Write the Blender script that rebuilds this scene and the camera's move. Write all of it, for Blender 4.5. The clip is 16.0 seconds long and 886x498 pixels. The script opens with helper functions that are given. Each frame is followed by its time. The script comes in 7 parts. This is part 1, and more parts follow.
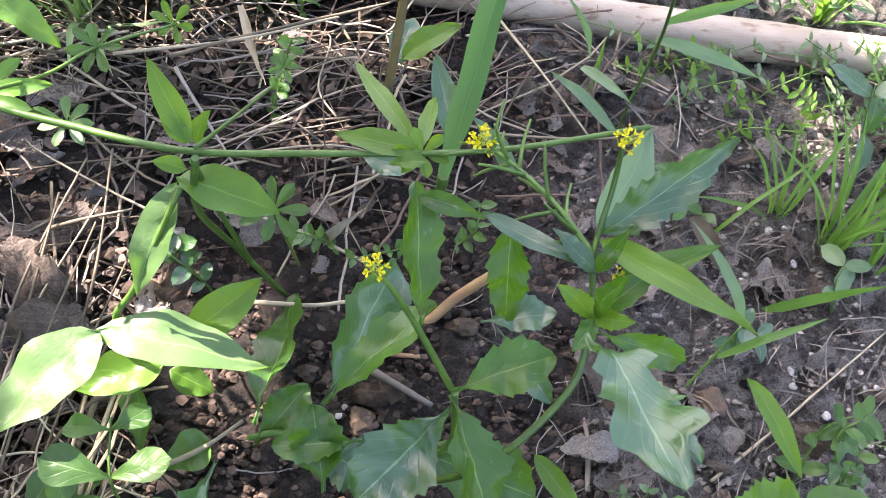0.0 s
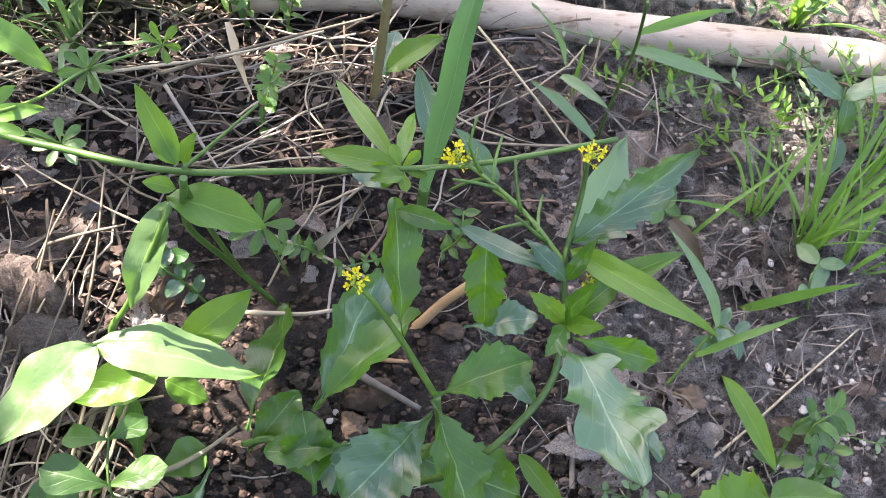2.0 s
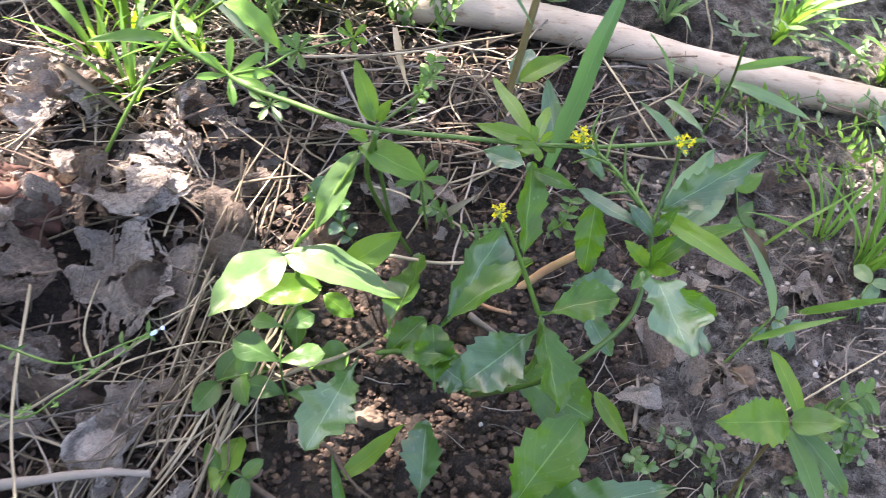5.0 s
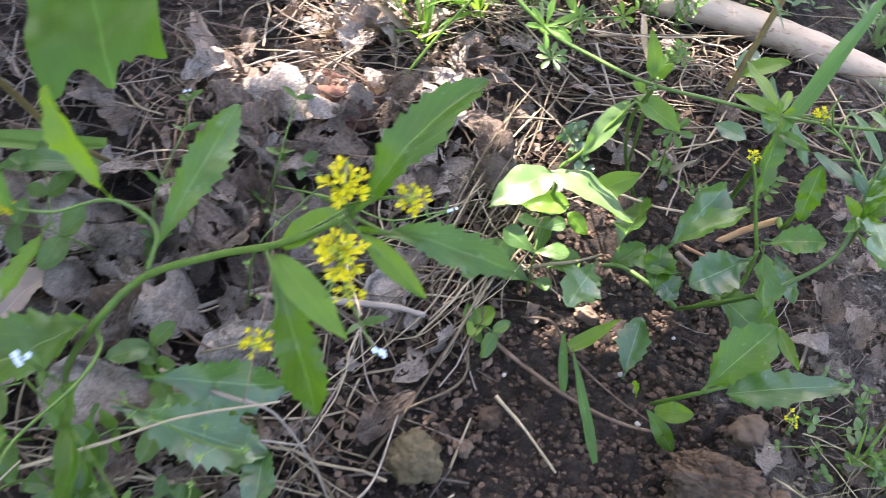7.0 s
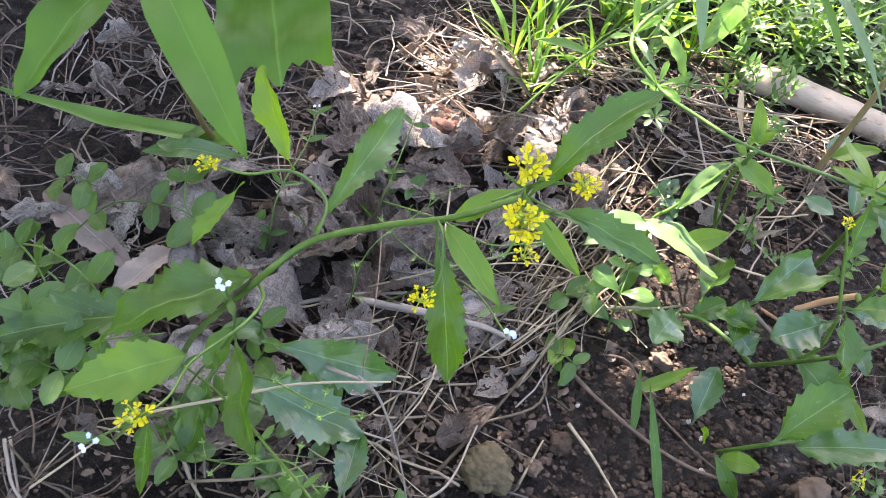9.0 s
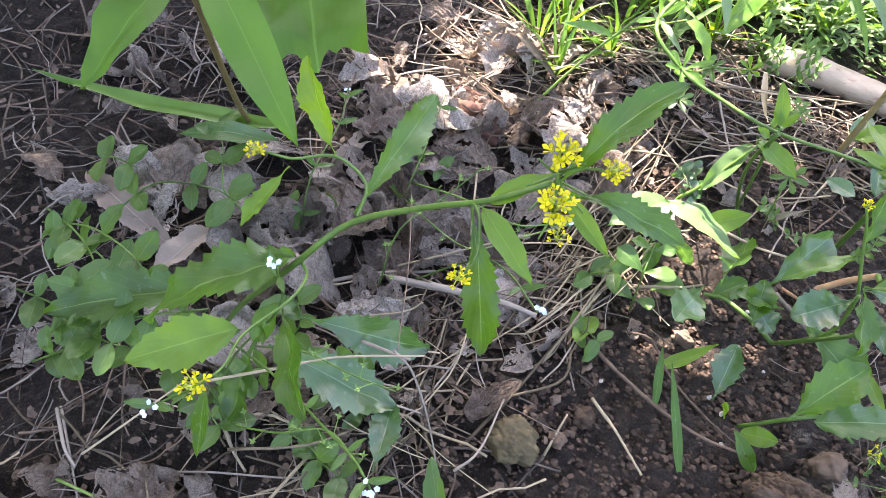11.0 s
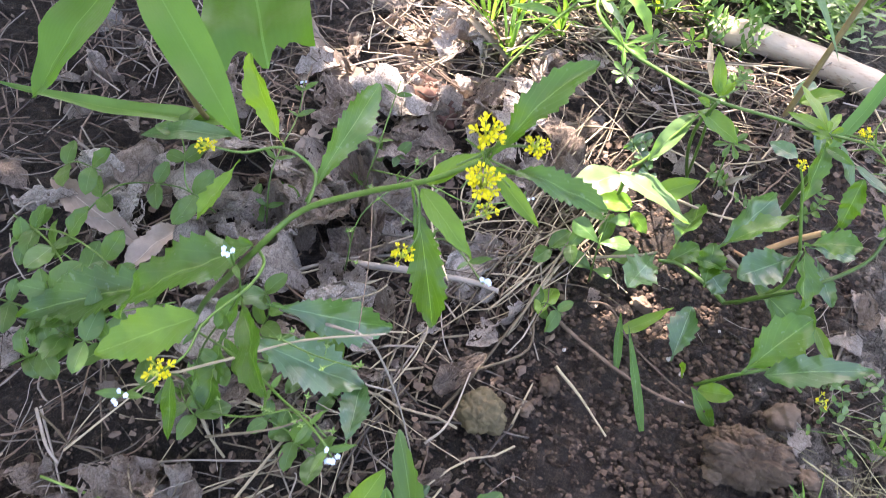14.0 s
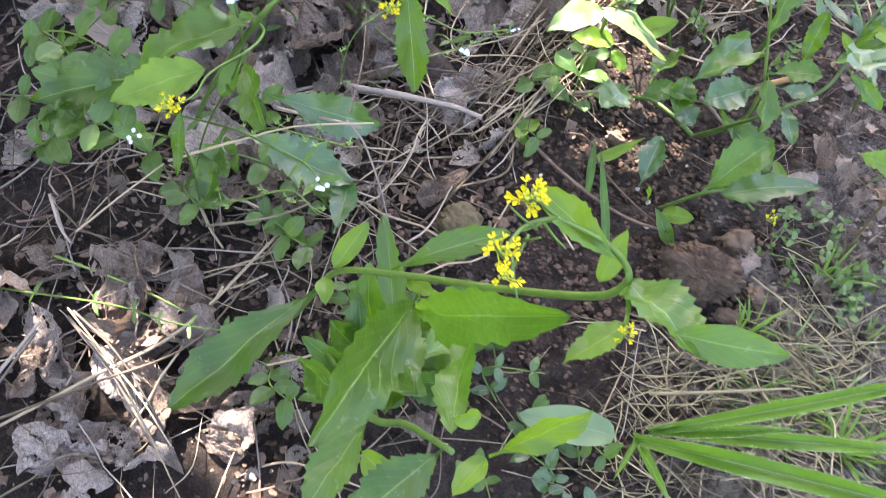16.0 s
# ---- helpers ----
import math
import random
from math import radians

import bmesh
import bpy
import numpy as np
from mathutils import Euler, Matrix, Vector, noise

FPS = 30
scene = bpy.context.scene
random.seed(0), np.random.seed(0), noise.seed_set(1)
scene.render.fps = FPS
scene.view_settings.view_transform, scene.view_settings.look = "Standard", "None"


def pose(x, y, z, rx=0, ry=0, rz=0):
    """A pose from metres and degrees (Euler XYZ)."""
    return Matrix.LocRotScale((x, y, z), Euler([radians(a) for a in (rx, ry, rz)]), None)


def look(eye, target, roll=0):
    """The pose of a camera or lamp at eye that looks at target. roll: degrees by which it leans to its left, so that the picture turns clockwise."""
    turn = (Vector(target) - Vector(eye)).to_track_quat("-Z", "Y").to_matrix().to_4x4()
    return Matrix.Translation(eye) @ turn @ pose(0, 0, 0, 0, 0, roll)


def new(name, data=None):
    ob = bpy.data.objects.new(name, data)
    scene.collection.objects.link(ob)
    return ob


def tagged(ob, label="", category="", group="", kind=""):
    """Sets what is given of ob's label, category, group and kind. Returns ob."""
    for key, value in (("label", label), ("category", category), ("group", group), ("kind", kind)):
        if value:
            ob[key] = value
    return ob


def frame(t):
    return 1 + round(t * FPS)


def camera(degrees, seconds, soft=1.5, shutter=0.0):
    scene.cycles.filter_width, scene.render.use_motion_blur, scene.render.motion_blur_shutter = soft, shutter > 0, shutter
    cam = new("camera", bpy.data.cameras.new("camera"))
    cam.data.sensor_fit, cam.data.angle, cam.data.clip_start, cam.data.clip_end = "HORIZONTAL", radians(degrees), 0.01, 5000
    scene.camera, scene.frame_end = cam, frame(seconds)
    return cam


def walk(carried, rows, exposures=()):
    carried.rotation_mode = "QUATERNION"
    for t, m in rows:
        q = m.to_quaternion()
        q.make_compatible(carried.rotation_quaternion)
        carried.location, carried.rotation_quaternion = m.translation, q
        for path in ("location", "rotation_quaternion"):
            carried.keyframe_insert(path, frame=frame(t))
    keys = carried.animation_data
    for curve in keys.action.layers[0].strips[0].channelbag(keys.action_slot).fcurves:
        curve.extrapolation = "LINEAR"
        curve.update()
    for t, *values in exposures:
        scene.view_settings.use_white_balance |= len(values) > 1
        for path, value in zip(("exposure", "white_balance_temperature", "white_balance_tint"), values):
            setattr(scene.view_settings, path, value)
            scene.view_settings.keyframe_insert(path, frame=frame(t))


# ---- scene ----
cam = camera(57.8, 16.0, soft=0.85, shutter=0.4)
PATH = [
    (0, (-0.033, 0.052, 0.34), (0.125, 1.088, -1.363), 9.7),
    (0.5, (-0.029, 0.053, 0.346), (0.129, 1.092, -1.356), 9.7),
    (1, (-0.026, 0.05, 0.348), (0.133, 1.097, -1.348), 9.3),
    (1.5, (-0.027, 0.051, 0.348), (0.138, 1.093, -1.351), 8.7),
    (2, (-0.028, 0.049, 0.352), (0.135, 1.085, -1.351), 8.7),
    (2.5, (-0.025, 0.047, 0.358), (0.137, 1.077, -1.349), 8.7),
    (3, (-0.025, 0.038, 0.363), (0.128, 1.068, -1.345), 9),
    (3.2, (-0.026, 0.037, 0.363), (0.126, 1.068, -1.344), 9.2),
    (5.5, (-0.061, -0.048, 0.418), (-0.144, 1.04, -1.258), 6.9),
    (6, (-0.079, -0.072, 0.426), (-0.187, 1.008, -1.253), 7.8),
    (6.5, (-0.096, -0.108, 0.448), (-0.303, 0.933, -1.247), 6.6),
    (7, (-0.106, -0.145, 0.473), (-0.399, 0.867, -1.227), 5.8),
    (7.5, (-0.117, -0.184, 0.496), (-0.482, 0.817, -1.197), 6.5),
    (8, (-0.123, -0.183, 0.489), (-0.554, 0.886, -1.145), 7.9),
    (8.5, (-0.122, -0.184, 0.481), (-0.561, 0.895, -1.144), 8.3),
    (9, (-0.121, -0.195, 0.486), (-0.572, 0.882, -1.137), 7.9),
    (9.5, (-0.123, -0.205, 0.489), (-0.586, 0.851, -1.145), 7.7),
    (9.7, (-0.123, -0.207, 0.489), (-0.591, 0.838, -1.151), 7.4),
    (11.8, (-0.12, -0.204, 0.505), (-0.6, 0.809, -1.152), 4.8),
    (12, (-0.119, -0.199, 0.505), (-0.6, 0.82, -1.148), 4.1),
    (12.5, (-0.117, -0.194, 0.499), (-0.583, 0.826, -1.157), 4.4),
    (13, (-0.116, -0.193, 0.497), (-0.558, 0.833, -1.162), 5.5),
    (13.5, (-0.115, -0.192, 0.496), (-0.536, 0.835, -1.167), 5.7),
    (14, (-0.105, -0.211, 0.514), (-0.52, 0.802, -1.16), 5),
    (14.5, (-0.1, -0.227, 0.514), (-0.503, 0.762, -1.177), 5.7),
    (15, (-0.09, -0.246, 0.508), (-0.467, 0.685, -1.221), 6.3),
    (15.5, (-0.077, -0.265, 0.511), (-0.426, 0.627, -1.245), 7.7),
    (16, (-0.066, -0.274, 0.517), (-0.367, 0.573, -1.27), 9.6),
]
EXPOSE = [(0, 2.97, 6850, 23), (8, 3.14, 7100, 23), (16, 3.47, 7250, 25)]
walk(cam, [(t, look(eye, target, roll)) for t, eye, target, roll in PATH], EXPOSE)

# ---- world and sun ----
SUN_AZ, SUN_EL = 145.0, 52.0          # degrees; azimuth from +x towards +y
world = bpy.data.worlds.new("sky")
scene.world = world
world.use_nodes = True
wn = world.node_tree.nodes
sky = wn.new("ShaderNodeTexSky")
sky.sky_type = "NISHITA"
sky.sun_disc = False
sky.dust_density = 3.0
sky.sun_elevation = radians(SUN_EL)
sky.sun_rotation = radians(90 - SUN_AZ)
world.node_tree.links.new(sky.outputs[0], wn["Background"].inputs[0])
wn["Background"].inputs[1].default_value = 0.125
TO_SUN = Vector((math.cos(radians(SUN_EL)) * math.cos(radians(SUN_AZ)),
                 math.cos(radians(SUN_EL)) * math.sin(radians(SUN_AZ)), math.sin(radians(SUN_EL))))
sun_data = bpy.data.lights.new("sun", "SUN")
sun_data.energy, sun_data.angle, sun_data.color = 5.0, radians(0.5), (1.0, 0.96, 0.9)
sun = new("sun", sun_data)
sun.matrix_world = look(TO_SUN * 5, (0, 0, 0))


# ---- materials ----
class Nodes:
    """A small helper to wire a node material."""

    def __init__(self, name):
        self.mat = bpy.data.materials.new(name)
        self.mat.use_nodes = True
        self.tree = self.mat.node_tree
        self.bsdf = self.tree.nodes["Principled BSDF"]
        self.out = self.tree.nodes["Material Output"]

    def add(self, kind, **inputs):
        n = self.tree.nodes.new("ShaderNode" + kind)
        for key, value in inputs.items():
            self.set(n, key.replace("_", " "), value)
        return n

    def set(self, n, key, value):
        socket = n.inputs[int(key)] if key.isdigit() else n.inputs[key]
        if hasattr(value, "is_output"):
            self.tree.links.new(value, socket)
        else:
            socket.default_value = value

    def coords(self, which="Object"):
        return self.add("TexCoord").outputs[which]

    def noise(self, scale, detail=4.0, rough=0.55, vector=None):
        n = self.add("TexNoise", Scale=scale, Detail=detail, Roughness=rough)
        self.set(n, "Vector", vector if vector else self.coords())
        return n.outputs["Fac"]

    def ramp(self, fac, *stops):
        n = self.add("ValToRGB")
        e = n.color_ramp.elements
        while len(e) < len(stops):
            e.new(0.5)
        for el, (p, c) in zip(e, stops):
            el.position, el.color = p, (*c, 1) if len(c) == 3 else c
        self.set(n, "Fac", fac)
        return n.outputs["Color"]

    def mix(self, fac, a, b, kind="MIX"):
        n = self.add("Mix")
        n.data_type, n.blend_type = "RGBA", kind
        for i, v in ((0, fac), (6, a), (7, b)):
            if isinstance(v, tuple) and len(v) == 3:
                v = (*v, 1)
            self.set(n, str(i), v)
        return n.outputs[2]

    def math(self, op, a, b=0.0, clamp=False):
        n = self.add("Math")
        n.operation, n.use_clamp = op, clamp
        self.set(n, "0", a)
        self.set(n, "1", b)
        return n.outputs[0]

    def bump(self, height, strength=0.4, distance=0.001):
        n = self.add("Bump", Height=height, Strength=strength, Distance=distance)
        self.set(self.bsdf, "Normal", n.outputs[0])
        return n.outputs[0]

    def done(self, color, rough=0.6, spec=0.4):
        self.set(self.bsdf, "Base Color", color)
        self.set(self.bsdf, "Roughness", rough)
        self.set(self.bsdf, "Specular IOR Level", spec)
        return self.mat

    def see_through(self, color, share):
        """Let part of the light through, as a thin leaf does."""
        t = self.add("BsdfTranslucent", Color=color)
        m = self.add("MixShader")
        self.set(m, "0", share)
        self.tree.links.new(self.bsdf.outputs[0], m.inputs[1])
        self.tree.links.new(t.outputs[0], m.inputs[2])
        self.tree.links.new(m.outputs[0], self.out.inputs["Surface"])


def leaf_material(name, dark, light, rib, through_color, veins=7.0, rough=0.3, share=0.32, spots=0.0, parallel=False, gloss=0.4):
    """A leaf: uv.x runs across the blade, uv.y from base to tip."""
    n = Nodes(name)
    uv = n.add("SeparateXYZ", Vector=n.coords("UV"))
    across = n.math("ABSOLUTE", n.math("SUBTRACT", uv.outputs[0], 0.5))
    big, fine = n.noise(45.0, 4), n.noise(500.0, 3)
    rnd = n.add("ObjectInfo").outputs["Random"]
    tone = n.math("ADD", n.math("MULTIPLY", big, 0.6), n.math("MULTIPLY", rnd, 0.4))
    col = n.ramp(tone, (0.28, dark), (0.7, light))
    if parallel:
        line = n.math("SINE", n.math("MULTIPLY", uv.outputs[0], 95.0))
        vein = n.math("MULTIPLY", n.math("ADD", line, 1.0), 0.5)
        width = 0.012
    else:
        slant = n.math("SUBTRACT", n.math("MULTIPLY", uv.outputs[1], veins * 6.283), n.math("MULTIPLY", across, veins * 5.0))
        wob = n.math("ADD", slant, n.math("MULTIPLY", big, 3.0))
        vein = n.math("POWER", n.math("MULTIPLY", n.math("ADD", n.math("SINE", wob), 1.0), 0.5), 22.0)
        width = 0.014
    mid = n.math("LESS_THAN", across, width)
    col = n.mix(n.math("MULTIPLY", vein, 0.12 if not parallel else 0.05), col, rib)
    col = n.mix(n.math("MULTIPLY", mid, 0.75), col, rib)
    col = n.mix(n.math("MULTIPLY", fine, 0.45), col, dark)
    pale = n.ramp(n.noise(28.0, 3), (0.5, (0, 0, 0)), (0.75, (1, 1, 1)))
    col = n.mix(n.math("MULTIPLY", pale, 0.12), col, rib)
    if spots:
        sp = n.ramp(n.noise(230.0, 2), (0.66, (0, 0, 0)), (0.70, (1, 1, 1)))
        col = n.mix(n.math("MULTIPLY", sp, spots), col, (0.55, 0.6, 0.5))
    puff = n.noise(190.0, 2)
    hgt = n.math("SUBTRACT", n.math("ADD", n.math("MULTIPLY", fine, 0.3), n.math("MULTIPLY", puff, 0.55)), n.math("MULTIPLY", n.math("MAXIMUM", vein, mid), 0.13 if not parallel else 0.03))
    n.bump(hgt, 0.55, 0.0010)
    n.see_through(through_color + (1,), share)
    return n.done(col, n.math("ADD", rough, n.math("MULTIPLY", big, 0.2)), gloss)


def plain_material(name, a, b, scale=90.0, rough=0.6, spec=0.35, bump=0.3, stretch=None, spots=None, share=0.0, vary=0.35):
    n = Nodes(name)
    v = n.coords()
    if stretch:
        m = n.add("Mapping", Vector=v)
        m.inputs["Scale"].default_value = stretch
        v = m.outputs[0]
    big, fine = n.noise(scale, 4, vector=v), n.noise(scale * 9, 3, vector=v)
    rnd = n.add("ObjectInfo").outputs["Random"]
    isl = n.add("NewGeometry").outputs["Random Per Island"]
    tone = n.math("ADD", n.math("MULTIPLY", big, 1.0 - vary), n.math("MULTIPLY", n.math("FRACT", n.math("ADD", rnd, isl)), vary))
    col = n.ramp(tone, (0.28, a), (0.72, b))
    col = n.mix(n.math("MULTIPLY", fine, 0.35), col, a)
    if spots:
        col = n.mix(n.ramp(n.noise(scale * 2.3, 3, vector=v), (0.58, (0, 0, 0)), (0.68, (1, 1, 1))), col, spots)
    n.bump(n.math("ADD", big, n.math("MULTIPLY", fine, 0.5)), bump, 0.001)
    if share:
        n.see_through(b + (1,), share)
    return n.done(col, rough, spec)


def soil_material():
    n = Nodes("soil")
    v = n.coords()
    xyz = n.add("SeparateXYZ", Vector=v)
    big, mid, fine = n.noise(14.0, 5), n.noise(90.0, 5, 0.65), n.noise(700.0, 4, 0.7)
    moist = n.ramp(mid, (0.36, (0.014, 0.009, 0.006)), (0.52, (0.055, 0.036, 0.025)), (0.68, (0.14, 0.098, 0.07)))
    crust = n.ramp(mid, (0.38, (0.05, 0.04, 0.032)), (0.48, (0.27, 0.235, 0.20)), (0.60, (0.64, 0.59, 0.53)))
    where = n.math("ADD", n.math("MULTIPLY", n.math("SUBTRACT", xyz.outputs[0], 0.04), 9.0), n.math("MULTIPLY", n.math("SUBTRACT", big, 0.5), 4.5))
    spot = n.add("VectorMath", Vector=v)
    spot.operation = "DISTANCE"
    spot.inputs[1].default_value = (0.16, 0.14, 0.0)
    away = spot.outputs["Value"]
    edge = n.math("SUBTRACT", n.math("ADD", 1.9, n.math("MULTIPLY", n.math("SUBTRACT", n.noise(6.0, 4), 0.5), 3.0)), n.math("MULTIPLY", away, 3.2))
    where = n.math("MINIMUM", where, edge)
    weedy = n.ramp(n.noise(2.2, 6, 0.65), (0.4, (0.05, 0.036, 0.024)), (0.5, (0.075, 0.06, 0.032)), (0.62, (0.045, 0.07, 0.018)))
    moist = n.mix(n.math("SUBTRACT", n.math("MULTIPLY", away, 1.4), 1.0, True), moist, weedy)
    col = n.mix(n.math("MULTIPLY", n.math("ADD", where, 0.25, True), 0.85), moist, crust)
    crumbs = n.ramp(fine, (0.54, (0, 0, 0)), (0.64, (1, 1, 1)))
    col = n.mix(n.math("MULTIPLY", crumbs, 0.3), col, (0.24, 0.2, 0.16))
    # shade of the small pits painted in: near-black where the fine relief is low
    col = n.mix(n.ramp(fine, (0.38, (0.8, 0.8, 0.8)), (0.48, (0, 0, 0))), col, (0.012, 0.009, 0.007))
    cell = n.add("TexVoronoi", Scale=170.0)
    cell.feature = "DISTANCE_TO_EDGE"
    bent = n.add("VectorMath")
    bent.operation = "ADD"
    n.set(bent, "0", v)
    n.set(bent, "1", n.add("TexNoise", Scale=60.0, Vector=v).outputs["Color"])
    n.set(cell, "Vector", bent.outputs[0])
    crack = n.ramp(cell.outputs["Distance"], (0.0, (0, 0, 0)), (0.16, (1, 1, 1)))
    # shade inside the cracks mixed into the colour along the cell edges
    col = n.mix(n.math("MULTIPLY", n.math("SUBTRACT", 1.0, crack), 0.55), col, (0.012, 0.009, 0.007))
    grit_pits = n.noise(1500.0, 3, 0.7)
    # finest hollows get the same near-black as painted shade
    col = n.mix(n.ramp(grit_pits, (0.35, (0.75, 0.75, 0.75)), (0.5, (0, 0, 0))), col, (0.012, 0.009, 0.007))
    n.bump(n.math("ADD", n.math("ADD", n.math("ADD", mid, n.math("MULTIPLY", crack, 0.35)), n.math("MULTIPLY", fine, 1.3)), n.math("MULTIPLY", grit_pits, 0.5)), 1.0, 0.010)
    return n.done(col, 0.75, 0.35)


def dead_leaf_material():
    n = Nodes("dead_leaf")
    uv = n.add("SeparateXYZ", Vector=n.coords("UV"))
    across = n.math("ABSOLUTE", n.math("SUBTRACT", uv.outputs[0], 0.5))
    rnd = n.add("ObjectInfo").outputs["Random"]
    big, fine = n.noise(3.5, 5, 0.65), n.noise(26.0, 5, 0.75)
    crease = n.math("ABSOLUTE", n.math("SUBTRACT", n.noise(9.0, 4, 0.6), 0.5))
    tone = n.math("ADD", n.math("MULTIPLY", big, 0.5), n.math("MULTIPLY", rnd, 0.5))
    col = n.ramp(tone, (0.16, (0.095, 0.064, 0.046)), (0.36, (0.265, 0.21, 0.168)), (0.55, (0.48, 0.415, 0.355)), (0.78, (0.68, 0.62, 0.555)))
    slant = n.math("SUBTRACT", n.math("MULTIPLY", uv.outputs[1], 50.0), n.math("MULTIPLY", across, 40.0))
    vein = n.math("POWER", n.math("MULTIPLY", n.math("ADD", n.math("SINE", slant), 1.0), 0.5), 10.0)
    vein = n.math("MAXIMUM", vein, n.math("LESS_THAN", across, 0.02))
    col = n.mix(n.math("MULTIPLY", vein, 0.35), col, (0.42, 0.36, 0.29))
    col = n.mix(n.math("MULTIPLY", fine, 0.25), col, (0.12, 0.085, 0.062))
    # crevice shade put into the colour: dark along the deep creases
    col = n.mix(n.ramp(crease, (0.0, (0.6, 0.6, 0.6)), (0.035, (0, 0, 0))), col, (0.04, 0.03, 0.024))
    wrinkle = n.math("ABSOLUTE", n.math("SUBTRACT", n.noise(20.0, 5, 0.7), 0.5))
    # finer wrinkles darkened too, as painted shade in their folds
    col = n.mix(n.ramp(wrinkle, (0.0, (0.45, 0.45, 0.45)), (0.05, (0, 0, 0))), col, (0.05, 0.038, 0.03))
    n.bump(n.math("ADD", n.math("ADD", n.math("MULTIPLY", crease, 4.0), n.math("MULTIPLY", wrinkle, 3.0)), n.math("ADD", n.math("MULTIPLY", fine, 1.3), n.math("ADD", n.math("MULTIPLY", vein, 0.3), n.math("MULTIPLY", big, 1.5)))), 0.9, 0.0022)
    n.see_through((0.3, 0.2, 0.12, 1), 0.10)
    return n.done(col, 0.75, 0.3)


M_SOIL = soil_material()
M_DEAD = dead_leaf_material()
M_LEAF = leaf_material("mustard_leaf", (0.013, 0.050, 0.005), (0.046, 0.128, 0.011), (0.22, 0.38, 0.09), (0.18, 0.42, 0.014), spots=0.10, rough=0.27, share=0.28, gloss=0.5)
M_YOUNG = leaf_material("young_leaf", (0.046, 0.122, 0.010), (0.10, 0.215, 0.022), (0.26, 0.42, 0.08), (0.29, 0.52, 0.02), share=0.36, gloss=0.45)
M_BLUE = leaf_material("bluish_leaf", (0.015, 0.054, 0.014), (0.046, 0.116, 0.034), (0.2, 0.34, 0.15), (0.14, 0.36, 0.04), rough=0.22, share=0.22, spots=0.10, gloss=0.9)
M_BROAD = leaf_material("broad_leaf", (0.030, 0.088, 0.009), (0.060, 0.150, 0.017), (0.14, 0.3, 0.06), (0.19, 0.45, 0.018), parallel=True, share=0.33, gloss=0.3)
M_PALE = leaf_material("pale_leaf", (0.06, 0.12, 0.034), (0.115, 0.195, 0.07), (0.24, 0.34, 0.13), (0.20, 0.42, 0.05), parallel=True, share=0.26, rough=0.36, gloss=0.5)
M_GRASS = leaf_material("grass_blade", (0.045, 0.12, 0.018), (0.115, 0.235, 0.038), (0.2, 0.34, 0.08), (0.23, 0.46, 0.05), parallel=True, share=0.33)
M_HAIRY = leaf_material("hairy_blade", (0.035, 0.10, 0.014), (0.085, 0.19, 0.026), (0.30, 0.44, 0.16), (0.2, 0.46, 0.03), parallel=True, share=0.3, gloss=0.4)
M_HAIR = plain_material("plant_hair", (0.42, 0.5, 0.32), (0.62, 0.68, 0.5), 300.0, 0.5, 0.4, 0.1, share=0.3)
M_GREYGRASS = leaf_material("grey_grass_blade", (0.09, 0.16, 0.075), (0.17, 0.26, 0.13), (0.25, 0.34, 0.2), (0.2, 0.36, 0.12), parallel=True)
M_BLADE = leaf_material("bluish_blade", (0.05, 0.12, 0.045), (0.10, 0.2, 0.075), (0.2, 0.3, 0.15), (0.18, 0.4, 0.1), parallel=True)
M_SMALL = leaf_material("small_leaf", (0.028, 0.076, 0.014), (0.074, 0.152, 0.031), (0.17, 0.3, 0.1), (0.18, 0.38, 0.04), veins=4.0, gloss=0.5)
M_WEED = leaf_material("weed_leaf", (0.075, 0.13, 0.052), (0.17, 0.25, 0.115), (0.24, 0.34, 0.17), (0.2, 0.38, 0.09), veins=4.0, gloss=0.5)
M_STEM = plain_material("green_stem", (0.045, 0.105, 0.015), (0.115, 0.215, 0.035), 200.0, 0.45, 0.45, 0.15, share=0.12)
M_DARKSTEM = plain_material("dark_green_stem", (0.026, 0.066, 0.010), (0.07, 0.14, 0.024), 200.0, 0.4, 0.5, 0.15, share=0.1)
M_BROWNSTEM = plain_material("brown_stem", (0.085, 0.062, 0.024), (0.17, 0.135, 0.048), 150.0, 0.5, 0.4, 0.2)
M_REDSTEM = plain_material("red_stem", (0.22, 0.09, 0.05), (0.36, 0.27, 0.12), 90.0, 0.45, 0.4, 0.2)
M_YELLOW = plain_material("yellow_petal", (0.5, 0.44, 0.012), (0.72, 0.66, 0.02), 400.0, 0.5, 0.3, 0.1, share=0.25)
M_BUD = plain_material("green_bud", (0.22, 0.3, 0.03), (0.42, 0.45, 0.05), 400.0, 0.5, 0.3, 0.1)
M_BUDGREEN = plain_material("herb_bud", (0.10, 0.19, 0.04), (0.2, 0.3, 0.08), 400.0, 0.5, 0.3, 0.1)
M_WHITE = plain_material("pale_petal", (0.46, 0.6, 0.8), (0.68, 0.77, 0.9), 500.0, 0.5, 0.3, 0.1, share=0.2)
M_STRAW = plain_material("dry_straw", (0.08, 0.062, 0.038), (0.38, 0.32, 0.215), 120.0, 0.6, 0.3, 0.3, vary=0.7)
M_GREYSTRAW = plain_material("grey_straw", (0.05, 0.043, 0.036), (0.29, 0.25, 0.205), 120.0, 0.75, 0.25, 0.4, vary=0.7)
M_TWIG = plain_material("twig_bark", (0.06, 0.042, 0.031), (0.2, 0.145, 0.105), 160.0, 0.8, 0.25, 0.5)
M_POLE = plain_material("peeled_wood", (0.2, 0.15, 0.105), (0.46, 0.385, 0.295), 55.0, 0.6, 0.35, 0.5, stretch=(0.6, 1.6, 1.6), spots=(0.24, 0.17, 0.115))
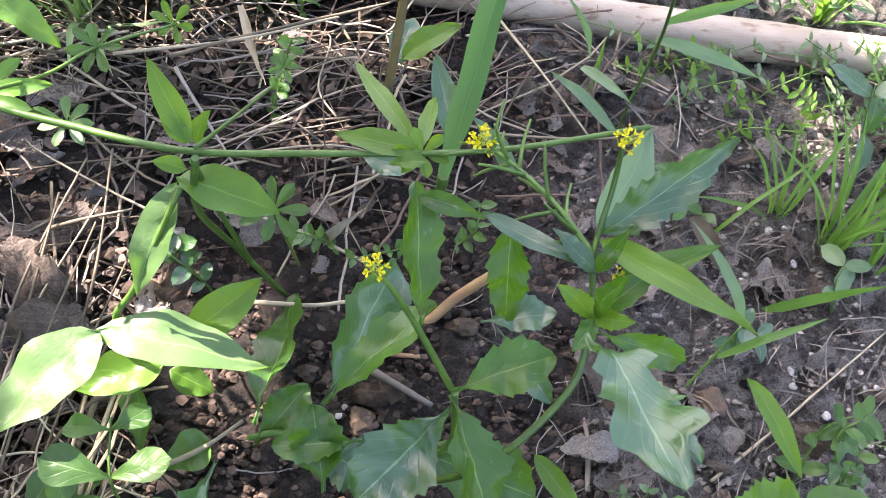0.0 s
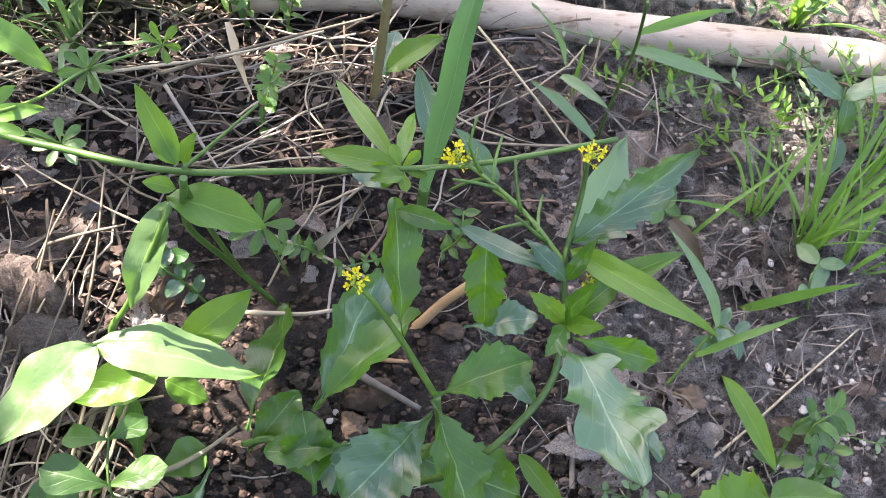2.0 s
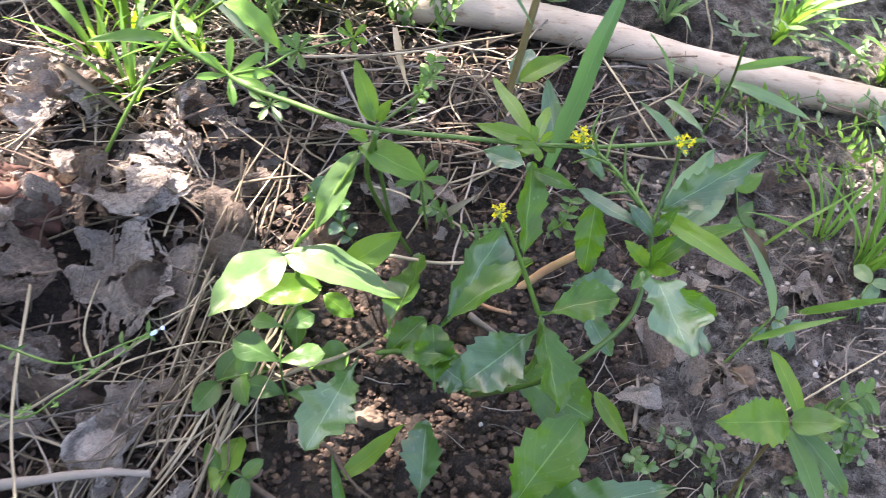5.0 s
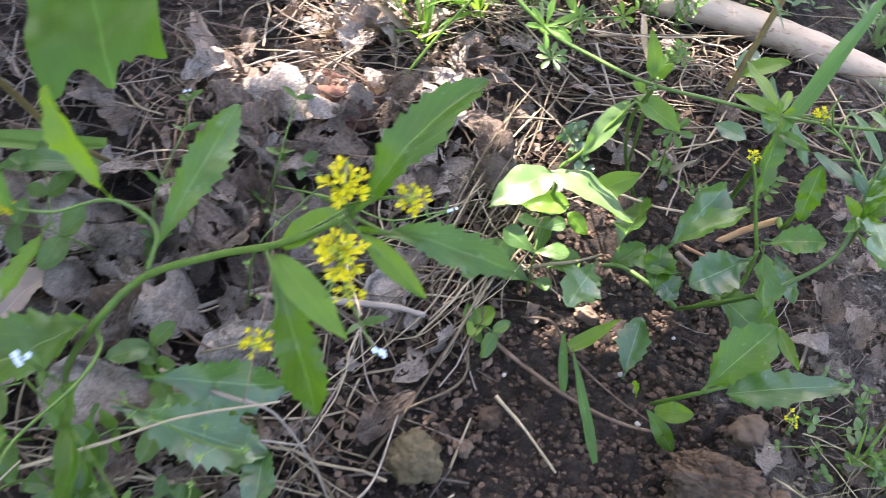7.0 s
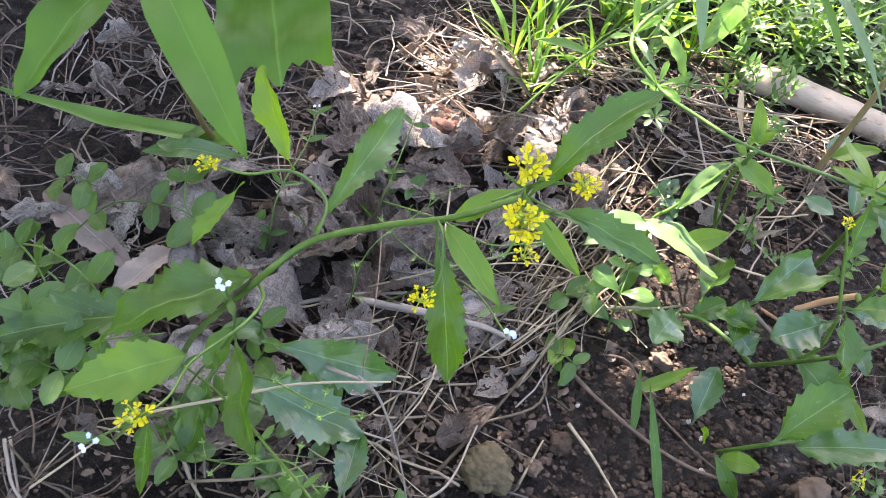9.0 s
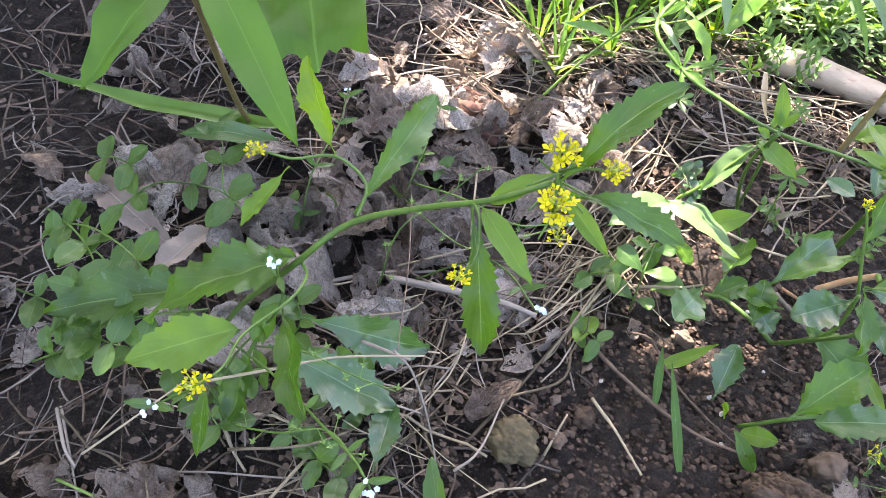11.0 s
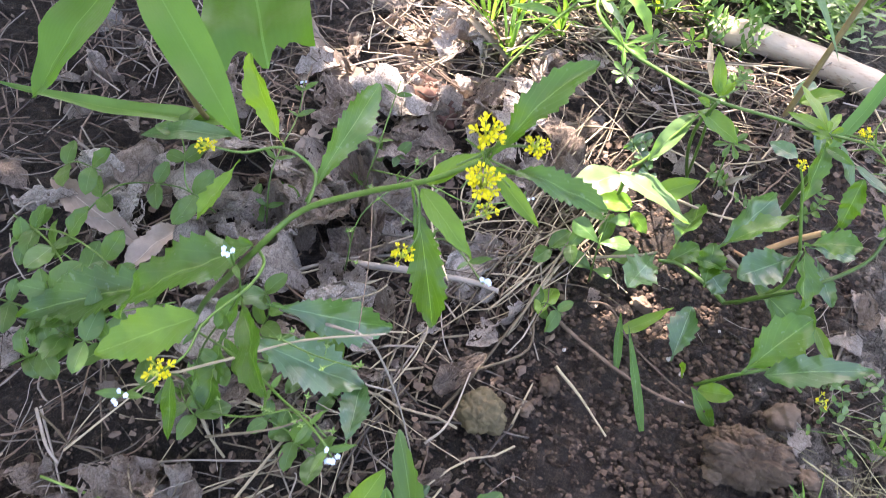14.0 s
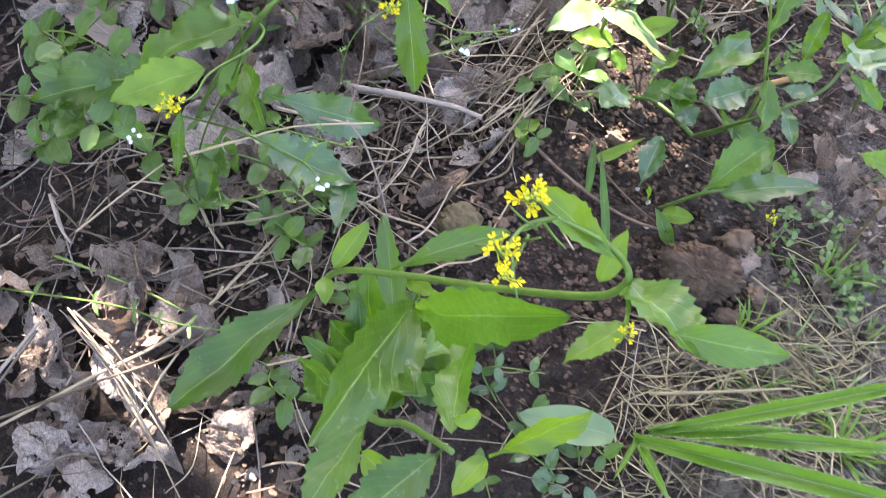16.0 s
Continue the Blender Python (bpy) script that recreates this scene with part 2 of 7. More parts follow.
M_STONE = plain_material("stone", (0.055, 0.045, 0.026), (0.17, 0.14, 0.08), 110.0, 0.9, 0.15, 0.8)
M_CLOD = plain_material("clod", (0.035, 0.025, 0.018), (0.17, 0.125, 0.09), 160.0, 0.95, 0.12, 1.0)
M_REDSOIL = plain_material("red_brown_clod", (0.035, 0.018, 0.013), (0.115, 0.058, 0.042), 130.0, 0.85, 0.25, 0.8)
M_SHELL = plain_material("shell", (0.25, 0.22, 0.19), (0.55, 0.52, 0.48), 600.0, 0.5, 0.4, 0.3)
M_DRYLEAF = leaf_material("dry_leaf", (0.16, 0.125, 0.1), (0.38, 0.315, 0.265), (0.48, 0.41, 0.34), (0.25, 0.18, 0.12), rough=0.65, share=0.08, gloss=0.2)
M_HAY = plain_material("hay", (0.07, 0.062, 0.032), (0.31, 0.285, 0.17), 120.0, 0.6, 0.3, 0.25, vary=0.6)
M_SCRAP = plain_material("leaf_scrap", (0.04, 0.028, 0.02), (0.15, 0.112, 0.085), 160.0, 0.85, 0.2, 0.5, vary=0.7)
M_BARK = plain_material("tree_bark", (0.06, 0.045, 0.035), (0.16, 0.13, 0.1), 25.0, 0.85, 0.2, 0.8)
M_CROWN = leaf_material("crown_leaf", (0.04, 0.1, 0.02), (0.08, 0.18, 0.03), (0.15, 0.25, 0.08), (0.15, 0.3, 0.04))


# ---- geometry helpers ----
def gh(x, y):
    """Height of the ground."""
    z = 0.010 * noise.noise((x * 7, y * 7, 0.3)) + 0.004 * noise.noise((x * 31, y * 31, 4.0))
    z += 0.030 * math.exp(-(((x + 0.33) / 0.10) ** 2 + ((y + 0.13) / 0.10) ** 2))
    z += 0.022 * math.exp(-(((x + 0.36) / 0.09) ** 2 + ((y - 0.20) / 0.10) ** 2))
    z -= 0.010 * math.exp(-(((x + 0.06) / 0.05) ** 2 + ((y - 0.10) / 0.05) ** 2))
    return z


def smooth_path(pts, steps=6):
    """A Catmull-Rom line through the points."""
    p = [Vector(q) for q in pts]
    if len(p) == 2:
        return [p[0].lerp(p[1], i / 4) for i in range(5)]
    p = [p[0] * 2 - p[1]] + p + [p[-1] * 2 - p[-2]]
    out = []
    for i in range(1, len(p) - 2):
        a, b, c, d = p[i - 1:i + 3]
        for k in range(steps):
            t = k / steps
            out.append(0.5 * (2 * b + (c - a) * t + (2 * a - 5 * b + 4 * c - d) * t * t + (3 * b - a - 3 * c + d) * t ** 3))
    out.append(p[-2])
    return out


def tube_into(bm, pts, r0, r1, sides=7, steps=6, lumps=0.0, cap=True):
    line = smooth_path(pts, steps)
    n = len(line)
    side = None
    rings = []
    for i, q in enumerate(line):
        tan = (line[min(i + 1, n - 1)] - line[max(i - 1, 0)]).normalized()
        if side is None:
            side = tan.orthogonal().normalized()
        side = (side - tan * side.dot(tan)).normalized()
        up = tan.cross(side)
        r = r0 + (r1 - r0) * i / (n - 1)
        ring = []
        for k in range(sides):
            a = 2 * math.pi * k / sides
            rr = r * (1 + (lumps * noise.noise((q.x * 80 + k, q.y * 80, q.z * 80)) if lumps else 0))
            ring.append(bm.verts.new(q + side * (math.cos(a) * rr) + up * (math.sin(a) * rr)))
        rings.append(ring)
    for a, b in zip(rings, rings[1:]):
        for k in range(sides):
            bm.faces.new((a[k], a[(k + 1) % sides], b[(k + 1) % sides], b[k])).smooth = True
    if cap:
        bm.faces.new(rings[0][::-1])
        bm.faces.new(rings[-1])
    return bm


SHAPES = {
    "lance": lambda v: max(0.0, math.sin(math.pi * v ** 0.8)) ** 0.85,
    "rocket": lambda v: 0.07 + 0.93 * max(0.0, math.sin(math.pi * min(1, max(0, (v - 0.12) / 0.88)) ** 1.25)) ** 0.8 if v < 0.995 else 0.0,
    "oval": lambda v: max(0.0, math.sin(math.pi * v ** 0.9)) ** 0.6,
    "spoon": lambda v: 0.1 + 0.9 * max(0.0, math.sin(math.pi * v ** 2.0)) ** 0.7 if v < 0.995 else 0.0,
    "grass": lambda v: min(1.0, 0.55 + v * 2) * (1 - max(0.0, (v - 0.45) / 0.55) ** 1.6),
    "strap": lambda v: min(1.0, 0.5 + v * 1.4) * (1 - max(0.0, (v - 0.35) / 0.65) ** 2.8),
    "torn": lambda v: max(0.0, math.sin(math.pi * (0.02 + v * 0.6))) ** 0.6,
    "heart": lambda v: max(0.0, math.sin(math.pi * v ** 0.62)) ** 0.75,
}


def blade_into(bm, a, b, w, shape="lance", arch=0.0, fold=0.32, up=(0, -0.3, 1), teeth=0.0, tooth_count=9, wave=0.05, twist=0.0, nv=14, nu=3, seed=0, bite=0.0, torn=0.0):
    """One leaf blade from its base a to its tip b, w wide, bowed up by arch times its length."""
    a, b, n0 = Vector(a), Vector(b), Vector(up).normalized()
    long = (b - a).length
    n0 = (n0 - (b - a).normalized() * n0.dot((b - a).normalized()))
    n0 = n0.normalized() if n0.length > 1e-4 else (b - a).orthogonal().normalized()
    mid = (a + b) / 2 + n0 * (arch * long * 2)
    uvl = bm.loops.layers.uv.verify()
    rows = []
    if teeth:
        nv = max(nv, tooth_count * 5)
    f = SHAPES[shape]
    for i in range(nv + 1):
        v = i / nv
        c = a * (1 - v) ** 2 + mid * (2 * v * (1 - v)) + b * v * v
        tan = ((mid - a) * (1 - v) + (b - mid) * v).normalized()
        nn = (n0 - tan * n0.dot(tan)).normalized()
        if twist:
            nn = Matrix.Rotation(twist * v, 3, tan) @ nn
        sd = tan.cross(nn)
        c = c + nn * (0.05 * long * math.sin(math.pi * v) * noise.noise((v * 2.6 + seed * 3.1, seed * 0.7, 2)))
        row = []
        for j in range(-nu, nu + 1):
            u = j / nu
            ww = f(v) * w / 2
            if teeth and abs(j) == nu:
                ph = (v * tooth_count + 0.3 * noise.noise((seed + j, v * 5, 0))) % 1.0
                ww *= 1 + teeth * (0.8 * ph ** 1.6 - 0.3) + 0.13 * noise.noise((v * 5, seed * 3.1 + j, 1))
            if bite and abs(j) == nu and noise.noise((v * 6, seed * 7.7 + j, 5)) > 0.35:
                ww *= 1 - bite
            hgt = fold * abs(u) * ww + 0.10 * w * noise.noise((u * 1.6 + seed * 1.7, v * 5.5, seed * 0.9)) + 0.03 * w * noise.noise((u * 4, v * 14, seed * 2.3)) + wave * w * abs(u) * math.sin(v * 17 + seed * 2 + (1.3 if u > 0 else 0))
            rag = tan * (torn * long * noise.noise((u * 3.3, seed * 1.3, 4)) * max(0.0, v - 0.7) / 0.3) if torn else Vector()
            row.append((bm.verts.new(c + sd * (u * ww) + nn * hgt + rag), u * 0.5 + 0.5, v))
        rows.append(row)
    for r, s in zip(rows, rows[1:]):
        for k in range(2 * nu):
            q = (r[k], r[k + 1], s[k + 1], s[k])
            face = bm.faces.new([t[0] for t in q])
            face.smooth = True
            for loop, t in zip(face.loops, q):
                loop[uvl].uv = t[1:]
    return bm


def mesh_of(name, bm, mat):
    me = bpy.data.meshes.new(name)
    bm.to_mesh(me)
    bm.free()
    for m in (mat if isinstance(mat, (list, tuple)) else [mat]):
        me.materials.append(m)
    return me


def root_of(ob):
    while ob.parent:
        ob = ob.parent
    return ob


def part(name, bm, mat, parent, label=""):
    """A mesh in world places, linked as one part under its thing."""
    bmesh.ops.translate(bm, vec=-root_of(parent).location, verts=bm.verts)
    ob = new(name, mesh_of(name, bm, mat))
    ob.parent = parent
    return tagged(ob, label)


def thing(name, at, label, category, group="", kind=""):
    ob = new(name)
    ob.empty_display_size = 0.01
    ob.location = at
    return tagged(ob, label, category, group, kind)


def solid(name, bm, mat, label, category, group="", kind=""):
    """A thing made of one mesh, its origin at the middle of its foot."""
    lo = Vector([min(v.co[i] for v in bm.verts) for i in range(3)])
    hi = Vector([max(v.co[i] for v in bm.verts) for i in range(3)])
    at = Vector(((lo.x + hi.x) / 2, (lo.y + hi.y) / 2, lo.z))
    bmesh.ops.translate(bm, vec=-at, verts=bm.verts)
    ob = new(name, mesh_of(name, bm, mat))
    ob.location = at
    return tagged(ob, label, category, group, kind)


def stem(parent, pts, r0, r1, mat=None, name="stem", label=""):
    return part(name, tube_into(bmesh.new(), pts, r0, r1), mat or M_STEM, parent, label)


LEAFN = [0]


def leaf(parent, a, b, w, shape="rocket", mat=None, name="leaf", label="", **kw):
    LEAFN[0] += 1
    kw.setdefault("seed", LEAFN[0])
    kw.setdefault("twist", 0.6 * math.sin(LEAFN[0] * 2.1))
    kw.setdefault("up", (0.32 * math.sin(LEAFN[0] * 1.7), -0.3 + 0.32 * math.cos(LEAFN[0] * 1.7), 1))
    return part(name, blade_into(bmesh.new(), a, b, w, shape, **kw), mat or M_LEAF, parent, label)


def flower_head(parent, at, size, count=10, seed=1, up=(0.2, -0.3, 1.0)):
    """A mustard head: small open yellow flowers of four petals over a knot of buds."""
    rnd = random.Random(seed)
    up = Vector(up).normalized()
    e1 = up.orthogonal().normalized()
    e2 = up.cross(e1)
    at = Vector(at)
    places = []
    count = int(count * 1.15)
    stalks = bmesh.new()
    for i in range(count):
        ang, rad = i * 2.4 + rnd.uniform(-0.3, 0.3), size * 0.46 * math.sqrt((i + 0.5) / count)
        out = (e1 * math.cos(ang) + e2 * math.sin(ang))
        c = at + out * rad + up * (size * (0.35 - (rad / size) ** 2) + rnd.uniform(-0.15, 0.15) * size)
        tube_into(stalks, [at - up * size * 0.5, at.lerp(c, 0.6) - up * size * 0.2, c - up * size * 0.05], size * 0.03, size * 0.024, 5, 2)
        places.append((c, (up + out * rnd.uniform(0.2, 1.1)).normalized()))
    for i in range(12):
        c = at + up * size * 0.36 + Vector((rnd.uniform(-1, 1), rnd.uniform(-1, 1), rnd.uniform(-0.4, 0.6))) * size * 0.22
        bmesh.ops.create_icosphere(stalks, subdivisions=1, radius=size * 0.055, matrix=Matrix.Translation(c))
    head = part("flower_head", stalks, M_BUD, parent, "yellow-green flower stalks and buds")
    for c, axis in places:
        bm = bmesh.new()
        p1 = Matrix.Rotation(rnd.uniform(0, 3), 3, axis) @ axis.orthogonal().normalized()
        ln = size * rnd.uniform(0.13, 0.21)
        for k in range(4):
            d = Matrix.Rotation(k * math.pi / 2 + rnd.uniform(-0.2, 0.2), 3, axis) @ p1
            blade_into(bm, c, c + d * ln + axis * ln * rnd.uniform(0.5, 1.6), ln * 0.8, "spoon", nv=4, nu=1, up=axis, fold=0.25)
        bmesh.ops.create_icosphere(bm, subdivisions=1, radius=ln * 0.22, matrix=Matrix.Translation(c + axis * ln * 0.25))
        part("flower", bm, M_YELLOW, head)
    return head


def pods(parent, pts, n=8, size=0.012, seed=1):
    """Thin green seed pods that stand off along a flowering stem."""
    rnd = random.Random(seed)
    line = smooth_path(pts, 8)
    for i in range(n):
        q = line[int((i + 0.5) / n * (len(line) - 1))]
        tan = (line[-1] - line[0]).normalized()
        d = (Matrix.Rotation(i * 2.4, 3, tan) @ tan.orthogonal()).normalized()
        e = q + d * size + tan * size * rnd.uniform(0.5, 0.9)
        part("seed_pod", tube_into(bmesh.new(), [q, q.lerp(e, 0.5) + tan * size * 0.05, e], size * 0.055, size * 0.03, 5, 3), M_STEM, parent)


# ---- ground ----
def ground_sheet():
    def axis(lo, hi, step):
        inner = list(np.arange(lo, hi, step))
        out, d = [], step
        x = hi
        while x < 60:
            out.append(x)
            d *= 1.35
            x += d
        left, d, x = [], step, lo
        while x > -60:
            d *= 1.35
            x -= d
            left.append(x)
        return left[::-1] + inner + out
    def tighter(line, lo, hi):
        out = []
        for p, q in zip(line, line[1:]):
            out.append(p)
            if lo < p < hi:
                out.append((p + q) / 2)
        return out + line[-1:]
    xs, ys = tighter(axis(-0.85, 0.42, 0.0056), -0.17, 0.32), tighter(axis(-0.42, 0.82, 0.0056), -0.12, 0.45)
    verts, faces = [], []
    for y in ys:
        for x in xs:
            near = 1.0 if abs(x) < 1.2 and abs(y) < 1.2 else 0.0
            z = gh(x, y) if near else 0.0
            if near:
                r = noise.noise((x * 95, y * 95, 1.7))
                z += 0.0036 * r + 0.0022 * noise.noise((x * 210, y * 210, 3.1))
                z += 0.006 * abs(noise.noise((x * 46, y * 46, 7.7))) - 0.0015 + 0.0034 * (0.35 - abs(noise.noise((x * 130, y * 130, 5.2))))
                crust = min(1.0, max(0.0, (x - 0.03) * 14 + 1.2 * noise.noise((x * 9, y * 9, 6.0))))
                if crust > 0 and x < 0.4:
                    cell = noise.voronoi((x * 42 + 0.4 * noise.noise((x * 60, y * 60, 2)), y * 42, 0.9))[0]
                    z += crust * (0.0065 * min(0.5, cell[1] - cell[0]) - 0.001 + 0.004 * abs(noise.noise((x * 38, y * 38, 9.0))))
                if -0.2 < x < 0.34 and -0.15 < y < 0.47:
                    z += 0.0045 * (0.45 - noise.voronoi((x * 95, y * 95, 0.5))[0][0]) + 0.002 * (0.45 - noise.voronoi((x * 230, y * 230, 2.5))[0][0])
            verts.append((x, y, z))
    w = len(xs)
    for j in range(len(ys) - 1):
        for i in range(w - 1):
            k = j * w + i
            faces.append((k, k + 1, k + 1 + w, k + w))
    me = bpy.data.meshes.new("ground")
    me.from_pydata(verts, [], faces)
    me.polygons.foreach_set("use_smooth", [True] * len(faces))
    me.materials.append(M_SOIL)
    return tagged(new("ground", me), "dark crumbly soil turning to grey dried mud", "ground", kind="structure")


ground_sheet()


# ---- pole ----
def pole():
    """A thin round wood, barked with a knife, that snakes a little."""
    bm = bmesh.new()
    line = smooth_path([(-0.118, 0.434, 0.012), (-0.06, 0.4395, 0.012), (0.0, 0.434, 0.013), (0.05, 0.426, 0.013), (0.117, 0.4135, 0.012), (0.185, 0.405, 0.013), (0.25, 0.398, 0.014), (0.33, 0.389, 0.012), (0.45, 0.372, 0.012), (0.62, 0.345, 0.012)], 14)
    n, sides = len(line) - 1, 14
    rings = []
    for i in range(n + 1):
        v = i / n
        c = line[i]
        d = (line[min(i + 1, n)] - line[max(i - 1, 0)]).normalized()
        s = d.cross(Vector((0, 0, 1))).normalized()
        u = s.cross(d)
        r = 0.0128 - 0.0022 * v + 0.0008 * noise.noise((v * 9, 2, 5))
        ring = []
        for k in range(sides):
            an = 2 * math.pi * k / sides
            flat = 1 + 0.12 * noise.noise((v * 14, math.cos(an) * 1.8, math.sin(an) * 1.8)) + 0.10 * abs(noise.noise((v * 30, math.cos(an) * 3, math.sin(an) * 3 + 7)))
            ring.append(bm.verts.new(c + s * math.cos(an) * r * flat + u * math.sin(an) * r * flat))
        rings.append(ring)
    for p, q in zip(rings, rings[1:]):
        for k in range(sides):
            bm.faces.new((p[k], p[(k + 1) % sides], q[(k + 1) % sides], q[k])).smooth = True
    bm.faces.new(rings[0][::-1])
    bm.faces.new(rings[-1])
    return solid("wooden_pole", bm, M_POLE, "pale peeled wooden pole lying across the soil", "pole")


pole()


# ---- flowering mustard in the middle of the walk ----
def mustard_middle():
    p = thing("mustard_plant", (-0.3549, -0.0585, 0), "leaning mustard plant with yellow heads and toothed leaves", "plant", "mustard plants")
    main = [(-0.3549, -0.0585, 0), (-0.3135, -0.0611, 0.1), (-0.2544, -0.0705, 0.21), (-0.2344, -0.0553, 0.238), (-0.2054, -0.0487, 0.262), (-0.1807, -0.0486, 0.284), (-0.1609, -0.0444, 0.303)]
    stem(p, main, 0.0018, 0.0009)
    side = [(-0.2327, -0.0522, 0.24), (-0.2373, -0.0383, 0.242), (-0.2474, -0.0357, 0.247), (-0.2555, -0.0387, 0.25), (-0.2629, -0.0507, 0.255), (-0.2726, -0.0558, 0.258)]
    stem(p, side, 0.0008, 0.0005, name="branch")
    low = [(-0.2517, -0.0678, 0.214), (-0.2419, -0.0763, 0.22), (-0.2392, -0.0911, 0.225), (-0.2418, -0.1146, 0.232), (-0.2376, -0.1297, 0.237), (-0.2385, -0.1399, 0.24)]
    stem(p, low, 0.0008, 0.0004, name="branch")
    stem(p, [(-0.1852, -0.0492, 0.28), (-0.1801, -0.0548, 0.281), (-0.1758, -0.0629, 0.272), (-0.1777, -0.0705, 0.267)], 0.0007, 0.0004, name="branch")
    stem(p, [(-0.1609, -0.0444, 0.303), (-0.1589, -0.0428, 0.308), (-0.1508, -0.0403, 0.312), (-0.1455, -0.0414, 0.314)], 0.0006, 0.0004, name="branch")
    T = dict(teeth=0.36, tooth_count=13, nv=36, wave=0.09, fold=0.4)
    leaf(p, (-0.2368, -0.0485, 0.235), (-0.2398, 0.0227, 0.241), 0.0145, arch=0.05, **T)
    leaf(p, (-0.2528, -0.0369, 0.25), (-0.2711, -0.0253, 0.285), 0.013, mat=M_YOUNG, arch=0.05, fold=0.5, teeth=0.2, nv=28)
    leaf(p, (-0.262, -0.0546, 0.255), (-0.2686, -0.0803, 0.24), 0.0095, mat=M_YOUNG, fold=0.4, teeth=0.4, tooth_count=7, nv=28)
    leaf(p, (-0.1876, -0.0461, 0.275), (-0.1643, -0.0704, 0.222), 0.0135, arch=0.04, **T)
    leaf(p, (-0.1811, -0.0514, 0.283), (-0.1544, -0.0626, 0.27), 0.0095, mat=M_YOUNG, fold=0.35, shape="lance", arch=0.05)
    leaf(p, (-0.1595, -0.0473, 0.303), (-0.137, -0.0148, 0.335), 0.0112, arch=0.14, up=(0.3, 0.3, 1), **T)
    leaf(p, (-0.1569, -0.0469, 0.303), (-0.1167, -0.0392, 0.296), 0.0100, arch=0.1, **T)
    leaf(p, (-0.1804, -0.0492, 0.284), (-0.1611, -0.0397, 0.302), 0.0085, mat=M_YOUNG, shape="lance", fold=0.3)
    leaf(p, (-0.1557, -0.0474, 0.303), (-0.1356, -0.0521, 0.29), 0.0062, mat=M_YOUNG, shape="lance", fold=0.3)
    leaf(p, (-0.2543, -0.0671, 0.213), (-0.3064, -0.1141, 0.18), 0.028, shape="lance", arch=0.08, **T)
    leaf(p, (-0.3251, -0.0742, 0.13), (-0.3928, -0.1181, 0.11), 0.028, shape="lance", arch=0.06, bite=0.3, **T)
    leaf(p, (-0.2461, -0.113, 0.23), (-0.2799, -0.1419, 0.216), 0.0190, mat=M_YOUNG, shape="lance", arch=0.05, teeth=0.25, nv=30)
    leaf(p, (-0.2391, -0.0953, 0.225), (-0.1996, -0.1341, 0.245), 0.0150, arch=0.03, teeth=0.25, nv=30)
    leaf(p, (-0.2475, -0.0832, 0.21), (-0.2554, -0.1004, 0.19), 0.012)
    leaf(p, (-0.2371, -0.1403, 0.238), (-0.2347, -0.1562, 0.21), 0.0058, shape="lance", fold=0.5)
    leaf(p, (-0.2650, -0.0600, 0.14), (-0.2050, -0.0300, 0.115), 0.025, shape="rocket", mat=M_BLUE, bite=0.3, **T)
    leaf(p, (-0.2853, -0.0672, 0.10), (-0.2106, -0.0559, 0.08), 0.027, shape="rocket", mat=M_BLUE, bite=0.25, **T)
    leaf(p, (-0.297, -0.0662, 0.09), (-0.2913, -0.1043, 0.06), 0.026, shape="rocket", **T)
    flower_head(p, (-0.161, -0.0437, 0.315), 0.0105, 12, 3)
    flower_head(p, (-0.155, -0.06, 0.312), 0.0112, 14, 4)
    flower_head(p, (-0.1505, -0.0667, 0.308), 0.0068, 6, 5)
    flower_head(p, (-0.1455, -0.0401, 0.314), 0.0080, 8, 6)
    flower_head(p, (-0.2749, -0.0585, 0.26), 0.0078, 8, 7)
    flower_head(p, (-0.1781, -0.0715, 0.268), 0.0080, 8, 8)
    flower_head(p, (-0.2410, -0.1415, 0.24), 0.0098, 8, 9)
    pods(p, [(-0.1609, -0.0444, 0.303), (-0.161, -0.0442, 0.308), (-0.1543, -0.0589, 0.31)], 9, 0.010, 2)


mustard_middle()


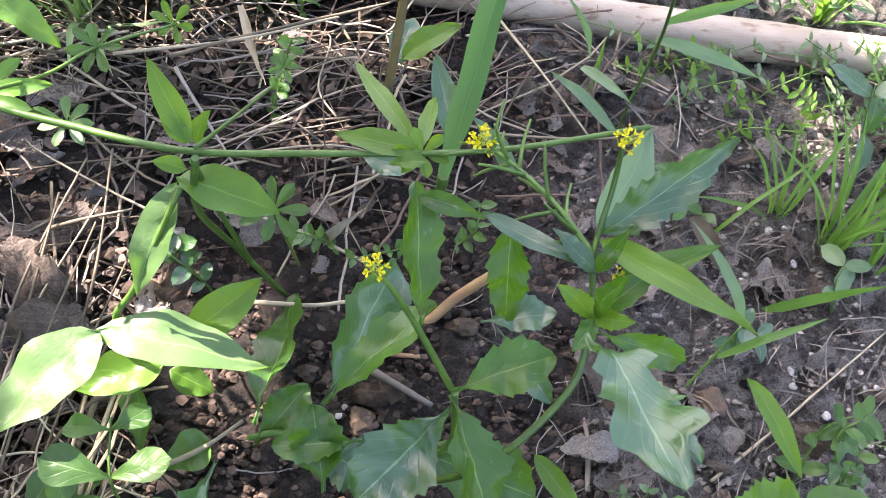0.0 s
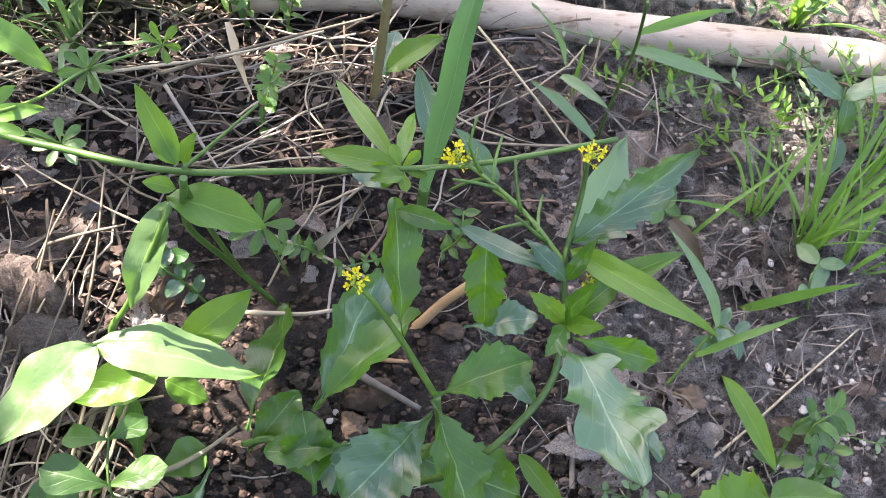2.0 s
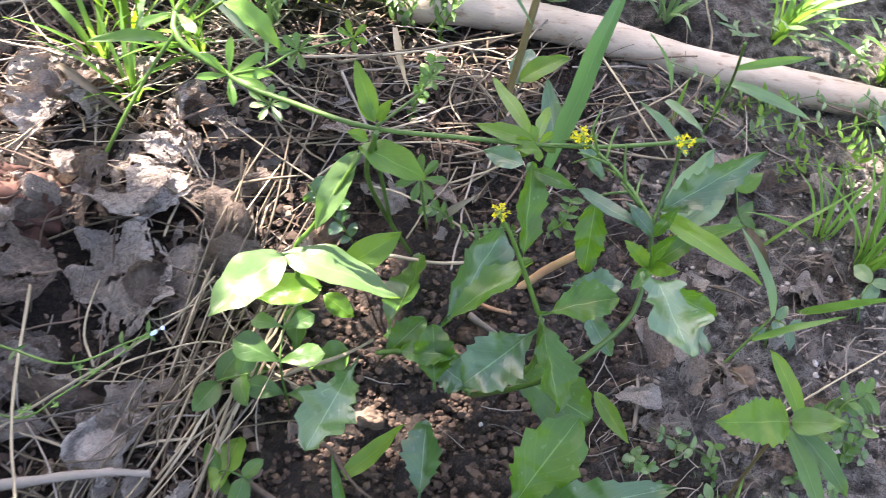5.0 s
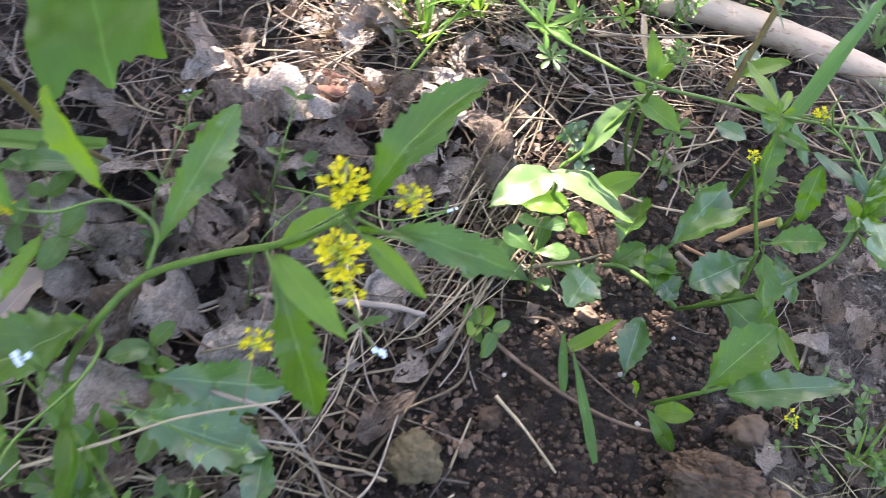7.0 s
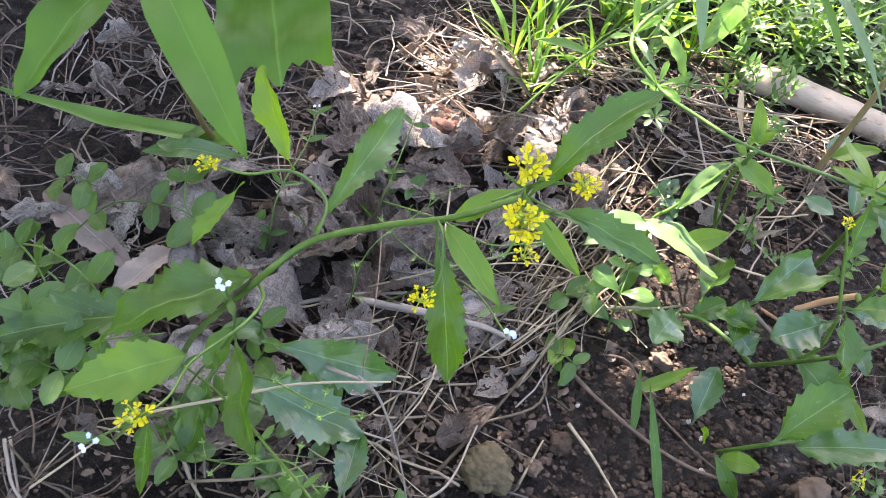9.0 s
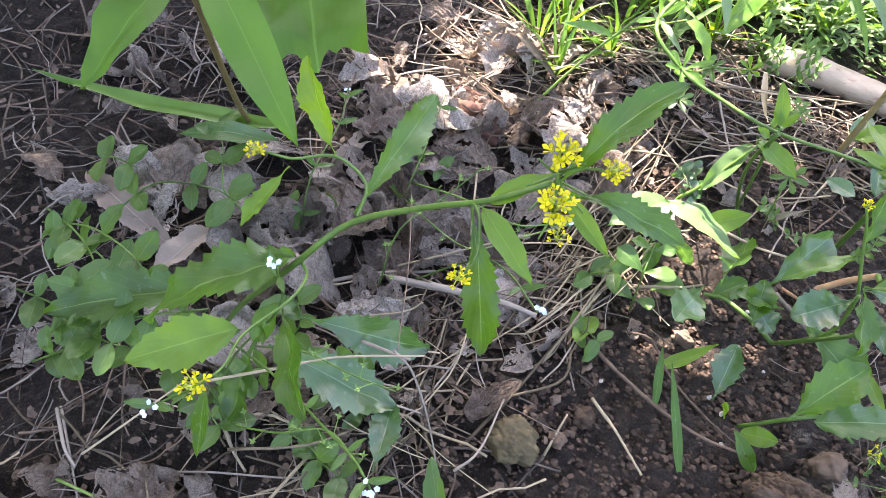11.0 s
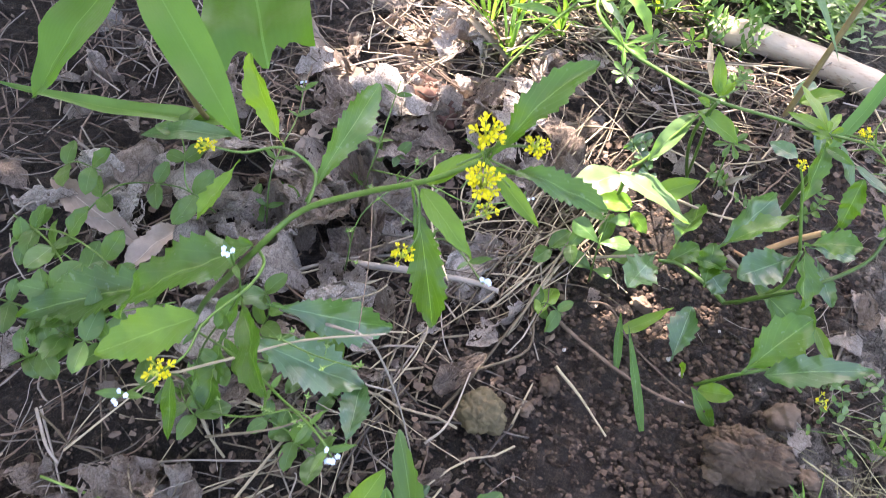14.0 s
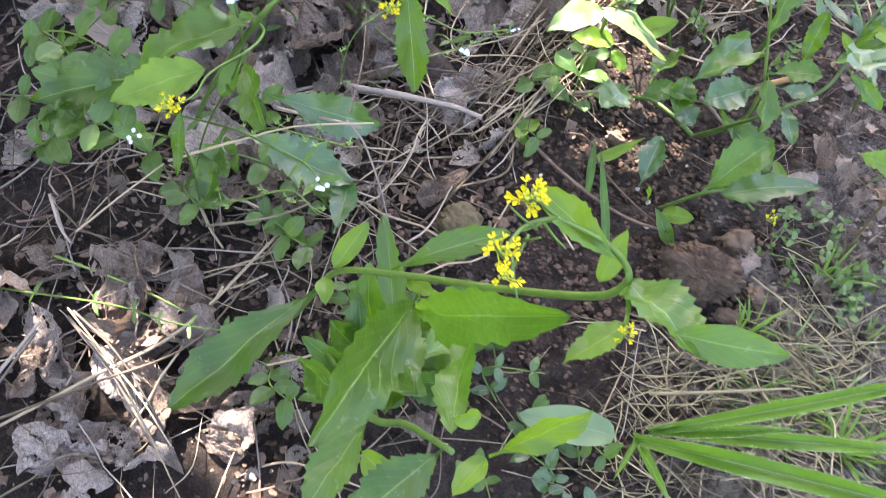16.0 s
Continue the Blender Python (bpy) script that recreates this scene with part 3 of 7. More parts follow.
# ---- flowering mustard at the end of the walk ----
def mustard_end():
    p = thing("mustard_plant", (-0.2113, -0.1313, 0.02), "mustard plant bending over with yellow buds and wide toothed leaves", "plant", "mustard plants")
    stem(p, [(-0.2113, -0.1313, 0.02), (-0.18, -0.144, 0.12), (-0.1629, -0.1428, 0.165), (-0.1221, -0.1533, 0.225), (-0.0874, -0.1667, 0.28), (-0.0587, -0.1759, 0.325), (-0.0525, -0.1763, 0.34), (-0.0545, -0.1739, 0.345), (-0.0625, -0.1748, 0.352), (-0.074, -0.1795, 0.36)], 0.0019, 0.0006)
    stem(p, [(-0.1897, -0.1369, 0.03), (-0.1183, -0.1965, 0.17), (-0.0951, -0.1998, 0.2), (-0.0735, -0.2074, 0.23)], 0.002, 0.0012, name="branch")
    stem(p, [(-0.0527, -0.1756, 0.34), (-0.0496, -0.1829, 0.343), (-0.0488, -0.1888, 0.345)], 0.0007, 0.0005, name="branch")
    T = dict(teeth=0.26, tooth_count=11, nv=36, wave=0.06, fold=0.4)
    leaf(p, (-0.1688, -0.1496, 0.155), (-0.2054, -0.2321, 0.13), 0.026, arch=0.06, **T)
    leaf(p, (-0.1124, -0.1617, 0.235), (-0.1079, -0.2396, 0.29), 0.0215, arch=0.07, **T)
    leaf(p, (-0.111, -0.1699, 0.24), (-0.0614, -0.2009, 0.362), 0.0155, arch=0.05, up=(0, -0.6, 1), **T)
    leaf(p, (-0.1319, -0.1493, 0.21), (-0.0928, -0.1228, 0.24), 0.0125, arch=0.06, shape="rocket", teeth=0.2, nv=28)
    leaf(p, (-0.0521, -0.1761, 0.34), (-0.0294, -0.1888, 0.348), 0.0145, shape="oval", arch=0.08, **T)
    leaf(p, (-0.0387, -0.1863, 0.348), (-0.0116, -0.1766, 0.346), 0.0095, shape="lance", arch=0.06)
    leaf(p, (-0.0484, -0.1881, 0.345), (-0.0576, -0.2025, 0.34), 0.0080, mat=M_YOUNG, shape="lance", teeth=0.2, nv=24)
    leaf(p, (-0.0556, -0.1757, 0.347), (-0.0809, -0.1776, 0.365), 0.0085, mat=M_YOUNG, fold=0.4, teeth=0.2, nv=24)
    leaf(p, (-0.0578, -0.1734, 0.33), (-0.0578, -0.1612, 0.34), 0.0065, mat=M_YOUNG, shape="lance")
    leaf(p, (-0.166, -0.1428, 0.165), (-0.1602, -0.1195, 0.18), 0.0110, mat=M_YOUNG, shape="oval", fold=0.4)
    leaf(p, (-0.1671, -0.1487, 0.165), (-0.1581, -0.1626, 0.17), 0.009, mat=M_YOUNG, shape="lance")
    leaf(p, (-0.1213, -0.1548, 0.225), (-0.1066, -0.1597, 0.235), 0.0075, mat=M_YOUNG, shape="lance")
    leaf(p, (-0.0616, -0.2074, 0.25), (-0.0402, -0.1871, 0.28), 0.0115, mat=M_YOUNG, arch=0.04, teeth=0.15, nv=28)
    leaf(p, (-0.0774, -0.1946, 0.2), (-0.093, -0.1382, 0.17), 0.018, shape="lance", arch=0.05, **T)
    leaf(p, (-0.1127, -0.1963, 0.175), (-0.1164, -0.2429, 0.17), 0.020, arch=0.05, **T)
    leaf(p, (-0.0769, -0.2019, 0.21), (-0.0933, -0.2377, 0.2), 0.022, **T)
    leaf(p, (-0.1235, -0.1887, 0.14), (-0.1712, -0.1747, 0.1), 0.022, **T)
    leaf(p, (-0.117, -0.155, 0.12), (-0.0962, -0.0971, 0.09), 0.024, **T)
    leaf(p, (-0.1038, -0.1679, 0.13), (-0.1394, -0.1265, 0.1), 0.022, **T)
    leaf(p, (-0.0707, -0.183, 0.2), (-0.0801, -0.1912, 0.21), 0.009, mat=M_YOUNG, shape="lance")
    leaf(p, (-0.1077, -0.2141, 0.18), (-0.0819, -0.2225, 0.19), 0.013, mat=M_YOUNG, shape="lance")
    leaf(p, (-0.0621, -0.2058, 0.24), (-0.0662, -0.223, 0.24), 0.010, mat=M_YOUNG, shape="lance")
    leaf(p, (-0.2021, -0.0918, 0.08), (-0.2127, -0.053, 0.08), 0.018, mat=M_BLUE, **T)
    rnd = random.Random(64)
    heart = Vector((-0.1364, -0.1353, 0.03))
    for k in range(17):
        a = k * 2.399
        r = 0.03 + 0.045 * rnd.random()
        e = heart + Vector((math.cos(a) * r, math.sin(a) * r, 0.02 + 0.06 * rnd.random()))
        leaf(p, heart + Vector((math.cos(a), math.sin(a), 0.3)) * 0.008, e, rnd.uniform(0.014, 0.024), mat=rnd.choice((M_BLUE, M_LEAF, M_LEAF, M_SMALL)), arch=rnd.uniform(0.05, 0.15), bite=0.15, **T)
    leaf(p, (0.003, -0.1103, 0.05), (-0.0544, -0.1301, 0.06), 0.022, "oval", M_GREYGRASS, arch=0.05, label="pale rounded leaf")
    flower_head(p, (-0.0812, -0.1812, 0.365), 0.0085, 9, 13)
    flower_head(p, (-0.0804, -0.1993, 0.372), 0.0070, 8, 14)
    flower_head(p, (-0.0769, -0.2043, 0.372), 0.0055, 6, 15)
    flower_head(p, (-0.0479, -0.1903, 0.345), 0.0055, 5, 16)
    stem(p, [(-0.074, -0.1795, 0.36), (-0.0787, -0.1885, 0.366), (-0.0796, -0.1996, 0.372)], 0.0006, 0.0004, name="branch")
    stem(p, [(-0.074, -0.1795, 0.36), (-0.0781, -0.1797, 0.363), (-0.081, -0.1807, 0.364)], 0.0006, 0.0005, name="branch")
    pods(p, [(-0.074, -0.1795, 0.36), (-0.0775, -0.191, 0.366), (-0.0781, -0.2013, 0.37)], 8, 0.0075, 4)


mustard_end()


# ---- flowering mustard at the start of the walk ----
def mustard_start():
    p = thing("mustard_plant", (-0.0098, 0.2187, 0), "mustard plant with reddish root, bluish leaves and few flowers", "plant", "mustard plants")
    stem(p, [(-0.028, 0.2117, -0.002), (-0.0103, 0.2161, 0.004), (0.004, 0.2247, 0.015), (0.0206, 0.23, 0.03)], 0.0026, 0.0024, M_REDSTEM, "root", "reddish bare root end")
    stem(p, [(0.0206, 0.23, 0.03), (0.0196, 0.212, 0.045), (0.0189, 0.2074, 0.07)], 0.0022, 0.0012, name="branch")
    stem(p, [(-0.03, 0.135, 0.03), (-0.012, 0.125, 0.07), (0.0046, 0.124, 0.098), (0.0245, 0.139, 0.117), (0.029, 0.1514, 0.13), (0.0287, 0.1606, 0.14), (0.0278, 0.1698, 0.15), (0.0304, 0.1808, 0.165), (0.0301, 0.1853, 0.178)], 0.0015, 0.0007, M_DARKSTEM)
    stem(p, [(0.0272, 0.1679, 0.15), (0.0182, 0.1815, 0.152), (0.0086, 0.1915, 0.154), (-0.0036, 0.2025, 0.155)], 0.0009, 0.0006, name="branch")
    stem(p, [(-0.0082, 0.1459, 0.1), (-0.0198, 0.1534, 0.125), (-0.0281, 0.1557, 0.145), (-0.0342, 0.1567, 0.156)], 0.0012, 0.0007, name="branch")
    stem(p, [(-0.0073, 0.1449, 0.1), (-0.006, 0.139, 0.065), (-0.024, 0.135, 0.035)], 0.0013, 0.0015, name="branch")
    pods(p, [(0.0272, 0.1679, 0.15), (0.0086, 0.1915, 0.154), (-0.0036, 0.2025, 0.155)], 15, 0.013, 21)
    T = dict(teeth=0.25, tooth_count=8, nv=32, wave=0.09, fold=0.42)
    leaf(p, (-0.02, 0.1567, 0.12), (-0.0233, 0.1902, 0.15), 0.0140, arch=0.04, **T)
    leaf(p, (-0.0225, 0.1856, 0.15), (-0.0042, 0.1793, 0.15), 0.0065, shape="lance", arch=0.1)
    leaf(p, (0.0062, 0.1824, 0.14), (0.0081, 0.1665, 0.11), 0.0130, shape="oval", **T)
    leaf(p, (-0.0037, 0.1797, 0.15), (0.0244, 0.1641, 0.15), 0.0068, shape="lance", mat=M_BLUE)
    leaf(p, (0.0304, 0.1747, 0.15), (0.0662, 0.1948, 0.172), 0.0135, mat=M_BLUE, shape="lance", arch=0.03, teeth=0.4, tooth_count=10, nv=34, wave=0.05)
    leaf(p, (0.0301, 0.174, 0.148), (0.0644, 0.1396, 0.16), 0.0088, mat=M_YOUNG, shape="lance", arch=0.12, fold=0.3, label="bright yellow-green narrow leaf")
    leaf(p, (0.0327, 0.1616, 0.142), (0.0606, 0.1665, 0.16), 0.0080, shape="lance", mat=M_LEAF)
    leaf(p, (0.0205, 0.1390, 0.157), (0.0290, 0.0925, 0.184), 0.0180, mat=M_BLUE, arch=0.06, teeth=0.75, tooth_count=5, nv=40, wave=0.10, fold=0.35)
    leaf(p, (0.0225, 0.1365, 0.155), (0.0385, 0.1020, 0.172), 0.0105, mat=M_BLUE, arch=0.03, **T)
    leaf(p, (0.0324, 0.1529, 0.13), (0.0662, 0.1536, 0.11), 0.0110, **T)
    leaf(p, (-0.0095, 0.1405, 0.112), (0.0215, 0.1500, 0.119), 0.0165, arch=0.05, **T)
    leaf(p, (-0.0098, 0.1390, 0.114), (0.0020, 0.1040, 0.098), 0.0225, arch=0.05, **T)
    leaf(p, (-0.0091, 0.140, 0.1), (-0.0375, 0.1118, 0.094), 0.0245, mat=M_BLUE, arch=0.04, **T)
    leaf(p, (-0.0365, 0.1415, 0.06), (-0.0679, 0.1388, 0.06), 0.0150, **T)
    leaf(p, (-0.0505, 0.1545, 0.062), (-0.0115, 0.1850, 0.083), 0.0185, arch=0.05, **T)
    leaf(p, (-0.0515, 0.1560, 0.055), (-0.0259, 0.2094, 0.0728), 0.0250, mat=M_BLUE, arch=0.03, **T)
    leaf(p, (-0.0490, 0.1261, 0.05), (-0.0545, 0.1525, 0.066), 0.0190, **T)
    leaf(p, (-0.0775, 0.1520, 0.045), (-0.0680, 0.2200, 0.018), 0.0235, **T)
    leaf(p, (-0.0796, 0.1511, 0.02), (-0.0596, 0.174, 0.03), 0.0170, **T)
    leaf(p, (-0.0874, 0.1341, 0.055), (-0.0966, 0.0749, 0.09), 0.0235, mat=M_BLUE, bite=0.3, teeth=0.5, tooth_count=6, nv=34, wave=0.05)
    leaf(p, (0.0088, 0.1947, 0.05), (0.0405, 0.1997, 0.05), 0.0150, mat=M_BLUE, **T)
    leaf(p, (0.0173, 0.1972, 0.04), (0.0398, 0.1682, 0.03), 0.0120, mat=M_BLUE, **T)
    leaf(p, (-0.0245, 0.1418, 0.06), (0.0292, 0.1274, 0.04), 0.0260, **T)
    leaf(p, (-0.0529, 0.1423, 0.05), (-0.0341, 0.1351, 0.04), 0.020, mat=M_BLUE, **T)
    stem(p, [(-0.0822, 0.1545, 0.02), (-0.0684, 0.1548, 0.025), (-0.045, 0.145, 0.028), (-0.03, 0.135, 0.03)], 0.0014, 0.0018, name="branch")
    leaf(p, (0.0280, 0.1520, 0.1420), (0.0440, 0.1610, 0.1580), 0.0075, shape="lance", mat=M_LEAF, arch=0.05, teeth=0.25, tooth_count=6, nv=24)
    leaf(p, (0.0280, 0.1520, 0.1420), (0.0320, 0.1530, 0.1650), 0.0062, shape="lance", mat=M_LEAF, arch=0.05, teeth=0.25, tooth_count=6, nv=24)
    leaf(p, (0.0280, 0.1520, 0.1420), (0.0160, 0.1580, 0.1500), 0.0065, shape="lance", mat=M_YOUNG, arch=0.05, teeth=0.25, tooth_count=6, nv=24)
    leaf(p, (0.0280, 0.1520, 0.1420), (0.0370, 0.1470, 0.1500), 0.0060, shape="lance", mat=M_YOUNG, arch=0.05, teeth=0.25, tooth_count=6, nv=24)
    leaf(p, (0.0280, 0.1630, 0.1480), (0.0150, 0.1730, 0.1550), 0.0060, shape="lance", mat=M_BLUE, arch=0.05, teeth=0.25, tooth_count=6, nv=24)
    leaf(p, (0.0280, 0.1630, 0.1480), (0.0340, 0.1680, 0.1650), 0.0050, shape="lance", mat=M_LEAF, arch=0.05, teeth=0.25, tooth_count=6, nv=24)
    leaf(p, (0.0280, 0.1520, 0.1420), (0.0210, 0.1420, 0.1400), 0.0060, shape="lance", mat=M_LEAF, arch=0.05, teeth=0.25, tooth_count=6, nv=24)
    flower_head(p, (-0.0342, 0.1566, 0.157), 0.0068, 8, 23)
    flower_head(p, (-0.0045, 0.202, 0.155), 0.0085, 9, 24)
    flower_head(p, (0.0299, 0.1846, 0.18), 0.0072, 8, 25)
    flower_head(p, (0.0339, 0.1616, 0.148), 0.0055, 5, 26)


mustard_start()


# ---- pale sunlit plant ----
def pale_plant():
    p = thing("broad_leaved_herb", (-0.1355, 0.1786, 0), "low herb with broad pale sunlit leaves", "plant")
    stem(p, [(-0.1355, 0.1786, 0), (-0.1285, 0.18, 0.045), (-0.1286, 0.1847, 0.065), (-0.119, 0.1899, 0.08), (-0.0983, 0.2058, 0.12)], 0.0016, 0.001)
    leaf(p, (-0.1324, 0.1777, 0.066), (-0.162, 0.1412, 0.06), 0.0255, "lance", M_PALE, arch=0.08, fold=0.25)
    leaf(p, (-0.1337, 0.1783, 0.066), (-0.0733, 0.1721, 0.05), 0.0225, "lance", M_PALE, arch=0.09, fold=0.25)
    leaf(p, (-0.1153, 0.1779, 0.04), (-0.1466, 0.1649, 0.04), 0.0190, "lance", M_YOUNG)
    leaf(p, (-0.1058, 0.1845, 0.05), (-0.0781, 0.2058, 0.06), 0.0165, "lance", M_YOUNG)
    leaf(p, (-0.101, 0.211, 0.115), (-0.1178, 0.1866, 0.08), 0.0135, "lance", M_PALE, arch=0.04)
    leaf(p, (-0.1003, 0.2091, 0.12), (-0.0674, 0.2047, 0.108), 0.0170, "lance", M_YOUNG, arch=0.05)
    leaf(p, (-0.1152, 0.1785, 0.03), (-0.0981, 0.1732, 0.02), 0.012, "lance", M_YOUNG)
    for a, b, w in (((-0.1257, 0.1509, 0.01), (-0.126, 0.171, 0.03), 0.015), ((-0.1168, 0.1442, 0.01), (-0.0964, 0.153, 0.02), 0.017), ((-0.1367, 0.1394, 0.01), (-0.1597, 0.132, 0.02), 0.02)):
        leaf(p, a, b, w, "spoon", M_SMALL, arch=0.05)


pale_plant()


# ---- cleavers ----
def whorl(p, at, up, n, r, w, mat, seed=0, lift=0.25):
    up = Vector(up).normalized()
    e = up.orthogonal().normalized()
    rnd = random.Random(seed)
    for i in range(n):
        d = Matrix.Rotation(2 * math.pi * (i + rnd.uniform(-0.15, 0.15)) / n, 3, up) @ e
        leaf(p, at, Vector(at) + (d + up * lift * rnd.uniform(0.3, 1.5)) * r * rnd.uniform(0.8, 1.1), w, "spoon", mat, nv=8, up=up, arch=0.04)


def cleavers():
    p = thing("cleavers", (-0.1575, 0.5872, 0.02), "long straggling cleavers stem with whorled leaves", "plant")
    stem(p, [(-0.1575, 0.5872, 0.02), (-0.1801, 0.3793, 0.11), (-0.1934, 0.25, 0.1466), (-0.164, 0.228, 0.134), (-0.13, 0.219, 0.131), (-0.0946, 0.2118, 0.131), (-0.0539, 0.2088, 0.137), (-0.0203, 0.2077, 0.141), (0.009, 0.2071, 0.147), (0.0483, 0.2114, 0.155)], 0.0016, 0.0009)
    stem(p, [(-0.164, 0.228, 0.134), (-0.157, 0.26, 0.11), (-0.151, 0.292, 0.092), (-0.125, 0.315, 0.085)], 0.0008, 0.0006, name="branch")
    stem(p, [(-0.164, 0.228, 0.134), (-0.164, 0.248, 0.105), (-0.161, 0.265, 0.076)], 0.0008, 0.0006, name="branch")
    stem(p, [(-0.091, 0.2055, 0.136), (-0.097, 0.2104, 0.1), (-0.0915, 0.2247, 0.05), (-0.075, 0.2249, 0.01)], 0.0013, 0.0013, name="branch")
    stem(p, [(-0.0935, 0.2088, 0.13), (-0.0901, 0.2138, 0.09), (-0.0872, 0.2283, 0.03)], 0.0011, 0.0011, name="branch")
    stem(p, [(-0.0916, 0.2094, 0.136), (-0.0874, 0.2327, 0.12), (-0.0794, 0.2776, 0.09)], 0.0008, 0.0006, name="branch")
    stem(p, [(-0.0716, 0.2106, 0.1), (-0.0697, 0.2151, 0.08), (-0.0666, 0.2235, 0.04)], 0.0006, 0.0006, name="branch")
    for a, b, w in (((-0.0924, 0.2077, 0.14), (-0.1039, 0.2239, 0.16), 0.0085), ((-0.0932, 0.2077, 0.14), (-0.101, 0.2188, 0.15), 0.007), ((-0.0907, 0.2078, 0.14), (-0.0853, 0.2132, 0.15), 0.006),
                    ((-0.0947, 0.2054, 0.13), (-0.1042, 0.2043, 0.135), 0.006), ((-0.0213, 0.2078, 0.142), (-0.0486, 0.2148, 0.14), 0.0085), ((-0.0218, 0.2091, 0.142), (-0.0443, 0.2561, 0.13), 0.0065),
                    ((-0.0208, 0.2092, 0.142), (-0.0155, 0.2418, 0.13), 0.006), ((-0.0195, 0.2041, 0.142), (-0.0308, 0.2039, 0.14), 0.006)):
        leaf(p, a, b, w, "lance", M_YOUNG, nv=10, arch=0.05)
    whorl(p, (-0.164, 0.228, 0.134), (0.3, -0.4, 1), 6, 0.017, 0.0045, M_GRASS, 1, 0.5)
    whorl(p, (-0.1934, 0.25, 0.1466), (0.3, -0.4, 1), 4, 0.02, 0.005, M_GRASS, 2, 0.6)
    whorl(p, (-0.151, 0.292, 0.092), (0, -0.5, 1), 7, 0.012, 0.0045, M_SMALL, 3)
    whorl(p, (-0.161, 0.265, 0.076), (0, -0.5, 1), 7, 0.0125, 0.0042, M_PALE, 4)
    whorl(p, (-0.125, 0.315, 0.085), (0, -0.5, 1), 6, 0.010, 0.004, M_YOUNG, 5)
    whorl(p, (-0.0707, 0.2113, 0.1), (0, -0.5, 1), 7, 0.0125, 0.0045, M_SMALL, 6)
    whorl(p, (-0.0776, 0.2983, 0.08), (0, -0.5, 1), 7, 0.008, 0.003, M_SMALL, 7)
    whorl(p, (-0.0207, 0.2077, 0.141), (0, -0.5, 1), 6, 0.010, 0.004, M_YOUNG, 8)


cleavers()


def corner_blades():
    p = thing("grass_shoot", (-0.2706, 0.3736, -0), "wide grass blades arching over the straw", "grass")
    stem(p, [(-0.2706, 0.3736, -0), (-0.2195, 0.3132, 0.08), (-0.1776, 0.269, 0.14)], 0.001, 0.0008)
    leaf(p, (-0.1776, 0.269, 0.14), (-0.1529, 0.2686, 0.115), 0.0130, "lance", M_GRASS, "blade", arch=0.1)
    leaf(p, (-0.1701, 0.2408, 0.12), (-0.1507, 0.2507, 0.115), 0.0068, "lance", M_GRASS, "blade", arch=0.06)
    leaf(p, (-0.1696, 0.2391, 0.12), (-0.1582, 0.2497, 0.112), 0.0045, "lance", M_YOUNG, "blade")


corner_blades()


# ---- stalks ----
def stalks():
    p = thing("broad_grass_blade", (-0.0123, 0.2458, 0), "broad bluish-green grass blade standing up", "grass")
    stem(p, [(-0.0123, 0.2458, 0), (-0.0107, 0.2399, 0.05), (-0.0103, 0.2302, 0.1)], 0.0018, 0.0024)
    leaf(p, (-0.0103, 0.2302, 0.1), (0.0075, 0.262, 0.205), 0.0098, "grass", M_BLADE, "blade", fold=0.35, nv=20, label="long smooth bluish-green blade")
    q = thing("brown_stalk", (-0.0334, 0.3453, 0), "upright brownish stalk with a pair of leaves", "plant")
    stem(q, [(-0.0334, 0.3453, 0), (-0.0246, 0.3699, 0.0744), (-0.0120, 0.4090, 0.2)], 0.0028, 0.0023, M_BROWNSTEM)
    leaf(q, (-0.0250, 0.3640, 0.0220), (0.0060, 0.3770, 0.0370), 0.0155, "lance", M_YOUNG, arch=0.06)
    leaf(q, (-0.0280, 0.3610, 0.0220), (-0.0190, 0.3910, 0.0270), 0.0170, "oval", M_BLUE)
    leaf(q, (0.0021, 0.3033, 0.03), (-0.0093, 0.3419, 0.05), 0.0135, "lance", M_BLUE)
    leaf(q, (0.0321, 0.2843, 0.03), (0.0067, 0.2943, 0.06), 0.0115, "lance", M_BLUE)
    leaf(q, (-0.0188, 0.2622, 0.06), (-0.0423, 0.2685, 0.06), 0.0135, "lance", M_BLUE)
    r = thing("sage_leaf_sprig", (0.0767, 0.2478, 0.03), "upright sprig with grey-green oval leaves", "plant")
    stem(r, [(0.0799, 0.253, 0), (0.0665, 0.2316, 0.06), (0.063, 0.2297, 0.08)], 0.001, 0.0008)
    leaf(r, (0.0512, 0.2179, 0.085), (0.0736, 0.2588, 0.1), 0.0185, "lance", M_GREYGRASS, arch=0.03)
    leaf(r, (0.0615, 0.2247, 0.075), (0.0865, 0.2463, 0.08), 0.0150, "lance", M_GREYGRASS, arch=0.03)


stalks()


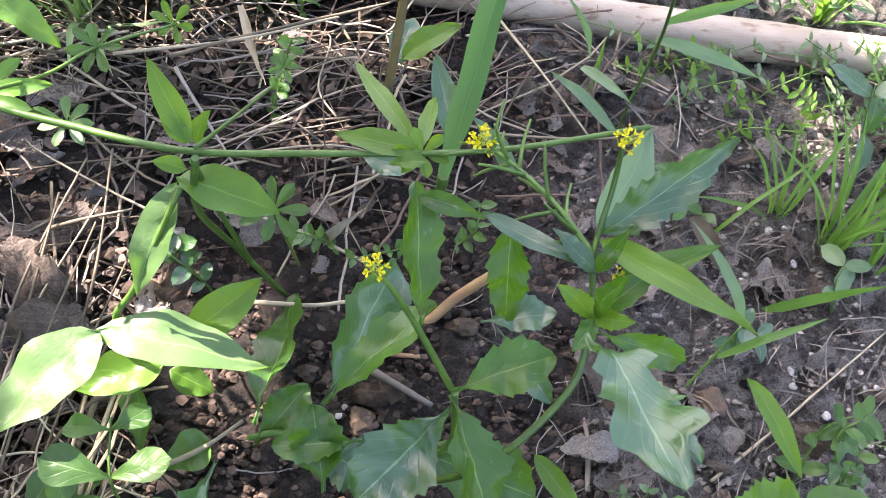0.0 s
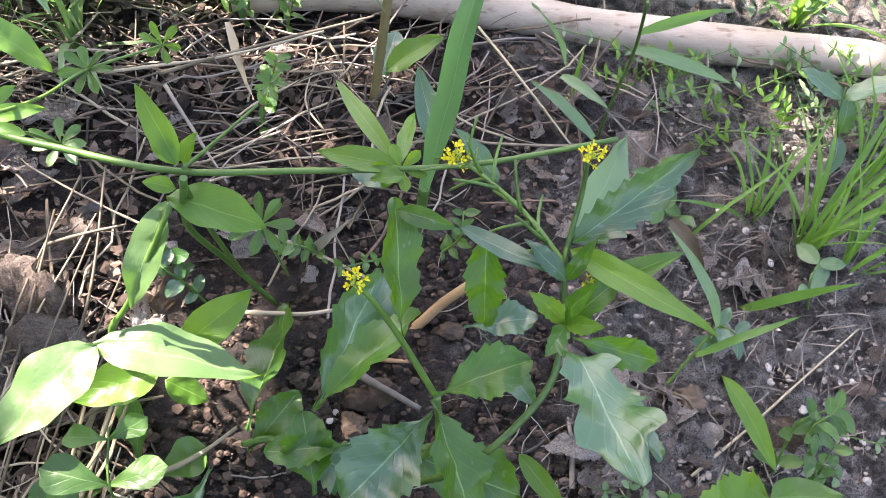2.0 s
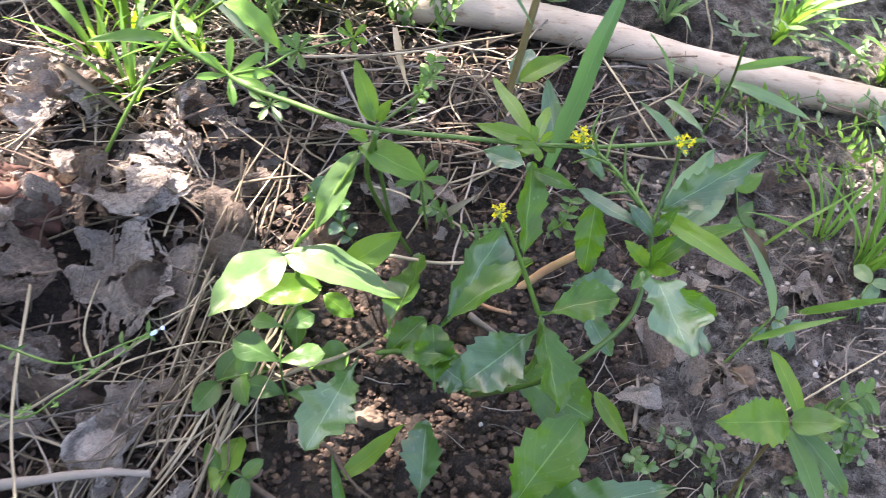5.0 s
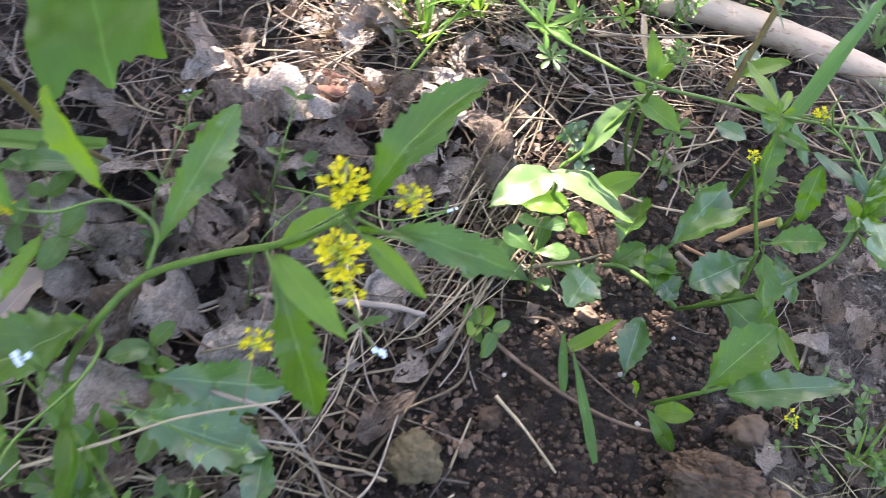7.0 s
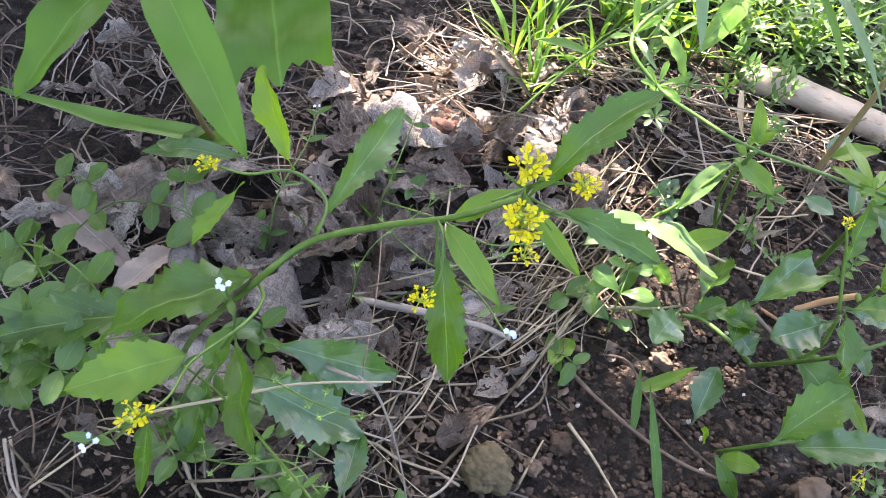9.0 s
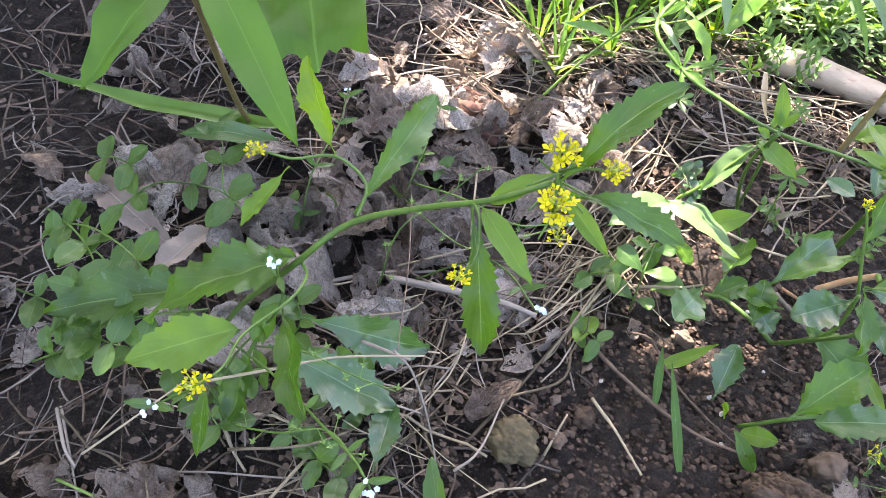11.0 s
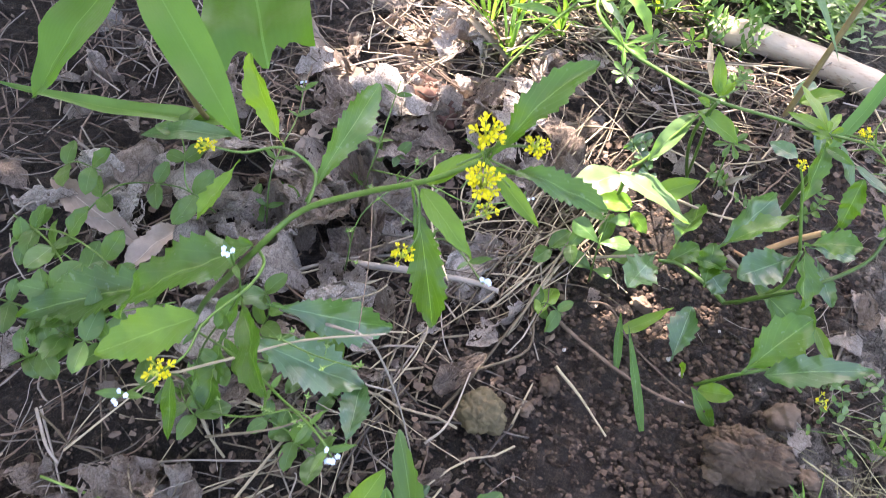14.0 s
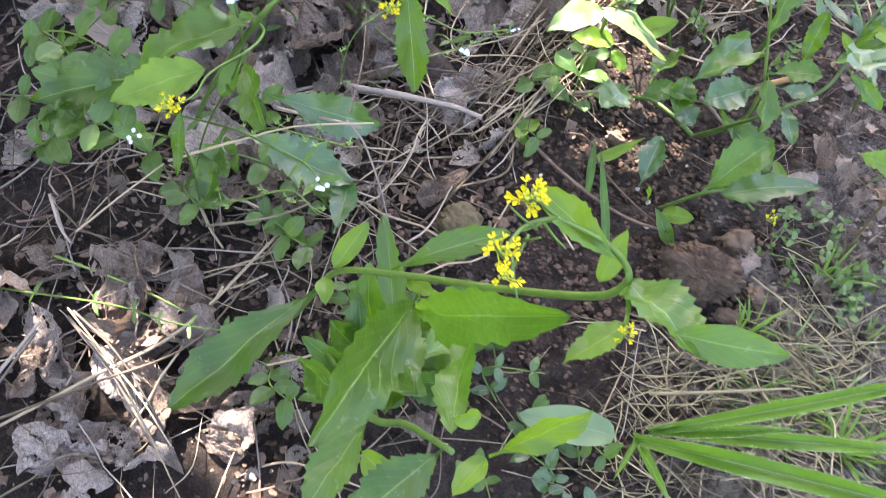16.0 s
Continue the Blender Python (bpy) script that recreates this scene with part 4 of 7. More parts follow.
# ---- broad leaves hanging in from above ----
def tall_plant():
    p = thing("tall_broad_leaved_plant", (-0.4268, 0.106, 0.01), "tall plant with long broad glossy leaves hanging down", "plant")
    stem(p, [(-0.4268, 0.106, 0.01), (-0.4071, 0.067, 0.09), (-0.3954, 0.0465, 0.15), (-0.373, 0.0197, 0.22), (-0.3304, -0.0226, 0.3)], 0.002, 0.0018, M_BROWNSTEM)
    stem(p, [(-0.373, 0.0197, 0.22), (-0.3851, 0.1214, 0.23)], 0.0013, 0.001, M_BROWNSTEM, "branch")
    leaf(p, (-0.3003, -0.0409, 0.335), (-0.2389, -0.0745, 0.3), 0.0172, "strap", M_BROAD, twist=0.0, up=(0, -0.3, 1), arch=0.05, nv=22, fold=0.3)
    leaf(p, (-0.2996, -0.042, 0.33), (-0.3132, -0.093, 0.3), 0.0205, "lance", M_BROAD, twist=0.0, up=(0, -0.3, 1), arch=0.05, nv=22, fold=0.3)
    leaf(p, (-0.3982, 0.1392, 0.23), (-0.3214, 0.0428, 0.2), 0.060, "torn", M_BROAD, twist=0.0, up=(0, -0.3, 1), arch=0.04, nv=30, nu=8, fold=0.25, torn=0.14, label="torn leaf with a ragged end")
    leaf(p, (-0.3689, 0.0547, 0.1), (-0.4557, 0.048, 0.06), 0.0145, "lance", M_BLUE, arch=0.05)
    leaf(p, (-0.386, 0.076, 0.085), (-0.556, 0.022, 0.09), 0.0135, "grass", M_GRASS, arch=-0.06, twist=0.2, up=(0, -0.2, 1), fold=0.5, nv=22, label="long arching grass-like leaf")


tall_plant()


# ---- grass ----
def grass_tuft(at, n, length, width, seed, lean=(0, 0), mat=None, spread=0.7, label="tuft of fresh green grass", group="grass tufts"):
    rnd = random.Random(seed)
    p = thing("grass_tuft", (at[0], at[1], gh(*at)), label, "grass", group)
    for i in range(n):
        a = rnd.uniform(0, 2 * math.pi)
        s = spread * rnd.uniform(0.2, 1.0)
        b0 = Vector((at[0] + math.cos(a) * 0.006 * rnd.random(), at[1] + math.sin(a) * 0.006 * rnd.random(), gh(*at) - 0.002))
        ln = length * rnd.uniform(0.6, 1.1)
        d = Vector((math.cos(a) * s + lean[0], math.sin(a) * s + lean[1], rnd.uniform(0.35, 1.0))).normalized()
        leaf(p, b0, b0 + d * ln, width * rnd.uniform(0.6, 1.2), "grass", mat or M_GRASS, "blade", nv=10, nu=1, arch=rnd.uniform(0.05, 0.18), fold=0.4, up=(-d.x, -d.y, 1.2))
    return p


grass_tuft((0.1986, 0.2676), 20, 0.10, 0.0026, 5, (0.15, 0.25))
grass_tuft((0.2366, 0.3006), 14, 0.10, 0.0024, 6, (0.1, 0.1))
grass_tuft((0.2166, 0.2506), 9, 0.06, 0.0024, 16, (0.2, 0.1))
grass_tuft((0.1755, 0.285), 8, 0.07, 0.003, 7, (-0.1, 0.35))


def lone_blades():
    p = thing("grass_shoot", (0.107, 0.1936, 0), "thin lone grass shoot with long blades", "grass")
    stem(p, [(0.1052, 0.1837, 0), (0.1154, 0.1936, 0.02), (0.1229, 0.201, 0.04)], 0.0009, 0.0006)
    leaf(p, (0.1174, 0.1937, 0.025), (0.1585, 0.202, 0.05), 0.0038, "grass", M_GRASS, "blade", arch=0.06, nu=1)
    leaf(p, (0.1229, 0.201, 0.04), (0.0918, 0.2284, 0.08), 0.0048, "grass", M_GREYGRASS, "blade", arch=0.15, nu=1)
    q = thing("grass_shoot", (0.1573, 0.2306, 0), "thin lone grass shoot with long blades", "grass")
    leaf(q, (0.1567, 0.2306, 0), (0.1915, 0.2191, 0.05), 0.005, "grass", M_GRASS, "blade", arch=0.06, nu=1)
    leaf(q, (0.1287, 0.2653, 0), (0.1827, 0.2908, 0.06), 0.0022, "grass", M_GRASS, "blade", arch=0.02, nu=1)
    r = thing("grass_shoot", (0.0997, 0.3418, 0), "grass stem with narrow bending blades", "grass")
    stem(r, [(0.0959, 0.3375, 0), (0.0949, 0.3357, 0.03), (0.0924, 0.3258, 0.08), (0.0812, 0.3053, 0.13)], 0.0009, 0.0008)
    leaf(r, (0.087, 0.3225, 0.02), (0.0506, 0.3448, 0.04), 0.0068, "grass", M_GREYGRASS, "blade", arch=0.06)
    leaf(r, (0.0929, 0.3288, 0.08), (0.1434, 0.3186, 0.07), 0.0062, "grass", M_GREYGRASS, "blade", arch=0.1)
    leaf(r, (0.0715, 0.358, 0.03), (0.0956, 0.3338, 0.03), 0.006, "grass", M_GREYGRASS, "blade", arch=0.1)
    leaf(r, (0.0297, 0.2888, 0.14), (0.0555, 0.3041, 0.09), 0.0055, "grass", M_GREYGRASS, "blade", arch=0.05)
    leaf(r, (0.0887, 0.319, 0.1), (0.1339, 0.3374, 0.1), 0.005, "grass", M_GRASS, "blade", arch=0.05)
    leaf(r, (0.0802, 0.357, 0), (0.0846, 0.3741, 0.04), 0.003, "grass", M_GRASS, "blade", nu=1)
    s = thing("hairy_grass", (0.0131, -0.0899, 0), "broad hairy green blades spreading from one root", "grass")
    rnd = random.Random(77)
    for a, b, w, ar, shape in (((0.0250, -0.0860, 0.0200), (0.1620, 0.0080, 0.1000), 0.0095, 0.10, "strap"), ((0.0190, -0.0950, 0.0200), (0.1810, -0.0760, 0.1000), 0.0130, 0.12, "strap"), ((0.0250, -0.0860, 0.0200), (0.0950, -0.0570, 0.0600), 0.0085, 0.06, "lance"),
                               ((0.0250, -0.0860, 0.0200), (0.1740, -0.0250, 0.0500), 0.0105, 0.05, "lance"), ((0.0190, -0.0950, 0.0200), (0.0520, -0.1260, 0.0300), 0.006, 0.06, "grass"), ((0.0190, -0.0950, 0.0200), (0.0160, -0.1260, 0.0200), 0.0036, 0.06, "grass")):
        blade = leaf(s, a, b, w, shape, M_HAIRY, "blade", arch=ar, fold=1.15, nv=22, twist=0.0, wave=0.12, up=(0, -0.3, 1))
        if w > 0.008:
            bm = bmesh.new()
            rim = [v.co + s.location for v in blade.data.vertices]
            for k in range(900):
                row, col = rnd.randrange(len(rim) // 7 - 1), rnd.choice((0, 0, 0, 3, 3, 6, 6, 6))
                q = rim[row * 7 + col].lerp(rim[row * 7 + 7 + col], rnd.random())
                e = q + Vector((rnd.gauss(0, 0.5), rnd.gauss(0, 0.5), 0.7)) * 0.0019
                d = (e - q).orthogonal().normalized() * 0.00007
                bm.faces.new([bm.verts.new(p) for p in (q - d, q + d, e)])
            part("hairs", bm, M_HAIR, blade, "short pale hairs on the blade")


lone_blades()


# ---- small herbs ----
def sprig(pts, pairs, size, shape="oval", mat=None, r=0.0007, name="small_herb", label="small creeping herb with oval leaves", group="small herbs", flower=0, seed=0, wide=0.55):
    """A thin stem with leaves in pairs, and little pale flowers at its tip."""
    rnd = random.Random(seed + len(pts) * 7)
    pts = [Vector(q) for q in pts]
    p = thing(name, pts[0], label, "plant", group)
    stem(p, pts, r, r * 0.6)
    line = smooth_path(pts, 10)
    for i in range(pairs):
        k = int((i + 0.7) / pairs * (len(line) - 1))
        q = line[min(k, len(line) - 1)]
        tan = (line[min(k + 1, len(line) - 1)] - line[max(k - 1, 0)]).normalized()
        sd = tan.cross(Vector((0, -0.3, 1))).normalized()
        sd = Matrix.Rotation(rnd.uniform(-0.5, 0.5), 3, tan) @ sd
        for sgn in (-1, 1):
            s = size * rnd.uniform(0.7, 1.15) * (1.1 if wide == 0.6 and size > 0.015 else 1.0)
            d = (sd * sgn + tan * rnd.uniform(0.1, 0.6) + Vector((0, 0, rnd.uniform(-0.1, 0.3)))).normalized()
            leaf(p, q, q + d * s, s * wide, shape, mat or M_SMALL, nv=9, arch=rnd.uniform(0.0, 0.1), fold=0.2, seed=seed + i)
    for i in range(flower):
        c = line[-1] + Vector((rnd.uniform(-1, 1), rnd.uniform(-1, 1), rnd.uniform(-0.5, 1))) * 0.0028
        bm = bmesh.new()
        ax = Vector((rnd.uniform(-0.5, 0.5), rnd.uniform(-0.9, 0), 1)).normalized()
        e = ax.orthogonal().normalized()
        for k in range(5):
            d = Matrix.Rotation(2 * math.pi * k / 5, 3, ax) @ e
            blade_into(bm, c, c + d * 0.0012 + ax * 0.0003, 0.0011, "spoon", nv=3, nu=1, up=ax)
        part("flower", bm, M_WHITE, p, "tiny pale blue five-petalled flower")
    return p


FM = dict(name="forget_me_not", label="forget-me-not sprig with tiny pale blue flowers", group="forget-me-nots", shape="lance", wide=0.3)
sprig([(-0.3157, -0.1008, 0.02), (-0.2875, -0.0926, 0.12), (-0.2427, -0.0942, 0.22), (-0.2348, -0.0984, 0.265)], 3, 0.012, flower=4, seed=1, **FM)
sprig([(-0.2723, 0.06, -0), (-0.2122, 0.0288, 0.12), (-0.1786, -0.0172, 0.2), (-0.1528, -0.0484, 0.233)], 2, 0.010, flower=5, seed=2, **FM)
sprig([(-0.3029, -0.1012, 0.02), (-0.278, -0.1141, 0.14), (-0.2607, -0.138, 0.2), (-0.2589, -0.1529, 0.218)], 3, 0.012, flower=4, seed=3, **FM)
sprig([(-0.3966, -0.0481, 0.02), (-0.2642, -0.0945, 0.15), (-0.2027, -0.1223, 0.21), (-0.181, -0.1326, 0.23), (-0.1703, -0.1387, 0.232)], 4, 0.011, flower=6, seed=4, **FM)
sprig([(-0.3544, 0.0421, 0), (-0.36, 0.0707, 0.05), (-0.3723, 0.1256, 0.05), (-0.3816, 0.1522, 0.06)], 4, 0.014, flower=4, seed=5, **FM)
sprig([(-0.3101, 0.0999, -0), (-0.3071, 0.1333, 0.04), (-0.3209, 0.1965, 0.05)], 3, 0.014, flower=3, seed=6, **FM)
sprig([(-0.3055, 0.121, 0.03), (-0.2584, 0.1147, 0.05), (-0.2172, 0.1069, 0.06), (-0.1941, 0.1215, 0.06), (-0.1827, 0.1305, 0.06)], 5, 0.007, flower=4, seed=7, **FM)
sprig([(-0.3786, -0.2098, 0.03), (-0.2959, -0.1898, 0.06), (-0.2566, -0.1842, 0.07), (-0.2225, -0.1684, 0.06)], 6, 0.009, seed=8, **FM)
CH = dict(wide=0.6)
sprig([(-0.4676, -0.0204, 0.03), (-0.4478, 0.0082, 0.05), (-0.4019, 0.0161, 0.07), (-0.3754, 0.0168, 0.07)], 3, 0.020, seed=11, **CH)
sprig([(-0.3858, 0.0317, 0.03), (-0.398, 0.0252, 0.06), (-0.4129, 0.046, 0.07), (-0.4248, 0.0574, 0.08)], 3, 0.021, seed=12, **CH)
sprig([(-0.4788, -0.0587, 0.06), (-0.4269, -0.0561, 0.09), (-0.3756, -0.0669, 0.11), (-0.3436, -0.0857, 0.13)], 4, 0.020, seed=13, **CH)
sprig([(-0.4036, -0.1299, 0.06), (-0.3724, -0.1145, 0.1), (-0.3501, -0.102, 0.12), (-0.3064, -0.0807, 0.14)], 4, 0.022, seed=14, **CH)
sprig([(-0.336, -0.0873, 0.05), (-0.3402, -0.1042, 0.09), (-0.3699, -0.1053, 0.1), (-0.3942, -0.1085, 0.1)], 4, 0.022, seed=15, **CH)
sprig([(-0.2558, -0.0384, 0), (-0.2718, -0.0565, 0.05), (-0.2899, -0.0701, 0.07), (-0.2944, -0.086, 0.08)], 4, 0.016, seed=16, **CH)
sprig([(-0.2353, -0.0436, -0), (-0.2447, -0.0513, 0.04), (-0.2394, -0.041, 0.05)], 3, 0.017, seed=17, **CH)
sprig([(-0.5167, 0.0045, 0.02), (-0.4981, 0.0152, 0.04), (-0.4671, 0.0132, 0.05)], 2, 0.022, seed=18, **CH)
sprig([(-0.4932, -0.0453, 0.05), (-0.4291, -0.0646, 0.09), (-0.3915, -0.0834, 0.1), (-0.3549, -0.1133, 0.12)], 4, 0.019, seed=19, **CH)
sprig([(-0.3162, 0.141, 0.02), (-0.3078, 0.143, 0.03), (-0.2883, 0.1427, 0.03)], 2, 0.014, seed=20, **CH)
sprig([(-0.3812, 0.0552, 0.02), (-0.3626, 0.0581, 0.03), (-0.352, 0.0768, 0.03)], 2, 0.017, seed=21, **CH)
sprig([(-0.462, -0.1012, 0.05), (-0.4044, -0.1067, 0.09), (-0.3634, -0.1148, 0.11), (-0.3405, -0.1148, 0.12)], 4, 0.019, seed=41, **CH)
sprig([(-0.417, -0.1325, 0.05), (-0.3818, -0.1218, 0.09), (-0.3777, -0.1077, 0.11), (-0.3878, -0.0962, 0.12)], 4, 0.020, seed=42, **CH)
sprig([(-0.4052, -0.0625, 0.04), (-0.439, -0.057, 0.06), (-0.4614, -0.0675, 0.07)], 3, 0.020, seed=43, **CH)
sprig([(-0.3033, -0.0361, 0.03), (-0.2982, -0.0267, 0.05), (-0.3061, -0.0191, 0.06)], 3, 0.020, seed=44, **CH)
sprig([(-0.2489, -0.0172, 0), (-0.2523, -0.035, 0.04), (-0.2592, -0.0481, 0.05)], 3, 0.021, seed=45, **CH)
sprig([(-0.3283, -0.0896, 0.03), (-0.3036, -0.1055, 0.06), (-0.292, -0.1103, 0.06)], 3, 0.020, seed=46, **CH)
sprig([(-0.2399, -0.0854, 0), (-0.2458, -0.0879, 0.04), (-0.2625, -0.0898, 0.05)], 4, 0.013, seed=47, **CH)
sprig([(-0.2411, -0.0738, 0.02), (-0.2416, -0.0905, 0.04), (-0.2164, -0.0954, 0.05)], 3, 0.019, seed=48, **CH)
sprig([(-0.2118, -0.1501, 0), (-0.1982, -0.1778, 0.03), (-0.1769, -0.1844, 0.04)], 4, 0.016, seed=49, **CH)
sprig([(-0.1723, -0.1009, 0), (-0.1799, -0.1093, 0.03), (-0.1886, -0.1012, 0.04)], 4, 0.015, seed=50, **CH)
sprig([(-0.1333, -0.1319, 0), (-0.1322, -0.1566, 0.03), (-0.1421, -0.1725, 0.04)], 4, 0.015, seed=51, **CH)
sprig([(-0.1638, 0.1317, 0), (-0.1545, 0.1225, 0.03), (-0.139, 0.1242, 0.04)], 2, 0.018, seed=22, **CH)
sprig([(-0.1225, 0.1228, 0), (-0.1256, 0.1303, 0.04), (-0.1276, 0.1516, 0.05)], 3, 0.020, shape="spoon", seed=23, **CH)
sprig([(-0.1507, 0.0778, 0), (-0.1435, 0.0814, 0.02), (-0.128, 0.0785, 0.02)], 2, 0.016, seed=24, **CH)
sprig([(-0.1236, 0.2409, 0), (-0.1231, 0.2412, 0.03), (-0.1325, 0.2527, 0.03)], 4, 0.012, mat=M_BLUE, seed=25, **CH)
sprig([(-0.1089, 0.2294, 0), (-0.1158, 0.2299, 0.02), (-0.1241, 0.2324, 0.03), (-0.1405, 0.2492, 0.03)], 4, 0.011, mat=M_BLUE, seed=26, **CH)
sprig([(-0.0527, 0.2568, 0), (-0.0614, 0.2442, 0.03), (-0.0717, 0.2467, 0.03)], 6, 0.008, shape="lance", seed=27)
sprig([(0.0031, 0.2594, 0), (0.0119, 0.2571, 0.02), (0.0136, 0.2667, 0.03)], 6, 0.008, shape="lance", seed=28)
sprig([(-0.0938, 0.3367, 0), (-0.0841, 0.3324, 0.04), (-0.0788, 0.3356, 0.06)], 9, 0.009, shape="oval", seed=29)
sprig([(-0.0138, 0.2586, 0), (-0.0281, 0.2443, 0.02), (-0.0461, 0.2389, 0.02)], 7, 0.006, shape="lance", seed=30)
sprig([(0.1418, 0.2869, 0), (0.1142, 0.2688, 0.03), (0.1049, 0.2804, 0.05)], 3, 0.016, shape="lance", seed=31)
sprig([(0.1344, 0.2028, 0), (0.1333, 0.2109, 0.02), (0.1428, 0.2056, 0.02)], 3, 0.013, mat=M_BLUE, seed=32)
sprig([(0.1731, 0.14, 0), (0.1527, 0.152, 0.04), (0.1607, 0.1581, 0.05)], 5, 0.010, mat=M_SMALL, seed=33)
sprig([(0.1511, 0.1445, 0), (0.1492, 0.1566, 0.04), (0.1662, 0.1606, 0.05)], 4, 0.011, mat=M_SMALL, seed=34)
sprig([(0.1918, 0.2288, 0), (0.1863, 0.2368, 0.02), (0.1957, 0.2498, 0.02)], 2, 0.016, mat=M_GREYGRASS, seed=35)
sprig([(0.2438, 0.3348, 0), (0.2137, 0.32, 0.04), (0.2109, 0.3286, 0.06)], 2, 0.026, mat=M_BLUE, seed=36, wide=0.45)
for i in range(38):
    rn = random.Random(900 + i)
    x, y = rn.uniform(0.11, 0.32), rn.uniform(0.325, 0.39)
    sprig([(x, y, 0.0), (x + rn.uniform(-0.02, 0.02), y + 0.004, 0.016), (x + rn.uniform(-0.045, 0.045), y + rn.uniform(-0.01, 0.012), 0.03)], rn.randint(5, 8), rn.uniform(0.005, 0.009), seed=300 + i, mat=rn.choice((M_SMALL, M_WEED, M_YOUNG)), shape="lance", wide=0.36, r=0.0005, label="fine-leaved creeping weed by the pole")


for i in range(26):
    rn = random.Random(1500 + i)
    x, y = rn.uniform(0.06, 0.2), rn.uniform(0.06, 0.17)
    if x < 0.12 and y > 0.13:
        continue
    sprig([(x, y, 0.0), (x + rn.uniform(-0.012, 0.012), y + 0.004, 0.012), (x + rn.uniform(-0.03, 0.03), y + rn.uniform(-0.012, 0.016), 0.022)], rn.randint(3, 6), rn.uniform(0.004, 0.008), seed=520 + i, mat=rn.choice((M_SMALL, M_WEED, M_SMALL)), wide=0.6, r=0.0004, label="fine-leaved creeping weed on the grey mud")


def budding_stem(pts, count, seed):
    """A thin hairy stem that carries small closed buds on short stalks."""
    rnd = random.Random(seed)
    p = thing("budding_herb", pts[0], "thin green herb stem with small closed buds", "plant", "budding herbs")
    stem(p, pts, 0.0006, 0.0004)
    line = smooth_path(pts, 10)
    for k in range(count):
        q = line[int((k + 0.6) / count * (len(line) - 1))]
        a = k * 2.4
        e = q + Vector((math.cos(a), math.sin(a), rnd.uniform(0.1, 0.8))) * rnd.uniform(0.005, 0.009)
        bm = tube_into(bmesh.new(), [q, q.lerp(e, 0.5) + Vector((0, 0, 0.0006)), e], 0.00028, 0.00022, 5, 3)
        bmesh.ops.create_icosphere(bm, subdivisions=1, radius=0.0011, matrix=Matrix.Translation(e))
        for m in range(4):
            d = Vector((math.cos(m * 1.57 + a), math.sin(m * 1.57 + a), 0.9)) * 0.0022
            blade_into(bm, e, e + d, 0.001, "lance", nv=3, nu=1, up=(0, 0, 1))
        part("bud", bm, M_BUDGREEN, p)


for k, pts in enumerate((((-0.3150, -0.0510, 0.0400), (-0.2590, -0.0680, 0.1200), (-0.2230, -0.0770, 0.1500), (-0.1980, -0.0770, 0.1600)),
                         ((-0.3020, -0.1020, 0.0400), (-0.2520, -0.1060, 0.1000), (-0.2250, -0.0970, 0.1200), (-0.2040, -0.1020, 0.1200)),
                         ((-0.2780, 0.0330, 0.0300), (-0.2760, 0.0550, 0.0700), (-0.2600, 0.0920, 0.0800), (-0.2490, 0.1170, 0.0900)),
                         ((-0.3290, 0.1180, 0.0200), (-0.2450, 0.0850, 0.0400), (-0.2170, 0.0970, 0.0500), (-0.1900, 0.1320, 0.0500)))):
    budding_stem(pts, 9, 70 + k)


